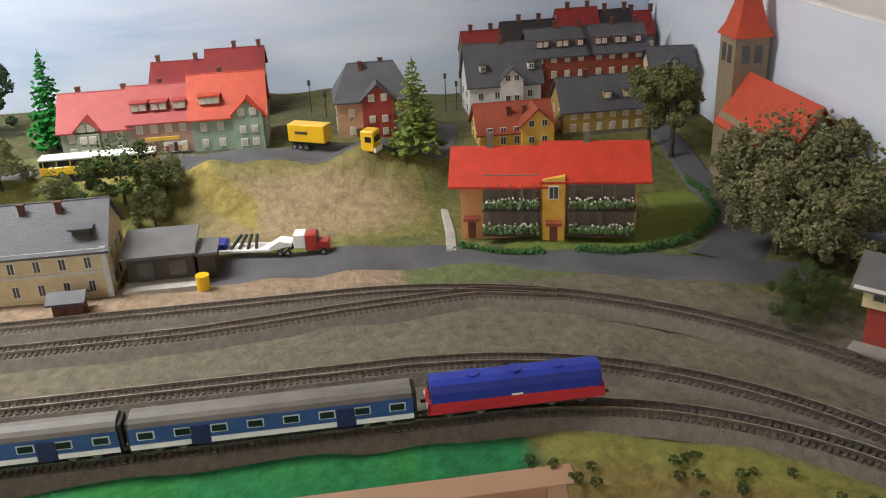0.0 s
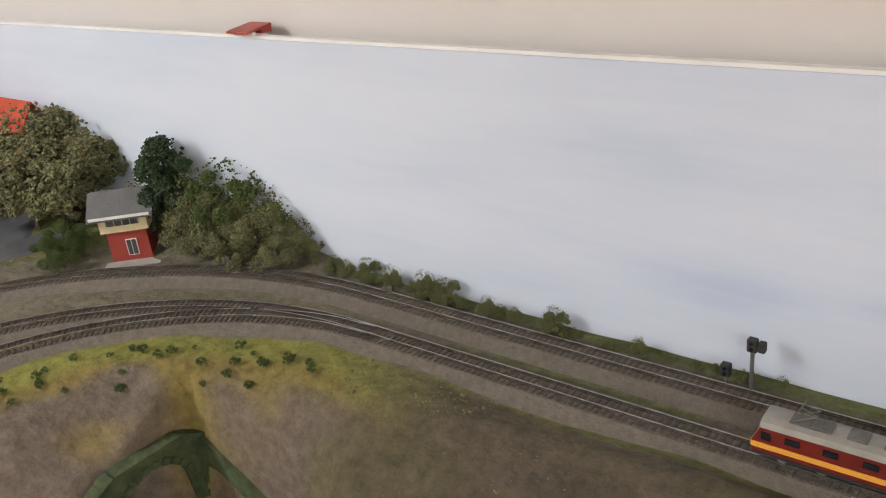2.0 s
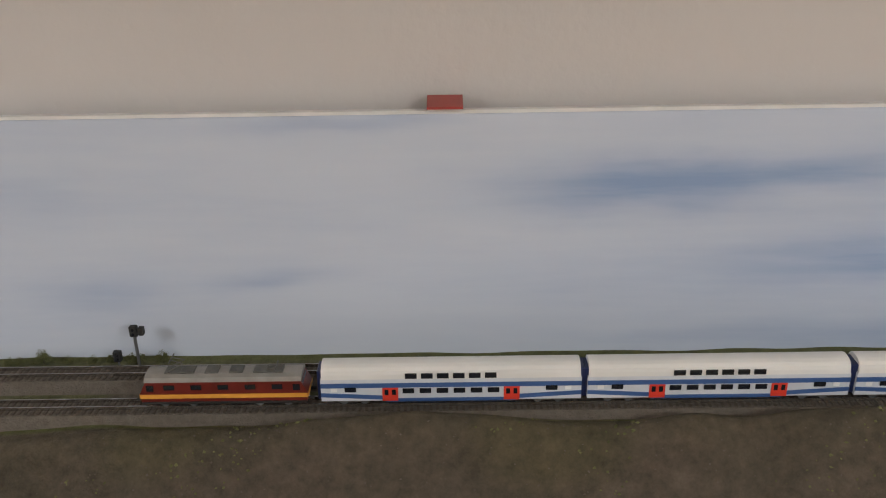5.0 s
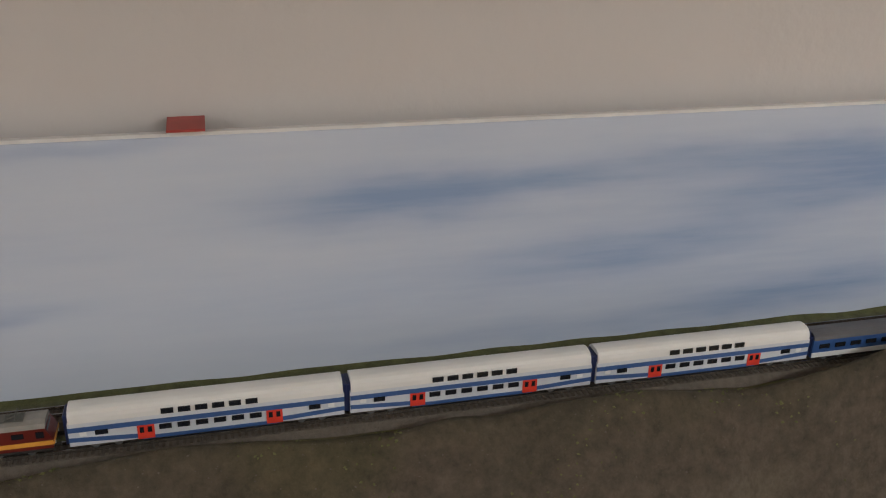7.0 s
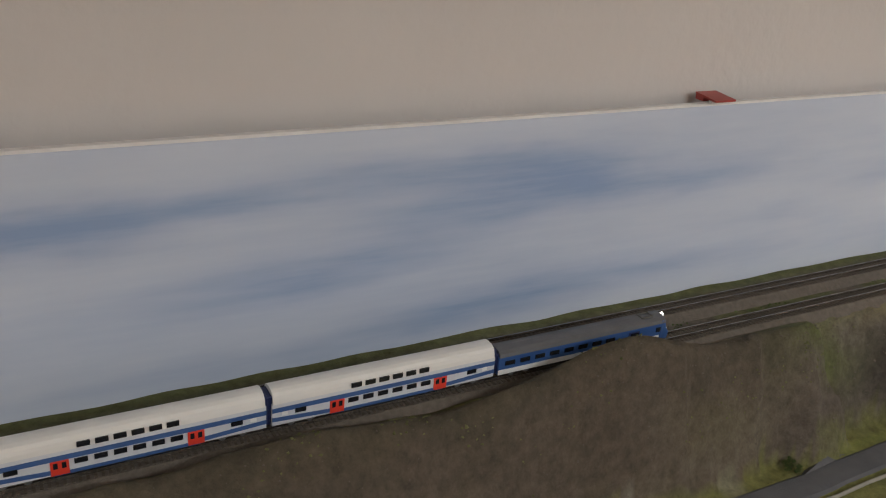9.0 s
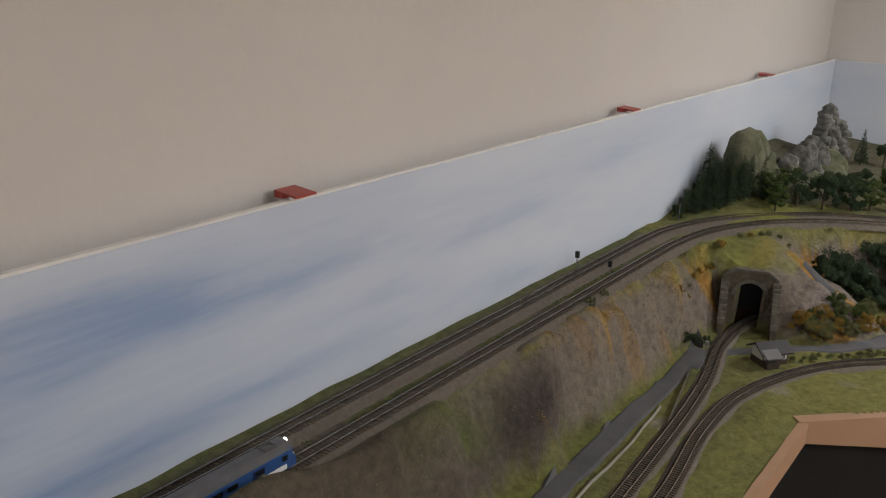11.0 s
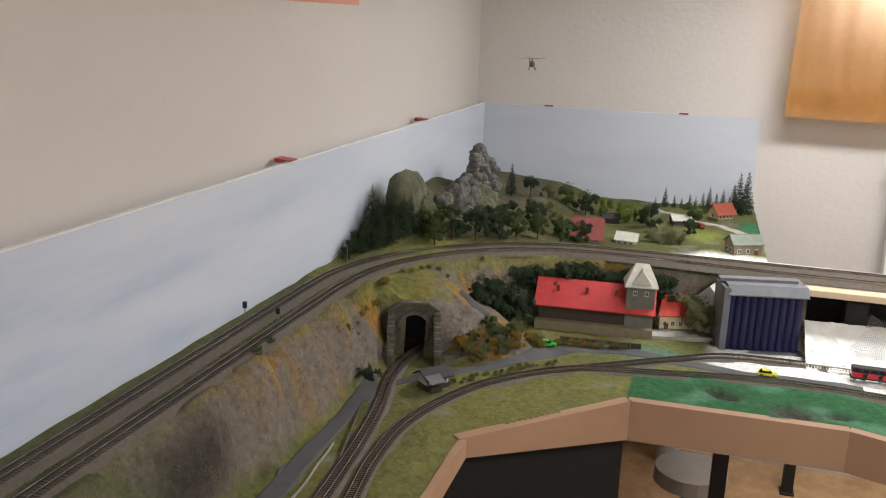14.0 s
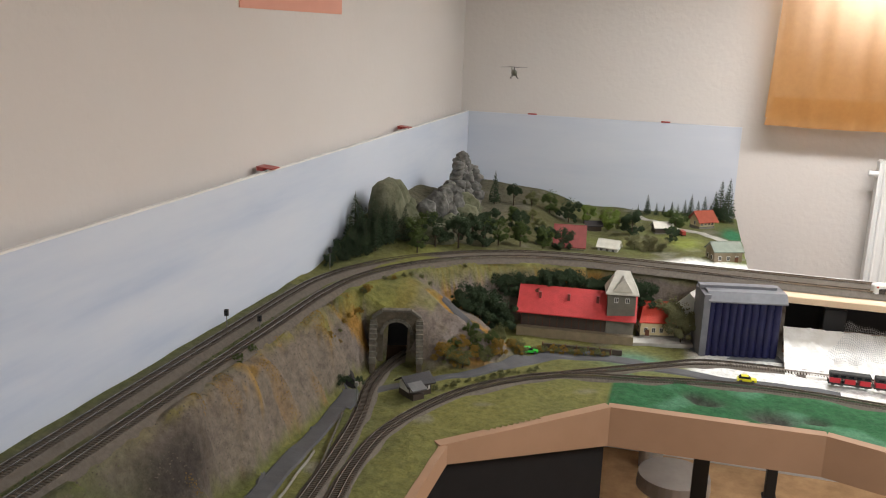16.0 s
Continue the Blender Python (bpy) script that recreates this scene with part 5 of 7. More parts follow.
window_set(dt, [(-0.016, 0.112), (0.016, 0.112)], 0.009, 0.012, "f", 0.036, "pane")
window_set(dt, [(-0.014, 0.075), (0.014, 0.075)], 0.009, 0.012, "r", 0.04, "pane")
house("depot_office", 2.995, -0.966, -0.495, -75, 0.10, 0.085, 0.052, 0.045, "w_cream", "r_red", "yellowish office with a red hipped roof", [(0.014, 4)], hip=0.35, chimneys=[(0.005, -0.012)], pane="pane", door=-0.03)
pl = thing("loading_yard", 2.93, -1.0, -0.503, -75, "pale concrete yard slab", "yard")
part("slab", B(-0.1, 0.09, -0.03, 0.03, -0.004, 0.008), "path", pl)

# dark blue grain silo
si = thing("grain_silo", 2.927, -1.195, -0.51, -77, "dark blue ribbed silo block with grey frame", "silo")
M["siloblue"] = mat("silo_blue", (0.013, 0.014, 0.062), (0.009, 0.01, 0.042), 0.4, 20)
M["silogrey"] = mat("silo_grey", (0.19, 0.195, 0.21), (0.14, 0.145, 0.16), 0.5, 30)
part("core", B(-0.1, 0.1, -0.04, 0.05, -0.005, 0.17), "silogrey", si)
part("end_wall", B(-0.112, -0.094, -0.052, 0.055, -0.005, 0.188), "silogrey", si)
part("top", extrude(bmesh.new(), [(-0.056, 0.168), (0.055, 0.168), (0.055, 0.195), (-0.035, 0.195), (-0.056, 0.172)], -0.1, 0.118, "x"), "silogrey", si)
part("ridge", B(-0.115, 0.1, 0.0, 0.03, 0.193, 0.203), "silogrey", si)
for k in range(10):
    xa = -0.088 + k * 0.0205
    part("rib", tube(bmesh.new(), (xa, -0.0335, 0.008), (xa, -0.0335, 0.168), 0.0125, n=16), "siloblue", si)
part("base_slab", B(-0.12, 0.12, -0.065, 0.06, -0.006, 0.007), "silogrey", si)

# village in the corner
house("barn", 3.50, -0.632, -0.378, -82, 0.105, 0.10, 0.02, 0.062, "w_cream", "r_barn", "small farmhouse with a steep dull red roof", [(0.005, 3)], wh=0.01, pane="pane")
house("shed", 3.87, -0.675, -0.392, -75, 0.062, 0.045, 0.03, 0.012, "w_dark", "r_dark", "low black shed among the trees", category="shed")
house("cottage", 3.49, -0.775, -0.378, -100, 0.07, 0.045, 0.024, 0.02, "w_white", "r_pale", "small pale cottage with a grey-white roof", [(0.006, 3)], wh=0.008, pane="pane")
house("shed", 3.95, -0.94, -0.39, -70, 0.07, 0.05, 0.03, 0.016, "w_dark", "r_pale", "open dark shed with a pale grey roof", category="shed")
house("cottage", 4.16, -1.095, -0.39, -52, 0.075, 0.062, 0.036, 0.03, "w_cream", "r_brown", "small station house with a brick-red roof", [(0.01, 4)], pane="pane", over=0.012)
house("halt_building", 3.515, -1.165, -0.378, -66, 0.10, 0.07, 0.046, 0.024, "w_stone", "r_green", "stone halt building with a grey-green roof", [(0.012, 3)], pane="pane", door=0.03)
house("store_house", 2.985, -1.07, -0.495, -20, 0.05, 0.06, 0.115, 0.03, "w_white", "r_pale", "narrow pale grey gabled store house", pane="pane", over=0.008)
tb = thing("red_trailer", 3.92, -1.02, ground_z(3.92, -1.02), 20, "small red box trailer on the village green", "trailer")
part("body", B(-0.02, 0.02, -0.008, 0.008, 0.005, 0.02, bevel=0.001), "w_red", tb)
for k in (-1, 1):
    part("wheel", tube(bmesh.new(), (k * 0.011, -0.009, 0.004), (k * 0.011, 0.009, 0.004), 0.0045, n=10), "under", tb)
# crossing keeper's hut
hu = thing("crossing_hut", 2.325, -0.425, -0.505, -40, "small white timber hut with dark framing", "hut")
part("wall", B(-0.026, 0.026, -0.018, 0.018, -0.006, 0.03), "w_white", hu)
part("dado", B(-0.0268, 0.0268, -0.0188, 0.0188, -0.006, 0.011), "w_dark", hu, "dark boarded lower wall")
part("roof", gable_roof(0.056, 0.04, 0.03, 0.012, over=0.006), "r_dark", hu)
part("porch", B(-0.026, 0.0, -0.034, -0.018, -0.006, 0.012), "w_dark", hu)
part("porch_roof", extrude(bmesh.new(), [(-0.038, 0.02), (-0.016, 0.03), (-0.016, 0.0325), (-0.038, 0.0225)], -0.03, 0.004, "x"), "r_grey", hu)
for k in range(5):
    part("frame_post", B(-0.026 + k * 0.0128, -0.0245 + k * 0.0128, -0.0192, -0.0175, 0, 0.03), "w_dark", hu)
for k in range(3):
    window_set(hu, [(-0.016 + k * 0.016, 0.012)], 0.007, 0.01, "f", 0.0185, "pane")
window_set(hu, [(0.0, 0.012)], 0.01, 0.012, "r", 0.0265, "pane")
hu.scale = (1.2, 1.2, 1.2)


# ---- tunnel portals ----
def portal(x, y, z, rz, w, h, label, deep=0.12, rise=(0.32, 0.42), face="stone", pale="stonepale"):
    t = thing("tunnel_portal", x, y, z, rz, label, "tunnel portal", "tunnel portals")
    n = 12
    r_ = w * rise[0]
    zc = h * rise[1]
    arch = [(r_ * math.cos(math.pi * k / n), zc + r_ * math.sin(math.pi * k / n)) for k in range(n + 1)]
    bm = bmesh.new()
    outer = [(w / 2, 0), (w / 2, h * 0.86), (w * 0.3, h), (-w * 0.3, h), (-w / 2, h * 0.86), (-w / 2, 0)]
    ring = [(r_, 0)] + arch + [(-r_, 0)]
    left = [(0, h)] + [(-w * 0.3, h), (-w / 2, h * 0.86), (-w / 2, 0)] + [p for p in ring[::-1] if p[0] <= 1e-6]
    right = [(w / 2, 0), (w / 2, h * 0.86), (w * 0.3, h), (0, h)] + [p for p in ring[::-1] if p[0] >= -1e-6]
    for poly in (left, right):
        extrude(bm, poly, -0.008, 0.02, "y")
    part("face_wall", bm, face, t)
    # plain black lining, closed at the back
    bm = bmesh.new()
    for k in range(len(ring) - 1):
        (a0, b0), (a1, b1) = ring[k], ring[k + 1]
        vs = [bm.verts.new(p) for p in ((a0, -0.004, b0), (a1, -0.004, b1), (a1, deep, b1), (a0, deep, b0))]
        bm.faces.new(vs)
    box(bm, -r_, r_, deep, deep + 0.004, 0, zc + r_)
    part("lining", bm, "black", t, "black tunnel lining with a closed end")
    for k in range(n):
        a = math.pi * (k + 0.5) / n
        bm = B(-0.0045, 0.0045, -0.0115, -0.007, r_, r_ + 0.009)
        bm.transform(Matrix.Translation((0, 0, zc)) @ Matrix.Rotation(math.pi / 2 - a, 4, "Y"))
        part("arch_stone", bm, pale, t)
    for s in (-1, 1):
        for k in range(9):
            ww_ = 0.011 if k % 2 else 0.007
            a, b_ = sorted((s * w / 2 + s * 0.002, s * (w / 2 - ww_)))
            part("quoin", B(a, b_, -0.011, 0.004, h * 0.86 * k / 9 + 0.0005, h * 0.86 * (k + 1) / 9 - 0.0008), pale, t)
    for a, b_ in (((-w * 0.3, h), (w * 0.3, h)), ((w * 0.3, h), (w / 2 + 0.003, h * 0.86)), ((-w * 0.3, h), (-w / 2 - 0.003, h * 0.86))):
        bm = bmesh.new()
        p, q = Vector((a[0], 0, a[1])), Vector((b_[0], 0, b_[1]))
        d = q - p
        m_ = max(2, int(d.length / 0.012))
        for k in range(m_):
            c = p + d * ((k + 0.5) / m_)
            ang = math.atan2(d.z, d.x)
            bb = B(-d.length / m_ / 2 * 0.95, d.length / m_ / 2 * 0.95, -0.012, 0.01, 0, 0.005)
            bb.transform(Matrix.Translation(c) @ Matrix.Rotation(-ang if d.x > 0 else -ang + math.pi, 4, "Y"))
            part("coping_stone", bb, pale, t)
    return t


ep = portal(2.512, -0.312, LOW + 0.002, -72, 0.122, 0.140, "old stone tunnel portal with pale quoins and wing walls", rise=(0.29, 0.545))
for s_ in (-1, 1):
    a_, b_ = sorted((s_ * 0.054, s_ * 0.068))
    part("wing_wall", extrude(bmesh.new(), [(-0.006, -0.004), (-0.006, 0.118), (-0.045, 0.085), (-0.088, 0.03), (-0.088, -0.004)], a_, b_, "x"), "stone", ep, "stepped stone wing wall")
    for k in range(8):
        y_ = -0.010 - k * 0.0103
        zt = float(np.interp(-y_, [0.006, 0.045, 0.088], [0.118, 0.085, 0.03]))
        part("wing_coping", B(a_ - 0.002, b_ + 0.002, y_ - 0.0098, y_, zt - 0.012, zt + 0.003), "stonepale", ep)
wp = portal(-0.938, -0.368, LOW - 0.002, 88, 0.145, 0.11, "mossy stone tunnel portal under the curve", 0.06, face="moss", pale="moss")
part("wing_wall", extrude(bmesh.new(), [(0.0, 0.0), (0.0, 0.1), (-0.17, 0.02), (-0.17, 0.0)], 0.07, 0.082, "x"), "moss", wp, "sloping stone wing wall")
# small road culvert, the shade in its opening put in as a solid black block
cv = thing("road_culvert", 2.285, -0.262, LOW, -62, "road underpass in the hillside, its shaded mouth a black block", "underpass")
bm = extrude(bmesh.new(), [(-0.022, 0), (0.022, 0), (0.022, 0.02), (0.013, 0.03), (-0.013, 0.03), (-0.022, 0.02)], -0.004, 0.06, "y")
part("mouth_shade", bm, "black", cv)


# ---- roads and paths, laid on the ground ----
def road(pts, widths, material, name, label, lift=0.003):
    fine = smooth_path(pts)
    w = np.interp(np.linspace(0, 1, len(fine)), np.linspace(0, 1, len(widths)), widths)
    d = np.gradient(fine, axis=0)
    d /= np.hypot(d[:, 0], d[:, 1])[:, None]
    n = np.stack([-d[:, 1], d[:, 0]], 1)
    offs = np.linspace(-0.5, 0.5, 7)
    v, f = [], []
    for i in range(len(fine)):
        row = [(fine[i] + n[i] * o * w[i]) for o in offs]
        zz = [ground_z(*p) + lift for p in row]
        v += [(p[0], p[1], z - (0.006 if k in (0, 6) else 0)) for k, (p, z) in enumerate(zip(row, zz))]
    for i in range(len(fine) - 1):
        for k in range(6):
            a = i * 7 + k
            f.append((a, a + 7, a + 8, a + 1))
    return setting(name, (v, f), material, label, "road")


road([(-1.70, -1.06), (-1.69, -0.9), (-1.685, -0.72), (-1.655, -0.55), (-1.585, -0.36), (-1.52, -0.2), (-1.49, -0.1)], [0.10, 0.115, 0.10, 0.085, 0.10, 0.115, 0.07], "road", "road", "dark grey asphalt road past the station")
road([(-1.56, -0.20), (-1.66, -0.125), (-1.80, -0.105), (-1.93, -0.10), (-2.10, -0.115)], [0.13, 0.105, 0.085, 0.07, 0.065], "road", "road", "asphalt side street climbing into the town")
road([(-2.02, -1.5), (-2.01, -1.25), (-2.005, -1.05), (-2.0, -0.85), (-1.995, -0.7), (-2.05, -0.56), (-2.20, -0.52)], [0.075, 0.075, 0.075, 0.08, 0.085, 0.08, 0.06], "road", "road", "asphalt street in front of the town houses")
road([(0.75, -0.315), (1.2, -0.312), (1.75, -0.295), (1.98, -0.29), (2.14, -0.286), (2.28, -0.276)], [0.06, 0.06, 0.055, 0.052, 0.05, 0.045], "road", "road", "grey road at the foot of the rock slope")
road([(2.17, -0.30), (2.30, -0.325), (2.42, -0.45), (2.53, -0.575), (2.66, -0.66), (2.74, -0.76), (2.735, -0.92), (2.70, -1.06), (2.695, -1.25), (2.69, -1.45)], [0.04, 0.035, 0.036, 0.04, 0.06, 0.085, 0.07, 0.055, 0.05, 0.05], "road", "road", "grey asphalt road by the level crossing")
road([(2.66, -0.52), (2.675, -0.47), (2.69, -0.43), (2.69, -0.39)], [0.03, 0.04, 0.045, 0.045], "road", "road", "worn grey track over the hill")
road([(4.32, -0.80), (4.2, -0.88), (4.1, -0.97), (4.0, -1.07), (3.9, -1.14), (3.82, -1.2)], [0.03, 0.035, 0.045, 0.055, 0.05, 0.045], "path", "road", "pale village road")
road([(-1.675, -0.585), (-1.75, -0.575), (-1.85, -0.57)], [0.022, 0.02, 0.016], "path", "pavement", "pale footpath up the bank")
M["lawn"] = mat("lawn_green", (0.16, 0.2, 0.035), (0.11, 0.15, 0.025), 0.95, 60, 0.6, 300)
M["kerb"] = mat("kerb_stone", (0.33, 0.31, 0.26), None, 0.8, 40)
road([(-1.66, -0.5), (-1.68, -0.38), (-1.68, -0.28), (-1.75, -0.19), (-1.84, -0.18)], [0.07, 0.07, 0.11, 0.13, 0.10], "lawn", "lawn", "small lawn round the balcony house", 0.0025)
# hedge round the lawn
M["hedge"] = mat("hedge_green", (0.07, 0.17, 0.045), (0.035, 0.09, 0.025), 0.95, 140, 0.8, 300)


def clumps(points, radii, rng, squash=0.8):
    """Many small uneven leafy lumps as one mesh."""
    octa = np.array([(1, 0, 0), (-1, 0, 0), (0, 1, 0), (0, -1, 0), (0, 0, 1), (0, 0, -1)], float)
    faces = np.array([(0, 2, 4), (2, 1, 4), (1, 3, 4), (3, 0, 4), (2, 0, 5), (1, 2, 5), (3, 1, 5), (0, 3, 5)])
    n = len(points)
    v = octa[None] * (radii[:, None, None] * rng.uniform(0.55, 1.35, (n, 6, 1)))
    a = rng.uniform(0, 6.28, n)
    ca, sa = np.cos(a)[:, None], np.sin(a)[:, None]
    tilt = rng.uniform(-0.9, 0.9, n)
    ct, st_ = np.cos(tilt)[:, None], np.sin(tilt)[:, None]
    x, y, z = v[..., 0], v[..., 1], v[..., 2] * squash
    y, z = y * ct - z * st_, y * st_ + z * ct
    x, y = x * ca - y * sa, x * sa + y * ca
    v = np.stack([x, y, z], -1) + np.asarray(points)[:, None]
    f = faces[None] + (np.arange(n) * 6)[:, None, None]
    return v.reshape(-1, 3).tolist(), f.reshape(-1, 3).tolist()


def hedge(pts, label, h=0.014, w=0.008, m="hedge"):
    fine = smooth_path(pts)
    rng = np.random.RandomState(len(pts) * 7 + int(abs(pts[0][0]) * 100))
    t = thing("hedge", float(fine[0][0]), float(fine[0][1]), ground_z(*fine[0]), 0, label, "hedge")
    n = int(len(fine) * 26)
    k = rng.randint(0, len(fine), n)
    P = np.stack([fine[k, 0] - fine[0, 0] + rng.uniform(-w, w, n), fine[k, 1] - fine[0, 1] + rng.uniform(-w, w, n), np.array([ground_z(*fine[j]) for j in k]) - ground_z(*fine[0]) + rng.uniform(-0.004, h, n)], 1)
    part("foliage", clumps(P, rng.uniform(0.002, 0.0042, n), rng), m, t)


hedge([(-1.687, -0.565), (-1.655, -0.51), (-1.645, -0.45)], "clipped green hedge along the road", 0.01, 0.005)
hedge([(-1.628, -0.40), (-1.61, -0.33), (-1.63, -0.24), (-1.70, -0.155), (-1.80, -0.125), (-1.88, -0.125)], "clipped green hedge curving round the lawn", 0.012, 0.005)

# ---- trees and bushes ----
LEAF = {
    "leaf_olive": ((0.181, 0.181, 0.080), (0.083, 0.090, 0.038)), "leaf_green": ((0.095, 0.125, 0.042), (0.045, 0.066, 0.022)), "leaf_dark": ((0.055, 0.078, 0.042), (0.026, 0.04, 0.022)),
    "leaf_sage": ((0.215, 0.205, 0.105), (0.105, 0.104, 0.05)), "leaf_rust": ((0.348, 0.203, 0.043), (0.150, 0.112, 0.030)), "leaf_light": ((0.174, 0.232, 0.051), (0.090, 0.128, 0.030)), "leaf_plastic": ((0.029, 0.217, 0.043), (0.015, 0.105, 0.022)),
}
for key, (a, b_) in LEAF.items():
    M[key] = mat(key.replace("leaf", "foliage"), a, b_, 0.95, 60, 0.0, spec=0.1, island=0.22)
M["bark"] = mat("bark", (0.09, 0.065, 0.045), (0.04, 0.03, 0.02), 0.9, 70, 0.5, 200)


def crown_points(rng, lobes, n):
    pts = []
    for k in range(n):
        cx, cy, cz, r = lobes[rng.randint(len(lobes))]
        d = rng.normal(size=3)
        d /= np.linalg.norm(d)
        pts.append((cx + d[0] * r * rng.uniform(0.4, 1.2), cy + d[1] * r * rng.uniform(0.4, 1.2), cz + d[2] * r * 0.9 * rng.uniform(0.4, 1.2)))
    return np.array(pts)


BROAD = {}


def broad_tree(x, y, h, spread, leaf, label, name="tree", z=None, rz=0.0, low=0.35, category="tree", group=""):
    """A leafy tree of height h: trunk with limbs, crown of many lumps in several lobes."""
    key = (leaf, round(low, 2), round(spread / h, 1), int(rz / 90) % 2 if h > 0.09 else 0)
    z = ground_z(x, y) if z is None else z
    if key not in BROAD:
        rng = np.random.RandomState(100 + len(BROAD))
        t = thing(name, x, y, z, rz, label, category, group)
        sp = key[2]
        lobes = [(0, 0, 0.72, 0.24 * sp + 0.05)]
        for k in range(17):
            a = k * 2.4 + rng.uniform(-0.4, 0.4)
            rr = rng.uniform(0.12, 0.44) * sp
            lobes.append((rr * math.cos(a), rr * math.sin(a), rng.uniform(low + 0.08, 0.90 - 0.3 * rr / sp), rng.uniform(0.06, 0.15) * max(sp, 0.75)))
        n = 4200
        P = crown_points(rng, lobes, n)
        P[:, 2] = np.clip(P[:, 2], low * 0.6, 1.02)
        crown = part("crown", clumps(P, rng.uniform(0.010, 0.029, n), rng), leaf, t)
        bm = tube(bmesh.new(), (0, 0, -0.06), (0.01, 0, 0.6), 0.028, 0.012, 7)
        for k in range(5):
            cx, cy, cz, _ = lobes[1 + k]
            tube(bm, (0.005, 0, 0.22 + 0.06 * k), (cx * 0.9, cy * 0.9, cz), 0.011, 0.003, 5)
        trunk = part("trunk", bm, "bark", t)
        BROAD[key] = t
        t.scale = (h, h, h)
        return t
    c = copy_thing(BROAD[key], pose(x, y, z, 0, 0, rz))
    tagged(c, label, category, group)
    c.scale = (h, h, h)
    return c


CONE = {}


def conifer(x, y, h, spread, leaf, label, z=None, rz=0.0, group=""):
    z = ground_z(x, y) if z is None else z
    key = (leaf, round(spread / h, 1))
    if key not in CONE:
        rng = np.random.RandomState(300 + len(CONE))
        t = thing("conifer", x, y, z, rz, label, "conifer", group)
        P, rad = [], []
        for lev in range(16):
            zz = 0.1 + 0.88 * lev / 16
            R = key[1] * 0.5 * (1 - zz) ** 0.85 + 0.008
            m = int(10 + 62 * (1 - zz))
            for k in range(m):
                a = rng.uniform(0, 6.28)
                u = rng.uniform(0.15, 1.05)
                P.append((R * u * math.cos(a), R * u * math.sin(a), zz + 0.03 - 0.05 * u + rng.uniform(-0.012, 0.012)))
                rad.append(rng.uniform(0.012, 0.034) * (1.0 if leaf == "leaf_dark" else 1.5) * (1.15 - zz * 0.7))
        part("foliage", clumps(np.array(P), np.array(rad), rng, 0.55), leaf, t)
        part("trunk", tube(bmesh.new(), (0, 0, -0.05), (0, 0, 1.0), 0.016, 0.003, 6), "bark", t)
        CONE[key] = t
        t.scale = (h, h, h)
        return t
    c = copy_thing(CONE[key], pose(x, y, z, 0, 0, rz))
    tagged(c, label, "conifer", group)
    c.scale = (h, h, h)
    return c


def bush(x, y, h, leaf, label, rz=0.0, wide=1.3):
    return broad_tree(x, y, h, h * wide, leaf, label, "bush", None, rz, 0.05, "bush")


rr = random.Random(11)
# west side
conifer(-2.15, -1.262, 0.19, 0.095, "leaf_plastic", "bright green tall narrow toy fir beside the houses")
conifer(-1.985, -0.60, 0.18, 0.115, "leaf_light", "tall leafy green cone-shaped tree by the street")
broad_tree(-2.005, -0.155, 0.165, 0.10, "leaf_olive", "olive tree in front of the old town", low=0.25)
broad_tree(-1.965, -0.125, 0.20, 0.09, "leaf_olive", "slim olive tree at the street corner", low=0.3)
for x, y, h, m in ((-1.93, -1.30, 0.095, "leaf_olive"), (-1.90, -1.20, 0.07, "leaf_olive"), (-1.90, -1.10, 0.115, "leaf_green"), (-1.86, -1.05, 0.07, "leaf_olive"), (-1.925, -1.035, 0.09, "leaf_olive"), (-1.87, -1.17, 0.075, "leaf_green")):
    bush(x, y, h, m, "rounded dull green bush on the bank", rr.uniform(0, 360))
broad_tree(-2.28, -1.42, 0.15, 0.13, "leaf_dark", "dark tree at the edge of the town", low=0.1)
for x, y, h in ((-1.68, -0.075, 0.185), (-1.60, -0.075, 0.205), (-1.53, -0.07, 0.205), (-1.475, -0.06, 0.165), (-1.56, -0.12, 0.15), (-1.50, -0.10, 0.12)):
    broad_tree(x, y, h, h * 1.0, "leaf_sage", "grey-green leafy tree in the grove by the church", low=0.2, rz=rr.uniform(0, 360))
for x, y, h in ((-1.395, -0.17, 0.058), (-1.365, -0.19, 0.05), (-1.42, -0.15, 0.05)):
    bush(x, y, h, "leaf_green", "low dark green bush beside the signal box", rr.uniform(0, 360), 1.6)
broad_tree(-1.252, -0.05, 0.18, 0.10, "leaf_dark", "dark spiky tree behind the signal box", low=0.1)
bush(-1.345, -0.04, 0.08, "leaf_sage", "grey-green bush by the sky board", 30)
for x, y, h, m in ((-1.20, -0.045, 0.105, "leaf_olive"), (-1.17, -0.075, 0.08, "leaf_sage"), (-1.13, -0.045, 0.10, "leaf_olive"), (-1.10, -0.075, 0.065, "leaf_sage"), (-1.06, -0.05, 0.075, "leaf_sage"), (-1.02, -0.045, 0.06, "leaf_sage"), (-1.14, -0.025, 0.115, "leaf_green"), (-1.06, -0.022, 0.09, "leaf_olive"), (-1.0, -0.022, 0.06, "leaf_olive")):
    bush(x, y, h, m, "dense bush on the slope by the sky board", rr.uniform(0, 360))
for k in range(26):
    bush(-0.97 + k * 0.026 + rr.uniform(-0.01, 0.01), -0.02 + rr.uniform(-0.006, 0.004), rr.uniform(0.012, 0.03) * (1.3 if k < 16 else 0.8), "leaf_olive", "small verge bush along the sky board", rr.uniform(0, 360))
# tufts inside the west curve
for k in range(44):
    a = radians(rr.uniform(95, 178))
    r_ = rr.uniform(0.36, 0.43)
    bush(-0.75 + r_ * math.cos(a), -0.61 + r_ * math.sin(a), rr.uniform(0.006, 0.013), "leaf_green", "small dark grass tuft", rr.uniform(0, 360))
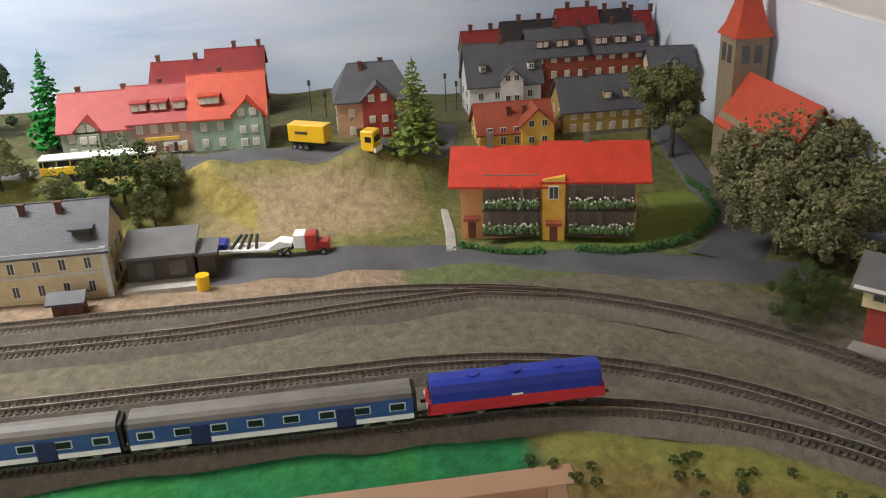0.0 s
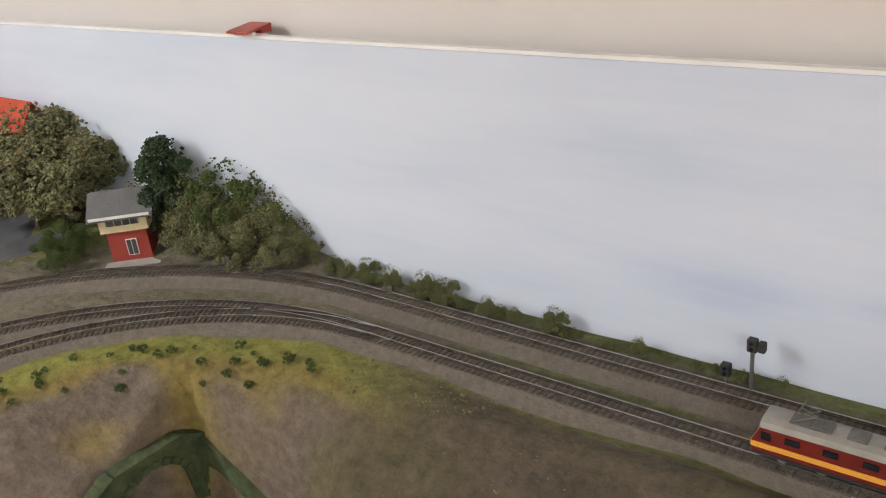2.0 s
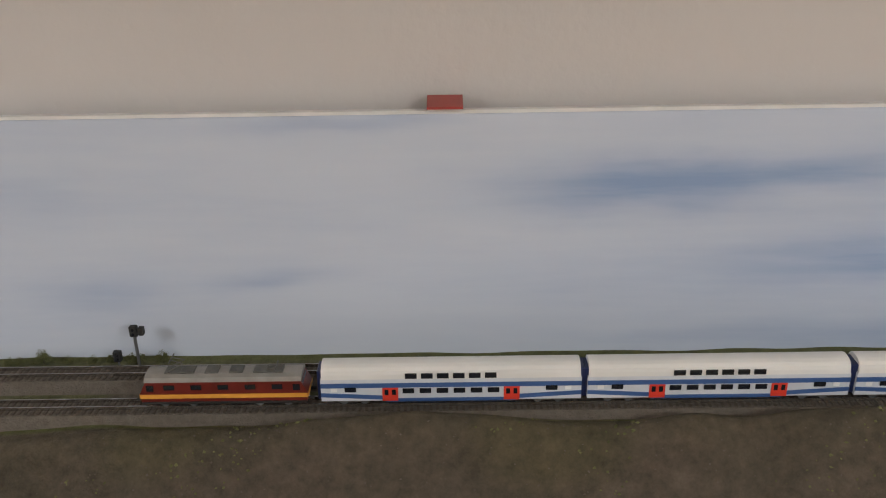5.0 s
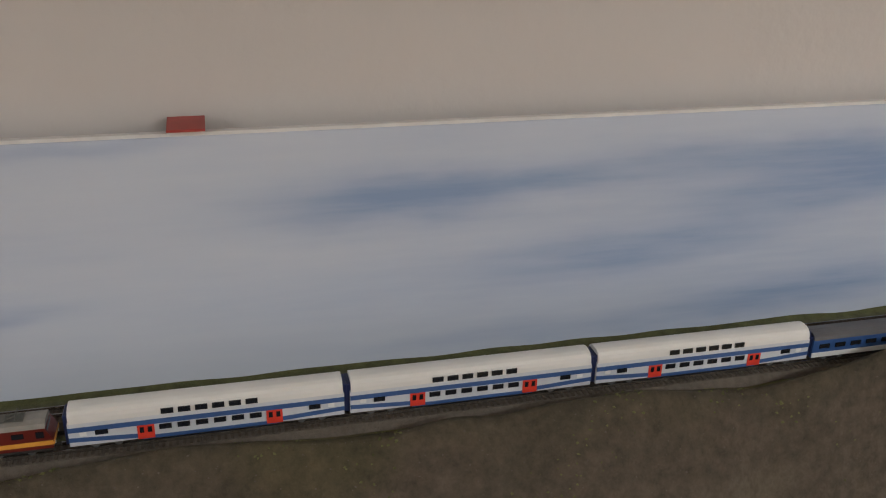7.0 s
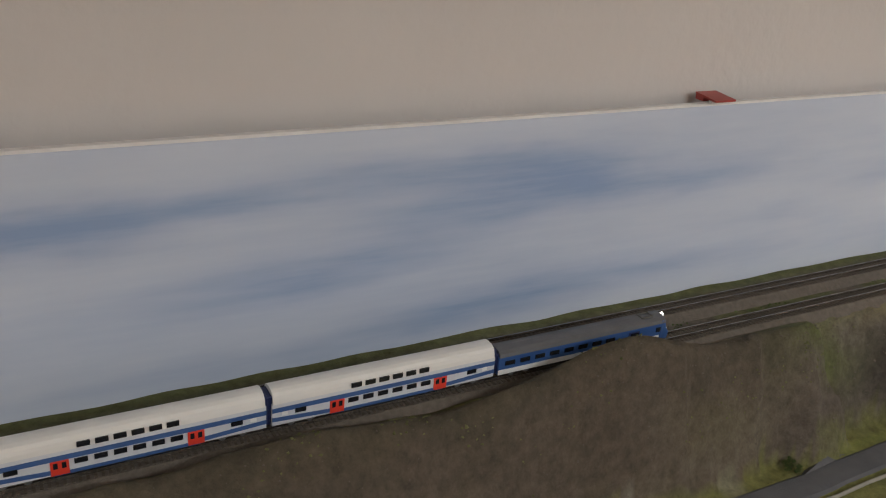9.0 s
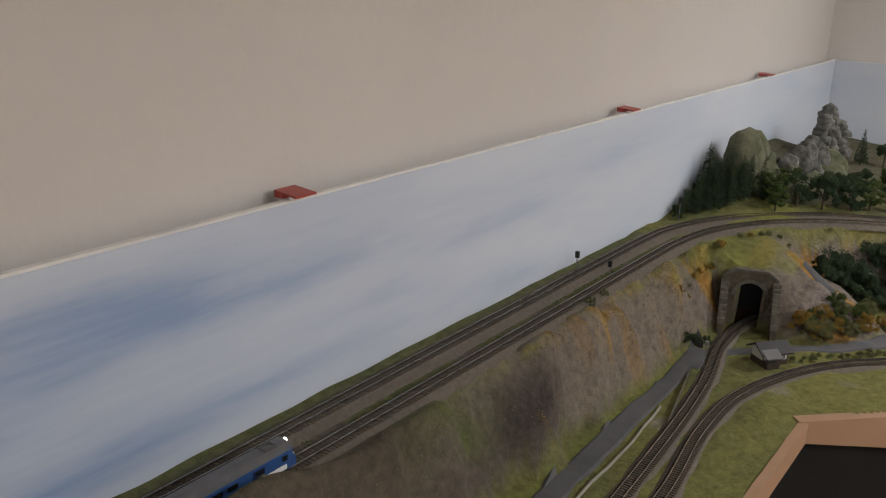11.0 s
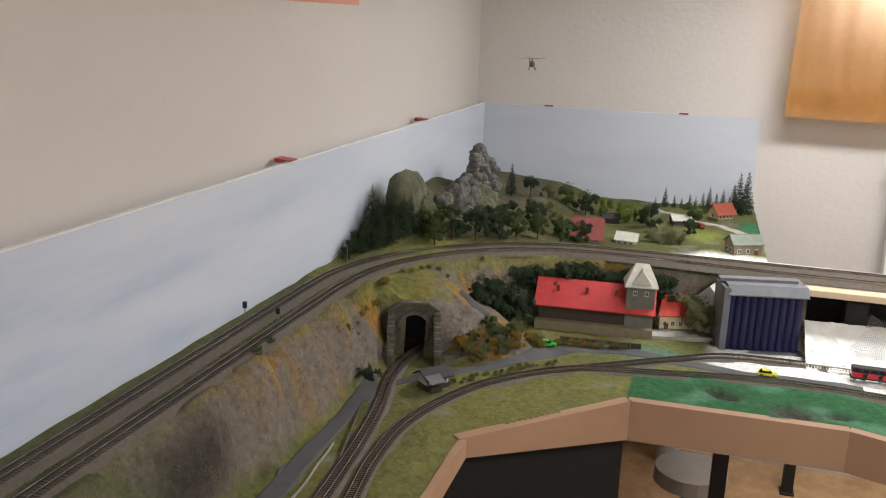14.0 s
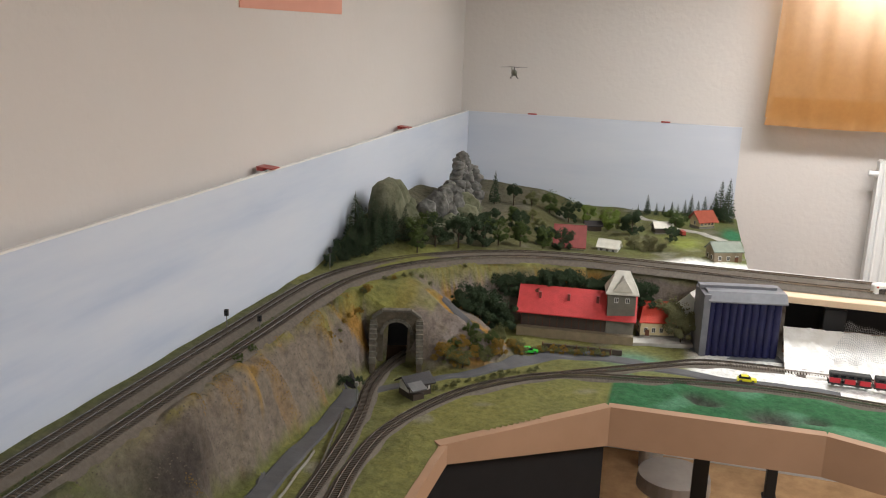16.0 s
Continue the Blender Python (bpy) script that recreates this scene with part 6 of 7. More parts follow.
# middle and rock slope
for x, y, h in ((0.28, -0.255, 0.02), (0.32, -0.262, 0.024), (0.37, -0.258, 0.018), (0.25, -0.28, 0.02), (1.93, -0.16, 0.018), (2.0, -0.155, 0.016), (1.3, -0.27, 0.02)):
    bush(x, y, h, "leaf_green", "low scrubby bush on the slope", rr.uniform(0, 360), 1.6)
# east side: line of trees behind the curve
for x, y, h in ((3.01, -0.27, 0.115), (3.07, -0.33, 0.12), (3.12, -0.40, 0.115), (3.17, -0.44, 0.10), (3.24, -0.50, 0.095), (3.28, -0.57, 0.085), (2.93, -0.235, 0.09), (2.98, -0.21, 0.10), (3.05, -0.24, 0.11)):
    broad_tree(x, y, h, h * 0.8, "leaf_dark" if h > 0.11 else "leaf_green", "dark green tree behind the curved track", low=0.12, rz=rr.uniform(0, 360))
for x, y, h in ((2.80, -0.06, 0.085), (2.83, -0.05, 0.115), (2.86, -0.075, 0.135), (2.90, -0.04, 0.155), (2.885, -0.06, 0.13), (2.92, -0.10, 0.15), (2.88, -0.12, 0.12), (2.95, -0.15, 0.13), (2.97, -0.18, 0.12), (2.91, -0.14, 0.12), (2.84, -0.10, 0.10)):
    conifer(x, y, h, h * 0.45, "leaf_dark", "dark fir on the rocky hill", rz=rr.uniform(0, 360))
for x, y, h in ((2.74, -0.04, 0.05), (2.77, -0.05, 0.06), (2.82, -0.09, 0.06), (2.71, -0.035, 0.035)):
    bush(x, y, h, "leaf_dark", "dark bush at the foot of the hill", rr.uniform(0, 360))
for x, y, h, m in ((3.47, -0.45, 0.09, "leaf_dark"), (3.46, -0.54, 0.075, "leaf_dark"), (3.41, -0.615, 0.085, "leaf_dark"), (4.0, -0.40, 0.07, "leaf_olive"), (4.06, -0.47, 0.10, "leaf_green"), (4.0, -0.56, 0.105, "leaf_dark"),
                   (4.05, -0.63, 0.075, "leaf_light"), (3.87, -0.735, 0.10, "leaf_light"), (3.88, -0.80, 0.075, "leaf_olive"), (3.75, -0.835, 0.105, "leaf_dark"), (3.95, -0.99, 0.10, "leaf_green"), (4.12, -0.70, 0.06, "leaf_olive"), (3.72, -0.98, 0.06, "leaf_dark"), (3.62, -0.50, 0.06, "leaf_olive"), (3.75, -0.45, 0.05, "leaf_olive")):
    broad_tree(x, y, h, h, m, "small leafy tree in the village", low=0.06, rz=rr.uniform(0, 360))
for y, h in ((-0.86, 0.095), (-0.90, 0.06), (-0.93, 0.05), (-0.965, 0.075), (-0.99, 0.06), (-1.02, 0.08), (-1.045, 0.105), (-1.075, 0.075), (-1.10, 0.11), (-1.125, 0.08), (-1.145, 0.12), (-1.165, 0.175), (-1.185, 0.13), (-1.20, 0.18), (-1.15, 0.09), (-1.21, 0.08), (-0.82, 0.045)):
    conifer(4.33 + rr.uniform(-0.05, 0.05), y, h, h * 0.42, "leaf_dark", "dark fir along the village edge", rz=rr.uniform(0, 360))
conifer(3.91, -0.262, 0.14, 0.06, "leaf_dark", "dark fir beside the rock pillar")
broad_tree(3.945, -0.335, 0.10, 0.07, "leaf_dark", "wind-bent dark pine on the hilltop", low=0.45)
# firs massed in front of the domed rock, slim trees below the rocks, trees on the ridge
for k in range(22):
    u = rr.random()
    h = 0.05 + 0.085 * u * rr.uniform(0.7, 1.1)
    conifer(2.74 + 0.20 * u + rr.uniform(-0.02, 0.02), -0.05 - 0.10 * u * rr.random() - 0.02 * rr.random(), h, h * 0.5, "leaf_dark", "dark fir massed in front of the domed rock", rz=rr.uniform(0, 360))
for x, y, h in ((3.16, -0.32, 0.075), (3.22, -0.34, 0.085), (3.28, -0.36, 0.09), (3.33, -0.36, 0.08), (3.40, -0.38, 0.085), (3.55, -0.41, 0.085)):
    broad_tree(x, y, h, h * 0.6, ("leaf_dark", "leaf_green")[int(x * 100) % 2], "slim dark leafy tree below the rocks", low=0.12, rz=rr.uniform(0, 360))
for x, y, h in ((3.54, -0.86, 0.055), (3.55, -0.91, 0.06), (3.56, -0.95, 0.05)):
    bush(x, y, h, "leaf_sage", "wide dull olive bush in the village", rr.uniform(0, 360), 1.6)
# dark wood between depot and embankment
for x, y, h in ((2.77, -0.43, 0.10), (2.81, -0.47, 0.12), (2.83, -0.45, 0.11), (2.85, -0.52, 0.12), (2.87, -0.49, 0.11), (2.85, -0.53, 0.09), (2.86, -0.46, 0.09), (2.79, -0.41, 0.06)):
    broad_tree(x, y, h, h * 0.9, "leaf_dark", "dark green tree in the wood behind the depot", low=0.12, rz=rr.uniform(0, 360))
for x, y, h in ((2.985, -1.02, 0.125), (2.96, -1.05, 0.115), (2.93, -1.045, 0.09), (2.97, -1.075, 0.09)):
    broad_tree(x, y, h, h, "leaf_sage", "yellowish green tree beside the silo", low=0.1, z=-0.498, rz=rr.uniform(0, 360))
for k in range(24):
    y_ = -0.50 - k * 0.019
    broad_tree(2.44 + math.sqrt(max(0.0, 0.555 ** 2 - max(0.0, y_ + 0.75) ** 2)) + rr.uniform(-0.015, 0.01), y_, rr.uniform(0.075, 0.105), 0.085, "leaf_dark", "dark green tree on the embankment behind the depot", low=0.06, z=-0.425, rz=rr.uniform(0, 360))
# rusty scrub between road and tunnel
for k in range(26):
    x = rr.uniform(2.49, 2.68)
    y = -0.46 - (x - 2.49) * 0.75 + rr.uniform(-0.05, 0.05)
    bush(x, y, rr.uniform(0.025, 0.055), ("leaf_olive", "leaf_rust", "leaf_olive", "leaf_green")[k % 4], "scrubby bush with rusty leaves by the road", rr.uniform(0, 360))
for k in range(16):
    bush(2.70 + 0.004 * k, -0.60 - 0.017 * k + rr.uniform(-0.008, 0.008), rr.uniform(0.015, 0.028), ("leaf_rust", "leaf_olive")[k % 2], "low rusty scrub beside the road", rr.uniform(0, 360))
for k in range(22):
    t_ = k / 21
    bush(2.36 + 0.22 * t_ + rr.uniform(-0.01, 0.01), -0.47 - 0.21 * t_ + rr.uniform(-0.012, 0.012), rr.uniform(0.008, 0.018), "leaf_olive", "low scrub beside the lower track", rr.uniform(0, 360))
for k in range(18):
    x = rr.uniform(2.3, 2.9)
    bush(x, -0.812 + math.sqrt(0.378 - max(0.0, x - 2.44) ** 2) + rr.uniform(-0.02, 0.005), rr.uniform(0.01, 0.024), ("leaf_rust", "leaf_olive")[k % 2], "rusty scrub along the line", rr.uniform(0, 360))


for x, y, h in ((2.30, -0.268, 0.024), (2.325, -0.28, 0.02), (2.27, -0.256, 0.03)):
    bush(x, y, h, "leaf_dark", "dark bush over the road underpass", rr.uniform(0, 360), 1.6)


# ---- rocks ----
def boulder(parent, c, r, m, seed, rough=1.0):
    bm = bmesh.new()
    bmesh.ops.create_icosphere(bm, subdivisions=3, radius=1.0)
    noise.seed_set(seed)
    for v in bm.verts:
        d = v.co.normalized()
        k = 1 + 0.30 * rough * noise.noise(d * 1.7 + Vector((seed, 0, 0))) + rough * 0.16 * noise.noise(d * 4.0 + Vector((0, seed, 0))) - 0.12 * abs(noise.noise(d * 5.0 + Vector((0, 0, seed)))) + 0.06 * noise.noise(d * 11.0)
        v.co = Vector((d.x * r[0] * k, d.y * r[1] * k, d.z * r[2] * k))
    o = part("boulder", bm, m, parent, smooth=True)
    o.matrix_basis = pose(*c)
    return o


z0 = ground_z(2.985, -0.10)
rk = thing("rock_dome", 2.985, -0.115, z0, 0, "large mossy domed rock against the sky board", "rock")
for c, r in (((0.02, 0.01, 0.06), (0.075, 0.06, 0.11)), ((0.085, 0.01, 0.065), (0.085, 0.055, 0.105)), ((0.125, -0.005, 0.03), (0.07, 0.055, 0.085)), ((0.07, -0.04, 0.01), (0.10, 0.05, 0.075)), ((0.17, -0.03, -0.01), (0.08, 0.05, 0.07))):
    boulder(rk, c, r, "mossrock", 3 + int(c[0] * 1000), 0.55)
rm_ = thing("rock_group", 3.32, -0.215, ground_z(3.35, -0.20) + 0.005, 0, "group of rounded grey sandstone rocks", "rock")
for k, (x, y, z_, a, b_, c) in enumerate(((-0.19, 0.02, 0.05, 0.035, 0.04, 0.055), (-0.11, 0.0, 0.06, 0.04, 0.045, 0.06), (-0.03, 0.0, 0.055, 0.045, 0.04, 0.06), (0.06, 0.01, 0.06, 0.05, 0.045, 0.055), (0.13, -0.04, 0.03, 0.055, 0.05, 0.05), (0.03, -0.06, 0.015, 0.06, 0.05, 0.045), (-0.13, -0.05, 0.01, 0.06, 0.04, 0.04), (-0.26, -0.01, 0.01, 0.07, 0.05, 0.05), (-0.2, -0.04, -0.02, 0.07, 0.05, 0.05), (-0.06, -0.07, -0.03, 0.08, 0.05, 0.05), (0.1, -0.08, -0.03, 0.08, 0.05, 0.05), (0.2, -0.03, 0.0, 0.06, 0.05, 0.05), (-0.07, -0.035, 0.03, 0.03, 0.03, 0.05), (0.02, -0.03, 0.05, 0.028, 0.03, 0.05))):
    boulder(rm_, (x, y, z_), (a, b_, c), "rock" if k in (0, 1, 2, 3, 12, 13) else "mossrock", 20 + k)
rp = thing("rock_pillar", 3.645, -0.185, ground_z(3.70, -0.20), 0, "tall grey sandstone pillars of stacked boulders", "rock")
k = 40
for x, y, base_r, n, step in ((-0.09, 0.015, 0.026, 5, 1.0), (-0.045, 0.005, 0.033, 7, 0.92), (-0.005, -0.02, 0.03, 5, 0.95), (0.02, 0.01, 0.036, 8, 0.86), (0.062, 0.0, 0.034, 7, 0.9), (0.10, -0.02, 0.036, 5, 0.9), (0.05, -0.04, 0.036, 3, 0.9)):
    zz = -0.01
    for j in range(n):
        r_ = base_r * (1.0 - 0.045 * j)
        boulder(rp, (x + 0.007 * math.sin(k * 1.7), y + 0.007 * math.cos(k * 2.3), zz + r_ * 0.6), (r_ * (1 + 0.14 * math.sin(k * 3.1)), r_, r_ * 0.78), "rock", k)
        zz += r_ * step
        k += 1
# pale kerb along the lower road
road([(1.15, -0.347), (1.45, -0.345), (1.75, -0.337), (1.95, -0.322)], [0.003, 0.003, 0.003, 0.003], "kerb", "kerb", "pale stone kerb beside the lower road", 0.007)


# loose rubble, rusty flock and dark tufts strewn over the slopes
M["rubble"] = mat("slope_rubble", (0.15, 0.127, 0.105), (0.095, 0.08, 0.066), 0.95, 12, spec=0.1, island=0.13)


def strewn(name, label, n, xr, yr, wr, size, material, seed, patch=None, squash=0.7):
    rng = np.random.RandomState(seed)
    x, y = rng.uniform(xr[0], xr[1], n * 9), rng.uniform(yr[0], yr[1], n * 9)
    w = upper(x, y)
    ok = (w > wr[0]) & (w < wr[1])
    if patch:
        ok &= bumps(x * patch[0], (y + 1.1 * height(x, y)) * patch[1], 24, patch[2]) > patch[3]
    x, y = x[ok][:n], y[ok][:n]
    P = np.stack([x, y, height(x, y)], 1)
    v, f = clumps(P, rng.uniform(size[0], size[1], len(x)), rng, squash)
    o = setting(name, (v, f), material, label, name.replace("_", " "))
    tagged(o, label, name.replace("_", " "), kind="stuff")


strewn("slope_rubble", "brown grey rubble strewn over the rock slope", 1500, (0.9, 2.44), (-0.29, -0.155), (0.04, 0.97), (0.0008, 0.0022), "rubble", 71)
strewn("slope_rubble", "brown earth lumps strewn over the hillside", 1200, (-0.75, 0.95), (-0.5, -0.17), (0.04, 0.985), (0.0007, 0.0018), "rubble", 72)
strewn("rusty_flock", "rusty orange flock in patches on the rock slope", 2600, (1.6, 2.5), (-0.28, -0.155), (0.15, 1.01), (0.0006, 0.0016), "leaf_rust", 73, (1.5, 0.35, 24, 0.35))
strewn("dull_flock", "dull olive flock in patches on the hillside", 900, (-0.75, 1.5), (-0.45, -0.165), (0.3, 1.01), (0.0012, 0.003), "leaf_olive", 74, (1.0, 1.0, 22, 0.3))
strewn("verge_flock", "green weeds in patches between the tracks", 500, (0.9, 2.35), (-0.108, -0.082), (-1, 2), (0.0012, 0.0028), "leaf_green", 75, (1.2, 1.0, 26, 0.0))

# ---- vehicles and street things ----
M["busyellow"] = mat("vehicle_yellow", (0.80, 0.50, 0.02), (0.7, 0.42, 0.015), 0.35, 30, coat=0.3)
M["carred"] = mat("vehicle_red", (0.38, 0.03, 0.025), (0.3, 0.025, 0.02), 0.35, 30, coat=0.3)
M["cargreen"] = mat("vehicle_green", (0.05, 0.62, 0.06), None, 0.35, 30, coat=0.3)
M["caryellow"] = mat("vehicle_lemon", (0.75, 0.72, 0.03), None, 0.35, 30, coat=0.3)
M["rubber"] = mat("tyre_rubber", (0.018, 0.018, 0.018), None, 0.8, 40)


def wheel(parent, x, y, r=0.0055, w=0.003):
    o = part("wheel", tube(bmesh.new(), (x, y - w / 2, r), (x, y + w / 2, r), r, n=14), "rubber", parent)
    part("rim", tube(bmesh.new(), (x, y - w / 2 - 0.0003, r), (x, y + w / 2 + 0.0003, r), r * 0.55, n=10), "steel", o)


bus = thing("bus", -1.985, -1.15, ground_z(-1.985, -1.15) + 0.003, 90, "yellow coach bus with a white roof on the street", "bus")
part("body", B(-0.098, 0.098, -0.014, 0.014, 0.004, 0.02, bevel=0.002), "busyellow", bus)
part("window_band", B(-0.096, 0.096, -0.0136, 0.0136, 0.0195, 0.029), "glass", bus)
part("roof", B(-0.098, 0.098, -0.014, 0.014, 0.0288, 0.0355, bevel=0.0025), "white", bus)
for k in range(9):
    for s in (-1, 1):
        part("window_post", B(-0.09 + k * 0.0225 - 0.0008, -0.09 + k * 0.0225 + 0.0008, s * 0.0138 - 0.0004, s * 0.0138 + 0.0004, 0.0195, 0.029), "busyellow", bus)
for x in (-0.062, 0.058):
    for s in (-1, 1):
        wheel(bus, x, s * 0.0128)

tr = thing("container_truck", -1.995, -0.745, ground_z(-1.995, -0.745) + 0.004, 62, "yellow cab lorry with a yellow container trailer", "lorry")
part("container", B(-0.085, -0.012, -0.0145, 0.0145, 0.0165, 0.048, bevel=0.0006), "busyellow", tr)
for k in range(12):
    part("container_rib", B(-0.082 + k * 0.006, -0.080 + k * 0.006, -0.0151, 0.0151, 0.019, 0.046), "busyellow", tr)
part("side_mark", B(-0.07, -0.045, -0.0155, -0.0145, 0.031, 0.036), "w_dark", tr)
part("chassis", B(-0.085, 0.062, -0.006, 0.006, 0.009, 0.0135), "under", tr)
cab = part("cab", B(0.058, 0.084, -0.0145, 0.0145, 0.007, 0.044, bevel=0.002), "busyellow", tr)
part("windscreen", B(0.0835, 0.0848, -0.012, 0.012, 0.024, 0.035), "glass", cab)
for s in (-1, 1):
    part("side_window", B(0.067, 0.079, s * 0.0146 - 0.0004, s * 0.0146 + 0.0004, 0.024, 0.034), "glass", cab)
part("bumper", B(0.083, 0.087, -0.0145, 0.0145, 0.006, 0.014), "white", cab)
for x in (-0.075, -0.063, -0.051, 0.03, 0.07):
    for s in (-1, 1):
        wheel(tr, x, s * 0.0115, 0.006)

lo = thing("low_loader", -1.728, -0.872, ground_z(-1.728, -0.872) + 0.004, 82, "red lorry with a white low-loader trailer and load", "lorry")
part("trailer_bed", B(-0.105, 0.015, -0.015, 0.015, 0.009, 0.0135, bevel=0.0008), "white", lo)
part("gooseneck", extrude(bmesh.new(), [(0.012, 0.009), (0.048, 0.016), (0.048, 0.021), (0.03, 0.024), (0.012, 0.0135)], -0.012, 0.012, "y"), "white", lo)
cab = part("cab", B(0.07, 0.088, -0.013, 0.013, 0.007, 0.034, bevel=0.002), "carred", lo)
part("bonnet", B(0.086, 0.106, -0.01, 0.01, 0.007, 0.022, bevel=0.002), "carred", cab)
part("windscreen", B(0.0868, 0.089, -0.011, 0.011, 0.022, 0.031), "glass", cab)
part("sleeper_box", B(0.052, 0.07, -0.013, 0.013, 0.012, 0.034, bevel=0.001), "white", lo)
ld = part("load", B(-0.085, -0.05, -0.012, 0.012, 0.0135, 0.026, bevel=0.003), "dieselblue", lo, "blue machine part")
for k in range(4):
    part("load_frame", tube(bmesh.new(), (-0.045 + k * 0.013, -0.01, 0.0135), (-0.03 + k * 0.008, 0.008, 0.03), 0.0025, n=7), "under", ld)
for x in (-0.095, -0.083, -0.071, 0.03, 0.042, 0.097):
    for s in (-1, 1):
        wheel(lo, x, s * 0.0125, 0.0055)

ba = thing("yellow_barrel", -1.635, -0.952, -0.323, 0, "yellow barrel beside the goods shed", "barrel")
part("drum", tube(bmesh.new(), (0, 0, -0.004), (0, 0, 0.021), 0.0095, n=16), "busyellow", ba)
for z_ in (0.004, 0.013, 0.0205):
    part("hoop", tube(bmesh.new(), (0, 0, z_ - 0.0008), (0, 0, z_ + 0.0008), 0.0101, n=16), "busyellow", ba)


def car(x, y, z, rz, m, label):
    t = thing("car", x, y, z, rz, label, "car", "parked cars")
    part("body", extrude(bmesh.new(), [(-0.0245, 0.003), (0.0245, 0.003), (0.025, 0.008), (0.012, 0.0098), (-0.023, 0.0098)], -0.0098, 0.0098, "y"), m, t)
    part("cabin", extrude(bmesh.new(), [(-0.021, 0.0096), (0.011, 0.0096), (0.004, 0.0155), (-0.015, 0.0158)], -0.0086, 0.0086, "y"), "glass", t)
    part("roof", B(-0.0145, 0.004, -0.0084, 0.0084, 0.0152, 0.0166, bevel=0.0006), m, t)
    for xx in (-0.015, 0.0155):
        for s in (-1, 1):
            wheel(t, xx, s * 0.009, 0.0036, 0.002)
    return t


car(2.70, -0.64, ground_z(2.70, -0.64) + 0.0035, -72, "cargreen", "bright green small car on the road")
car(2.70, -1.22, ground_z(2.70, -1.22) + 0.0035, -88, "caryellow", "lemon yellow car on the unfinished road")


def lamp_post(x, y, h, label):
    t = thing("street_lamp", x, y, ground_z(x, y), 0, label, "street lamp", "street lamps")
    part("post", tube(bmesh.new(), (0, 0, -0.01), (0, 0, h), 0.0012, 0.0009, 7), "under", t)
    part("head", tube(bmesh.new(), (0, 0, h - 0.002), (0, 0, h + 0.006), 0.0035, 0.0022, 8), "under", t)
    part("cap", tube(bmesh.new(), (0, 0, h + 0.006), (0, 0, h + 0.009), 0.0045, 0.001, 8), "under", t)


for x, y, h in ((-2.26, -0.785, 0.06), (-2.22, -0.755, 0.045), (-2.30, -0.50, 0.075), (-2.31, -0.475, 0.055)):
    lamp_post(x, y, h, "dark old-style street lamp on the hill")


def signal(x, y, z, h, rz, label, arm=True):
    t = thing("railway_signal", x, y, z, rz, label, "railway signal", "railway signals")
    part("mast", tube(bmesh.new(), (0, 0, -0.012), (0, 0, h), 0.0022 if h > 0.05 else 0.0012, n=8), "steel", t)
    hd = part("head", B(-0.005, 0.005, -0.004, 0.004, h - 0.004, h + 0.011, bevel=0.0012), "under", t)
    for k in range(2):
        part("lens", tube(bmesh.new(), (0, -0.0052, h + 0.0005 + k * 0.006), (0, -0.004, h + 0.0005 + k * 0.006), 0.0018, n=10), "glass", hd)
    if h > 0.05:
        part("bracket", tube(bmesh.new(), (0, 0, h - 0.002), (0.008, 0, h + 0.003), 0.001, n=6), "steel", t)
        part("side_head", B(0.006, 0.013, -0.004, 0.004, h - 0.002, h + 0.009, bevel=0.001), "under", t)
    return t


signal(-0.352, -0.03, -0.322, 0.052, 0, "tall grey railway signal with dark lamp head")
signal(-0.378, -0.03, -0.322, 0.016, 0, "short ground signal beside the line")
signal(2.12, -0.028, -0.322, 0.034, -70, "slim colour-light signal beside the line")
signal(2.155, -0.094, -0.322, 0.018, -70, "short colour-light signal between the tracks")
signal(2.69, -0.045, -0.318, 0.05, -70, "pale signal post at the hill foot")
cp = thing("crossing_post", 2.185, -0.325, LOW, 0, "grey post with a cross arm by the road", "post")
part("post", tube(bmesh.new(), (0, 0, -0.01), (0, 0, 0.06), 0.0016, n=8), "steel", cp)
part("head", tube(bmesh.new(), (0, 0, 0.058), (0, 0, 0.068), 0.0045, n=10), "steel", cp)
fe = thing("stone_fence", 2.02, -0.335, LOW, 12, "low pale fence beside the road", "fence")
for k in range(14):
    part("post", B(-0.13 + k * 0.02 - 0.001, -0.13 + k * 0.02 + 0.001, -0.001, 0.001, -0.008, 0.011), "stonepale", fe)
for z_ in (0.004, 0.009):
    part("rail", B(-0.131, 0.131, -0.0008, 0.0008, z_, z_ + 0.0022), "stonepale", fe)
rf = thing("retaining_rail", 2.775, -0.78, LOW, -85, "dark low barrier beside the depot yard", "fence")
for k in range(7):
    part("panel", B(-0.11 + k * 0.032, -0.082 + k * 0.032, -0.004, 0.004, -0.006, 0.014), "w_dark", rf)
    part("post", B(-0.114 + k * 0.032, -0.111 + k * 0.032, -0.005, 0.005, -0.006, 0.017), "timber", rf)

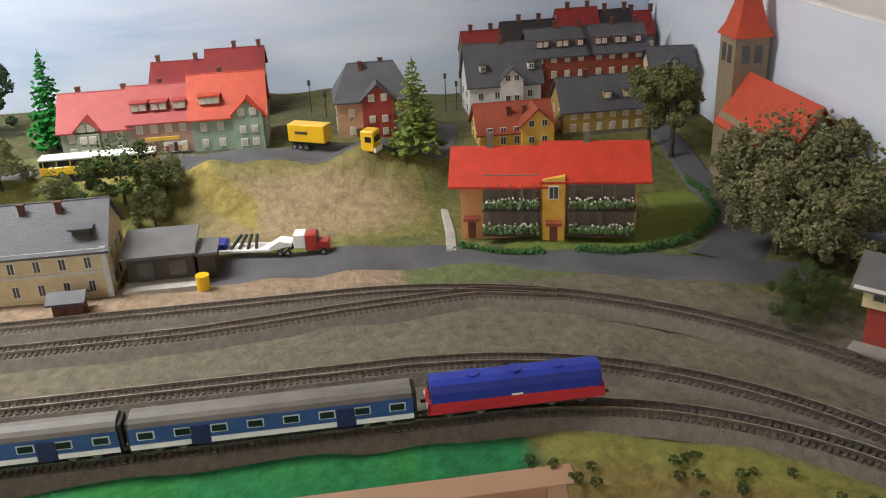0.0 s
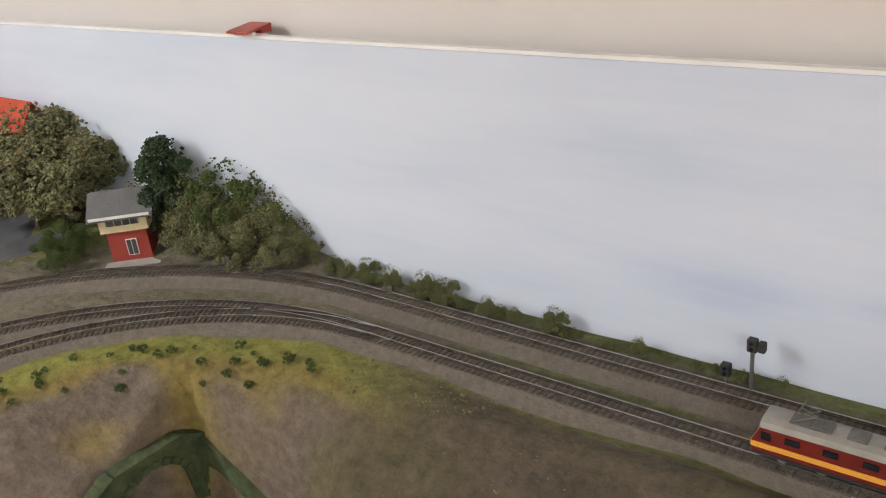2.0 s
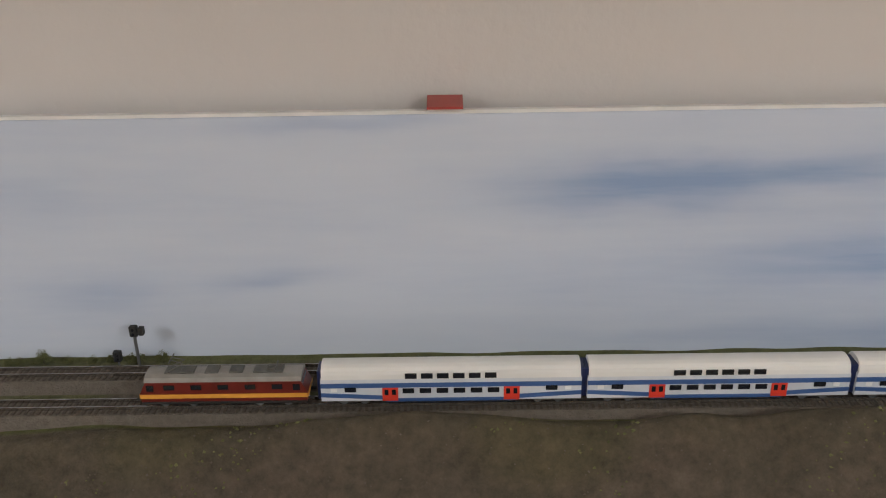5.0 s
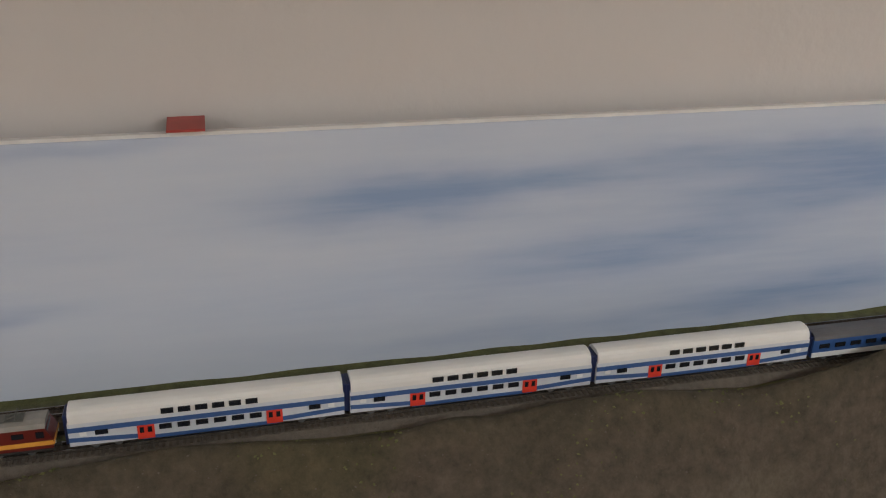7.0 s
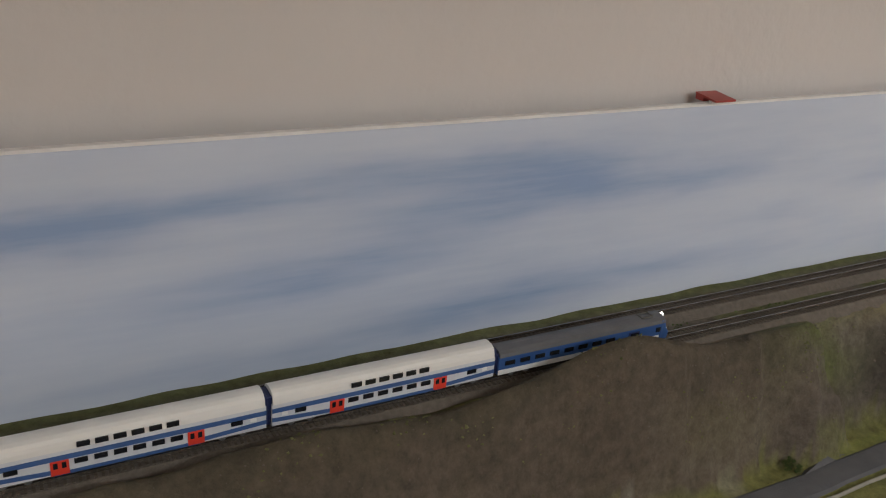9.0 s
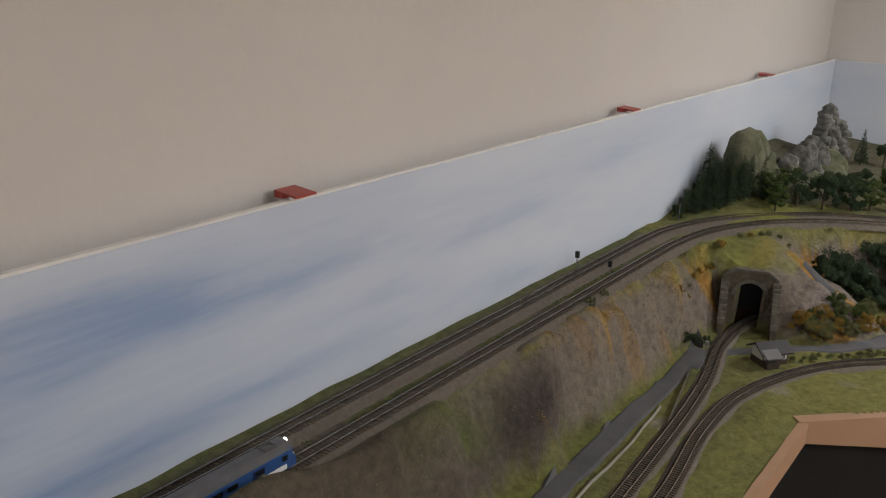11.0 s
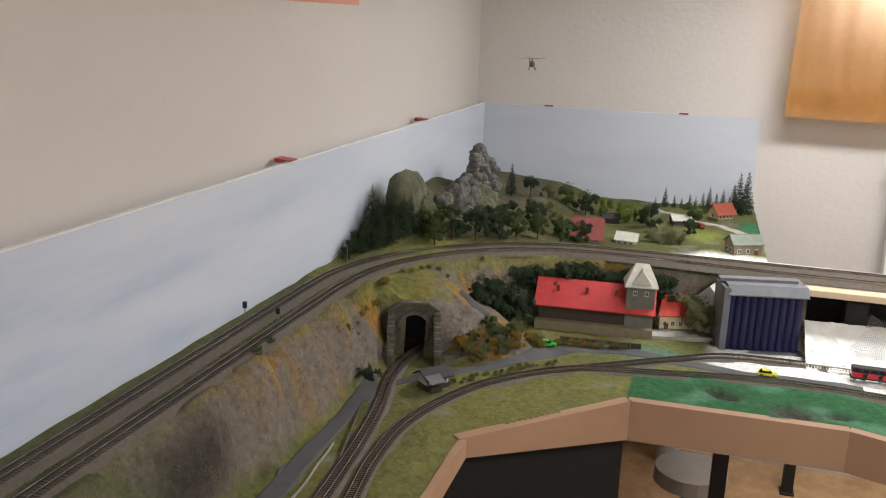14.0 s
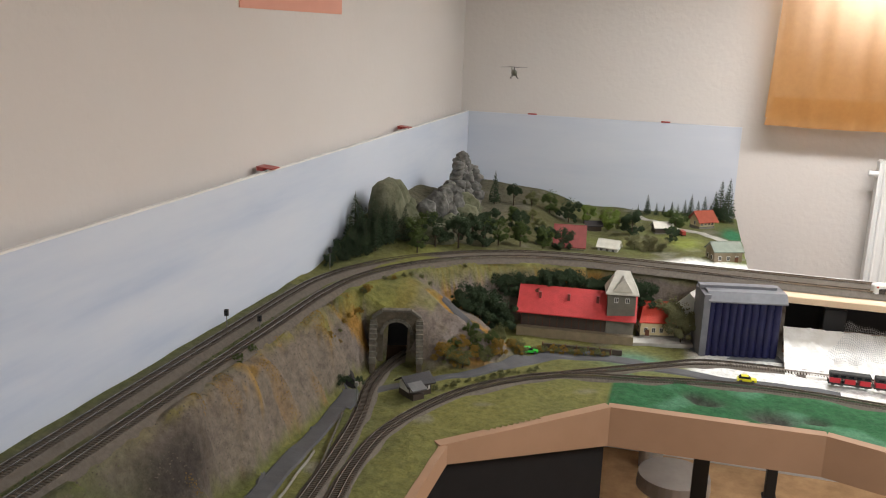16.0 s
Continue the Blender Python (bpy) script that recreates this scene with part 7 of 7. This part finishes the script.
# red and black shunting locomotives at the unfinished end
for k, yy in enumerate((-1.475, -1.585)):
    t = thing("shunting_locomotive", 2.745, yy, LOW + 0.008, -91, "black shunting locomotive with red sides in the siding", "locomotive", "shunting locomotives")
    part("frame", B(-0.052, 0.052, -0.014, 0.014, 0.006, 0.010), "under", t)
    for a in (-0.036, 0.0, 0.036):
        part("red_panel", B(a - 0.013, a + 0.013, -0.0145, 0.0145, 0.010, 0.023, bevel=0.0008), "dieselred", t)
    part("hood", B(-0.05, 0.05, -0.013, 0.013, 0.0225, 0.036, bevel=0.002), "under", t)
    for a in range(5):
        part("window", B(-0.042 + a * 0.019, -0.030 + a * 0.019, -0.0136, 0.0136, 0.026, 0.032), "glass", t)
    for e in (-1, 1):
        wheelset_bogie(t, e * 0.03, 0.032, "under")

# unfinished corner: wire mesh over plaster, plank shelf with black posts
M["plaster"] = mat("white_plaster", (0.84, 0.83, 0.80), (0.74, 0.72, 0.67), 0.9, 25, 0.6, 90)
M["wire"] = mat("wire_mesh", (0.5, 0.5, 0.5), (0.35, 0.35, 0.35), 0.4, 80, metal=0.6)
pb = thing("plaster_bank", 2.87, -1.48, LOW, 0, "rough white plaster bank not yet painted", "plaster bank")
v, f = [], []
for i in range(15):
    for j in range(27):
        x, y = -0.09 + i * 0.0135, -0.15 + j * 0.0118
        zz = 0.085 * (i / 14) ** 1.3 + 0.008 * noise.noise(Vector((x * 40, y * 40, 3.1))) - (0.02 if i in (0,) else 0)
        v.append((x, y, zz))
for i in range(14):
    for j in range(26):
        a = i * 27 + j
        f.append((a, a + 27, a + 28, a + 1))
part("plaster", (v, f), "plaster", pb)
bm = bmesh.new()
def sheet(i, j):
    # a crumpled piece of netting, i along the bank and j up it
    y, u = -0.14 + 0.0058 * i, j / 17
    return (-0.02 + 0.115 * u + 0.004 * math.sin(i * 0.35), y + 0.010 * math.sin(u * 4 + i * 0.1), 0.042 + 0.07 * u + 0.008 * math.sin(i * 0.22 + 2.5 * u) + 0.004 * math.sin(i * 0.6))


for i in range(34):
    for j in range(17):
        if j < 17 - max(0, i - 22) * 1.4:
            tube(bm, sheet(i, j), sheet(i, j + 1), 0.00045, n=3)
            tube(bm, sheet(i, j), sheet(i + 1, j), 0.00045, n=3)
part("mesh", bm, "wire", pb, "grey wire mesh")
for z_, x0, x1, nm in ((-0.365, 2.95, 3.075, "front"), (-0.362, 3.08, 3.21, "back")):
    sp_ = thing("shelf_plank", (x0 + x1) / 2, -1.75, z_, 0, "pale pine plank carrying the upper track", "plank", "shelf planks")
    part("board", B(-(x1 - x0) / 2, (x1 - x0) / 2, -0.44, 0.44, 0.018, 0.038, bevel=0.002), "plaster" if nm == "back" else "plyedge", sp_)
for y in (-1.46, -1.95):
    po = thing("shelf_post", 3.02, y, -0.585, 0, "square black wooden post under the shelf", "post", "shelf posts")
    part("post", B(-0.03, 0.03, -0.03, 0.03, 0.0, 0.222, bevel=0.002), "black", po)
# black board added in place of the shaded void under the shelf
bk = thing("shelf_shade_panel", 3.16, -1.70, -0.585, 0, "black board standing in for the shade under the shelf", "board")
part("panel", B(-0.006, 0.006, -0.4, 0.4, 0.0, 0.22), "black", bk)
cr = thing("brown_crossbeam", 3.08, -1.72, -0.585, 0, "brown wooden beam under the shelf", "beam")
part("beam", B(-0.015, 0.015, -0.24, 0.24, 0.09, 0.13), "ply", cr)
part("leg", B(-0.012, 0.012, -0.22, -0.19, 0.0, 0.09), "ply", cr)
part("leg", B(-0.012, 0.012, 0.19, 0.22, 0.0, 0.09), "ply", cr)
ck = thing("meter_box", 3.035, -1.578, -0.327, -70, "small white meter box with a dark display", "meter")
part("case", B(-0.028, 0.028, -0.014, 0.014, 0.0, 0.042, bevel=0.004), "white", ck)
part("display", B(-0.017, 0.017, -0.0155, -0.013, 0.012, 0.03), "glass", ck)
for k in (-1, 1):
    part("button", tube(bmesh.new(), (k * 0.022, -0.0155, 0.035), (k * 0.022, -0.013, 0.035), 0.003, n=10), "clampred", ck)

# ---- clamps on top of the sky boards ----
def clamp(x, y, rz, label="red spring clamp holding the sky board to the wall"):
    t = thing("board_clamp", x, y, 0.0, rz, label, "clamp", "board clamps")
    part("top", extrude(bmesh.new(), [(-0.016, 0.009), (0.028, 0.0125), (0.028, 0.0155), (-0.016, 0.012)], -0.021, 0.021, "x"), "clampred", t, "faded red top")
    part("cheek", B(-0.02, 0.02, -0.0065, -0.001, 0.0045, 0.0095), "white", t)
    part("jaw", B(-0.006, 0.010, -0.0045, -0.001, 0.0042, 0.006), "under", t)
    part("back", B(-0.02, 0.02, 0.0105, 0.028, 0.0045, 0.012), "clampred", t)


for x in (-1.055, 0.045, 1.267, 2.405, 3.515):
    clamp(x, 0.0, 0)
for y in (-0.30, -0.90):
    t = thing("board_clamp", XR - 0.008, y, 0.0, -90, "flat red clip on the sky board edge", "clamp", "board clamps")
    part("clip", B(-0.02, 0.02, -0.004, 0.012, 0.0005, 0.006, bevel=0.001), "clampred", t)

# ---- helicopter model hanging on a thread ----
M["heligreen"] = mat("helicopter_grey_green", (0.16, 0.16, 0.12), None, 0.5, 40)
he = thing("toy_helicopter", 3.41, -0.415, 0.232, 200, "small grey toy helicopter hanging from the ceiling", "toy helicopter")
bm = bmesh.new()
bmesh.ops.create_icosphere(bm, subdivisions=2, radius=1.0)
for v_ in bm.verts:
    v_.co = Vector((v_.co.x * 0.024, v_.co.y * 0.0105, v_.co.z * 0.0115))
part("fuselage", bm, "heligreen", he, smooth=True)
part("tail_boom", tube(bmesh.new(), (-0.016, 0, 0.003), (-0.06, 0, 0.008), 0.005, 0.002, 8), "heligreen", he)
part("tail_fin", B(-0.064, -0.056, -0.0007, 0.0007, 0.006, 0.02), "heligreen", he)
part("rotor_mast", tube(bmesh.new(), (0, 0, 0.01), (0, 0, 0.02), 0.0016, n=8), "under", he)
for a in (15, 105, 195, 285):
    o = part("rotor_blade", B(0.002, 0.048, -0.0018, 0.0018, 0.0185, 0.0194), "under", he)
    o.matrix_basis = pose(0, 0, 0, 0, 0, a)
for s in (-1, 1):
    part("skid", tube(bmesh.new(), (-0.014, s * 0.012, -0.018), (0.018, s * 0.012, -0.018), 0.0011, n=6), "under", he)
    for x in (-0.008, 0.01):
        part("strut", tube(bmesh.new(), (x, s * 0.006, -0.008), (x, s * 0.012, -0.018), 0.0009, n=6), "under", he)
part("thread", tube(bmesh.new(), (0, 0, 0.02), (0, 0, CEIL_Z - 0.232), 0.0002, n=4), "wire", he)

# pink paper on the north wall
pp = thing("pink_paper", 2.66, WALL_Y, 0.40, 0, "plain salmon pink sheet fixed on the wall", "poster")
M["salmon"] = mat("salmon_paper", (0.72, 0.36, 0.27), (0.68, 0.33, 0.245), 0.8, 5)
part("sheet", B(-0.32, 0.32, -0.003, 0.0, 0.0, 0.36), "salmon", pp)

# ---- curtain, radiator and things under the layout ----
def curtain_material():
    m = mat("orange_curtain", (0.54, 0.27, 0.085), (0.46, 0.215, 0.06), 0.9, 40, 0.15, 300)
    nt = m.node_tree
    b = nt.nodes["Principled BSDF"]
    tr_ = nt.nodes.new("ShaderNodeBsdfTranslucent")
    tr_.inputs["Color"].default_value = (0.62, 0.47, 0.33, 1)
    mx = nt.nodes.new("ShaderNodeMixShader")
    mx.inputs["Fac"].default_value = 0.45
    nt.links.new(b.outputs[0], mx.inputs[1])
    nt.links.new(tr_.outputs[0], mx.inputs[2])
    nt.links.new(mx.outputs[0], nt.nodes["Material Output"].inputs["Surface"])
    return m


M["curtain"] = curtain_material()
cu = thing("curtain", XR - 0.13, -1.30, 0.86, 0, "orange fabric curtain hanging in soft folds before the window", "curtain")


def drape(y0, y1, z0, z1, off, amp):
    v, f = [], []
    n, m = 120, 14
    for i in range(n + 1):
        y = y0 + (y1 - y0) * i / n
        for j in range(m + 1):
            u = j / m
            wave = amp * (math.sin(y * 42 + 0.8 * math.sin(u * 2.0)) + 0.5 * math.sin(y * 77 + 1.0 + u))
            v.append((off + wave * (0.5 + 0.5 * u), y - 0.05 * u * (1 - (y - y0) / (y1 - y0)) * 0 + 0.028 * u * (1 - i / n), z1 + (z0 - z1) * u + 0.006 * math.sin(y * 5) * u))
    for i in range(n):
        for j in range(m):
            a = i * (m + 1) + j
            f.append((a, a + m + 1, a + m + 2, a + 1))
    return v, f


part("cloth", drape(-0.03, -1.5, -0.80, -0.01, 0.0, 0.007), "curtain", cu, smooth=True)
part("hem", drape(-0.03, -1.5, -0.83, -0.715, -0.004, 0.007), "curtain", cu, "doubled hem band", smooth=True)
part("rod", tube(bmesh.new(), (0.0, 0.05, 0.0), (0.0, -1.6, 0.0), 0.008, n=10), "white", cu)
for y in (0.0, -1.5):
    part("bracket", B(0.0, 0.15, y - 0.006, y + 0.006, -0.006, 0.006), "white", cu)

ra = thing("radiator", XR - 0.055, -2.2, -0.69, 0, "white panel radiator under the window", "radiator")
part("panel", B(-0.045, -0.03, -0.42, 0.42, 0.0, 0.59, bevel=0.004), "white", ra)
for k in range(24):
    part("flute", tube(bmesh.new(), (-0.046, -0.40 + k * 0.0348, 0.03), (-0.046, -0.40 + k * 0.0348, 0.56), 0.007, n=8), "white", ra)
part("back_panel", B(0.005, 0.02, -0.42, 0.42, 0.0, 0.59), "white", ra)
part("top_grille", B(-0.045, 0.02, -0.42, 0.42, 0.588, 0.596), "white", ra)
for s in (-1, 1):
    part("side_cover", B(-0.045, 0.02, s * 0.422 - 0.003, s * 0.422 + 0.003, 0.0, 0.592), "white", ra)
part("valve", tube(bmesh.new(), (-0.03, 0.425, 0.54), (-0.03, 0.46, 0.54), 0.012, n=12), "white", ra)
part("bracket", B(0.018, 0.076, -0.3, -0.28, 0.1, 0.5), "white", ra)
part("bracket", B(0.018, 0.076, 0.28, 0.3, 0.1, 0.5), "white", ra)

for p, q in (((0.3, -0.52), (2.06, -0.52)), ((2.06, -0.52), (2.43, -0.885))):
    d = Vector((q[0] - p[0], q[1] - p[1]))
    n = Vector((d.y, -d.x)).normalized() * -0.006
    poly = [(p[0], p[1]), (q[0], q[1]), (q[0] + n.x, q[1] + n.y), (p[0] + n.x, p[1] + n.y)]
    t = thing("black_skirt", 0, 0, 0, 0, "black cloth hanging under the layout to the floor", "cloth skirt", "cloth skirts")
    part("cloth", extrude(bmesh.new(), poly, FLOOR_Z, LOW - 0.04, "z"), "cloth", t)
for x, y in ((2.88, -1.14), (4.2, -0.4), (4.2, -1.5), (0.5, -0.3), (-1.6, -0.4), (-1.6, -1.6), (-2.3, -1.6)):
    t = thing("layout_leg", x, y, FLOOR_Z, 0, "square black leg carrying the layout", "leg", "layout legs")
    part("post", B(-0.022, 0.022, -0.022, 0.022, 0.0, (-0.60 if x > -1.1 else -0.42) - FLOOR_Z), "black", t)
    part("foot", B(-0.03, 0.03, -0.03, 0.03, 0.0, 0.012, bevel=0.002), "black", t)
so = thing("round_stool", 3.62, -1.08, FLOOR_Z, 0, "grey round stool under the layout", "stool")
M["stoolgrey"] = mat("stool_grey", (0.36, 0.33, 0.3), (0.3, 0.275, 0.25), 0.5, 12)
part("seat", tube(bmesh.new(), (0, 0, 0.28), (0, 0, 0.335), 0.14, 0.135, 32), "stoolgrey", so)
part("stem", tube(bmesh.new(), (0, 0, 0.03), (0, 0, 0.28), 0.03, n=14), "steel", so)
part("base", tube(bmesh.new(), (0, 0, 0.0), (0, 0, 0.03), 0.15, 0.12, 24), "stoolgrey", so)
pi = thing("waste_pipe", 4.33, -0.98, FLOOR_Z, 0, "grey plastic pipe standing at the wall", "pipe")
part("pipe", tube(bmesh.new(), (0, 0, 0.0), (0, 0, 0.95), 0.055, n=20), "skirt", pi)
part("collar", tube(bmesh.new(), (0, 0, 0.10), (0, 0, 0.17), 0.062, n=20), "skirt", pi)
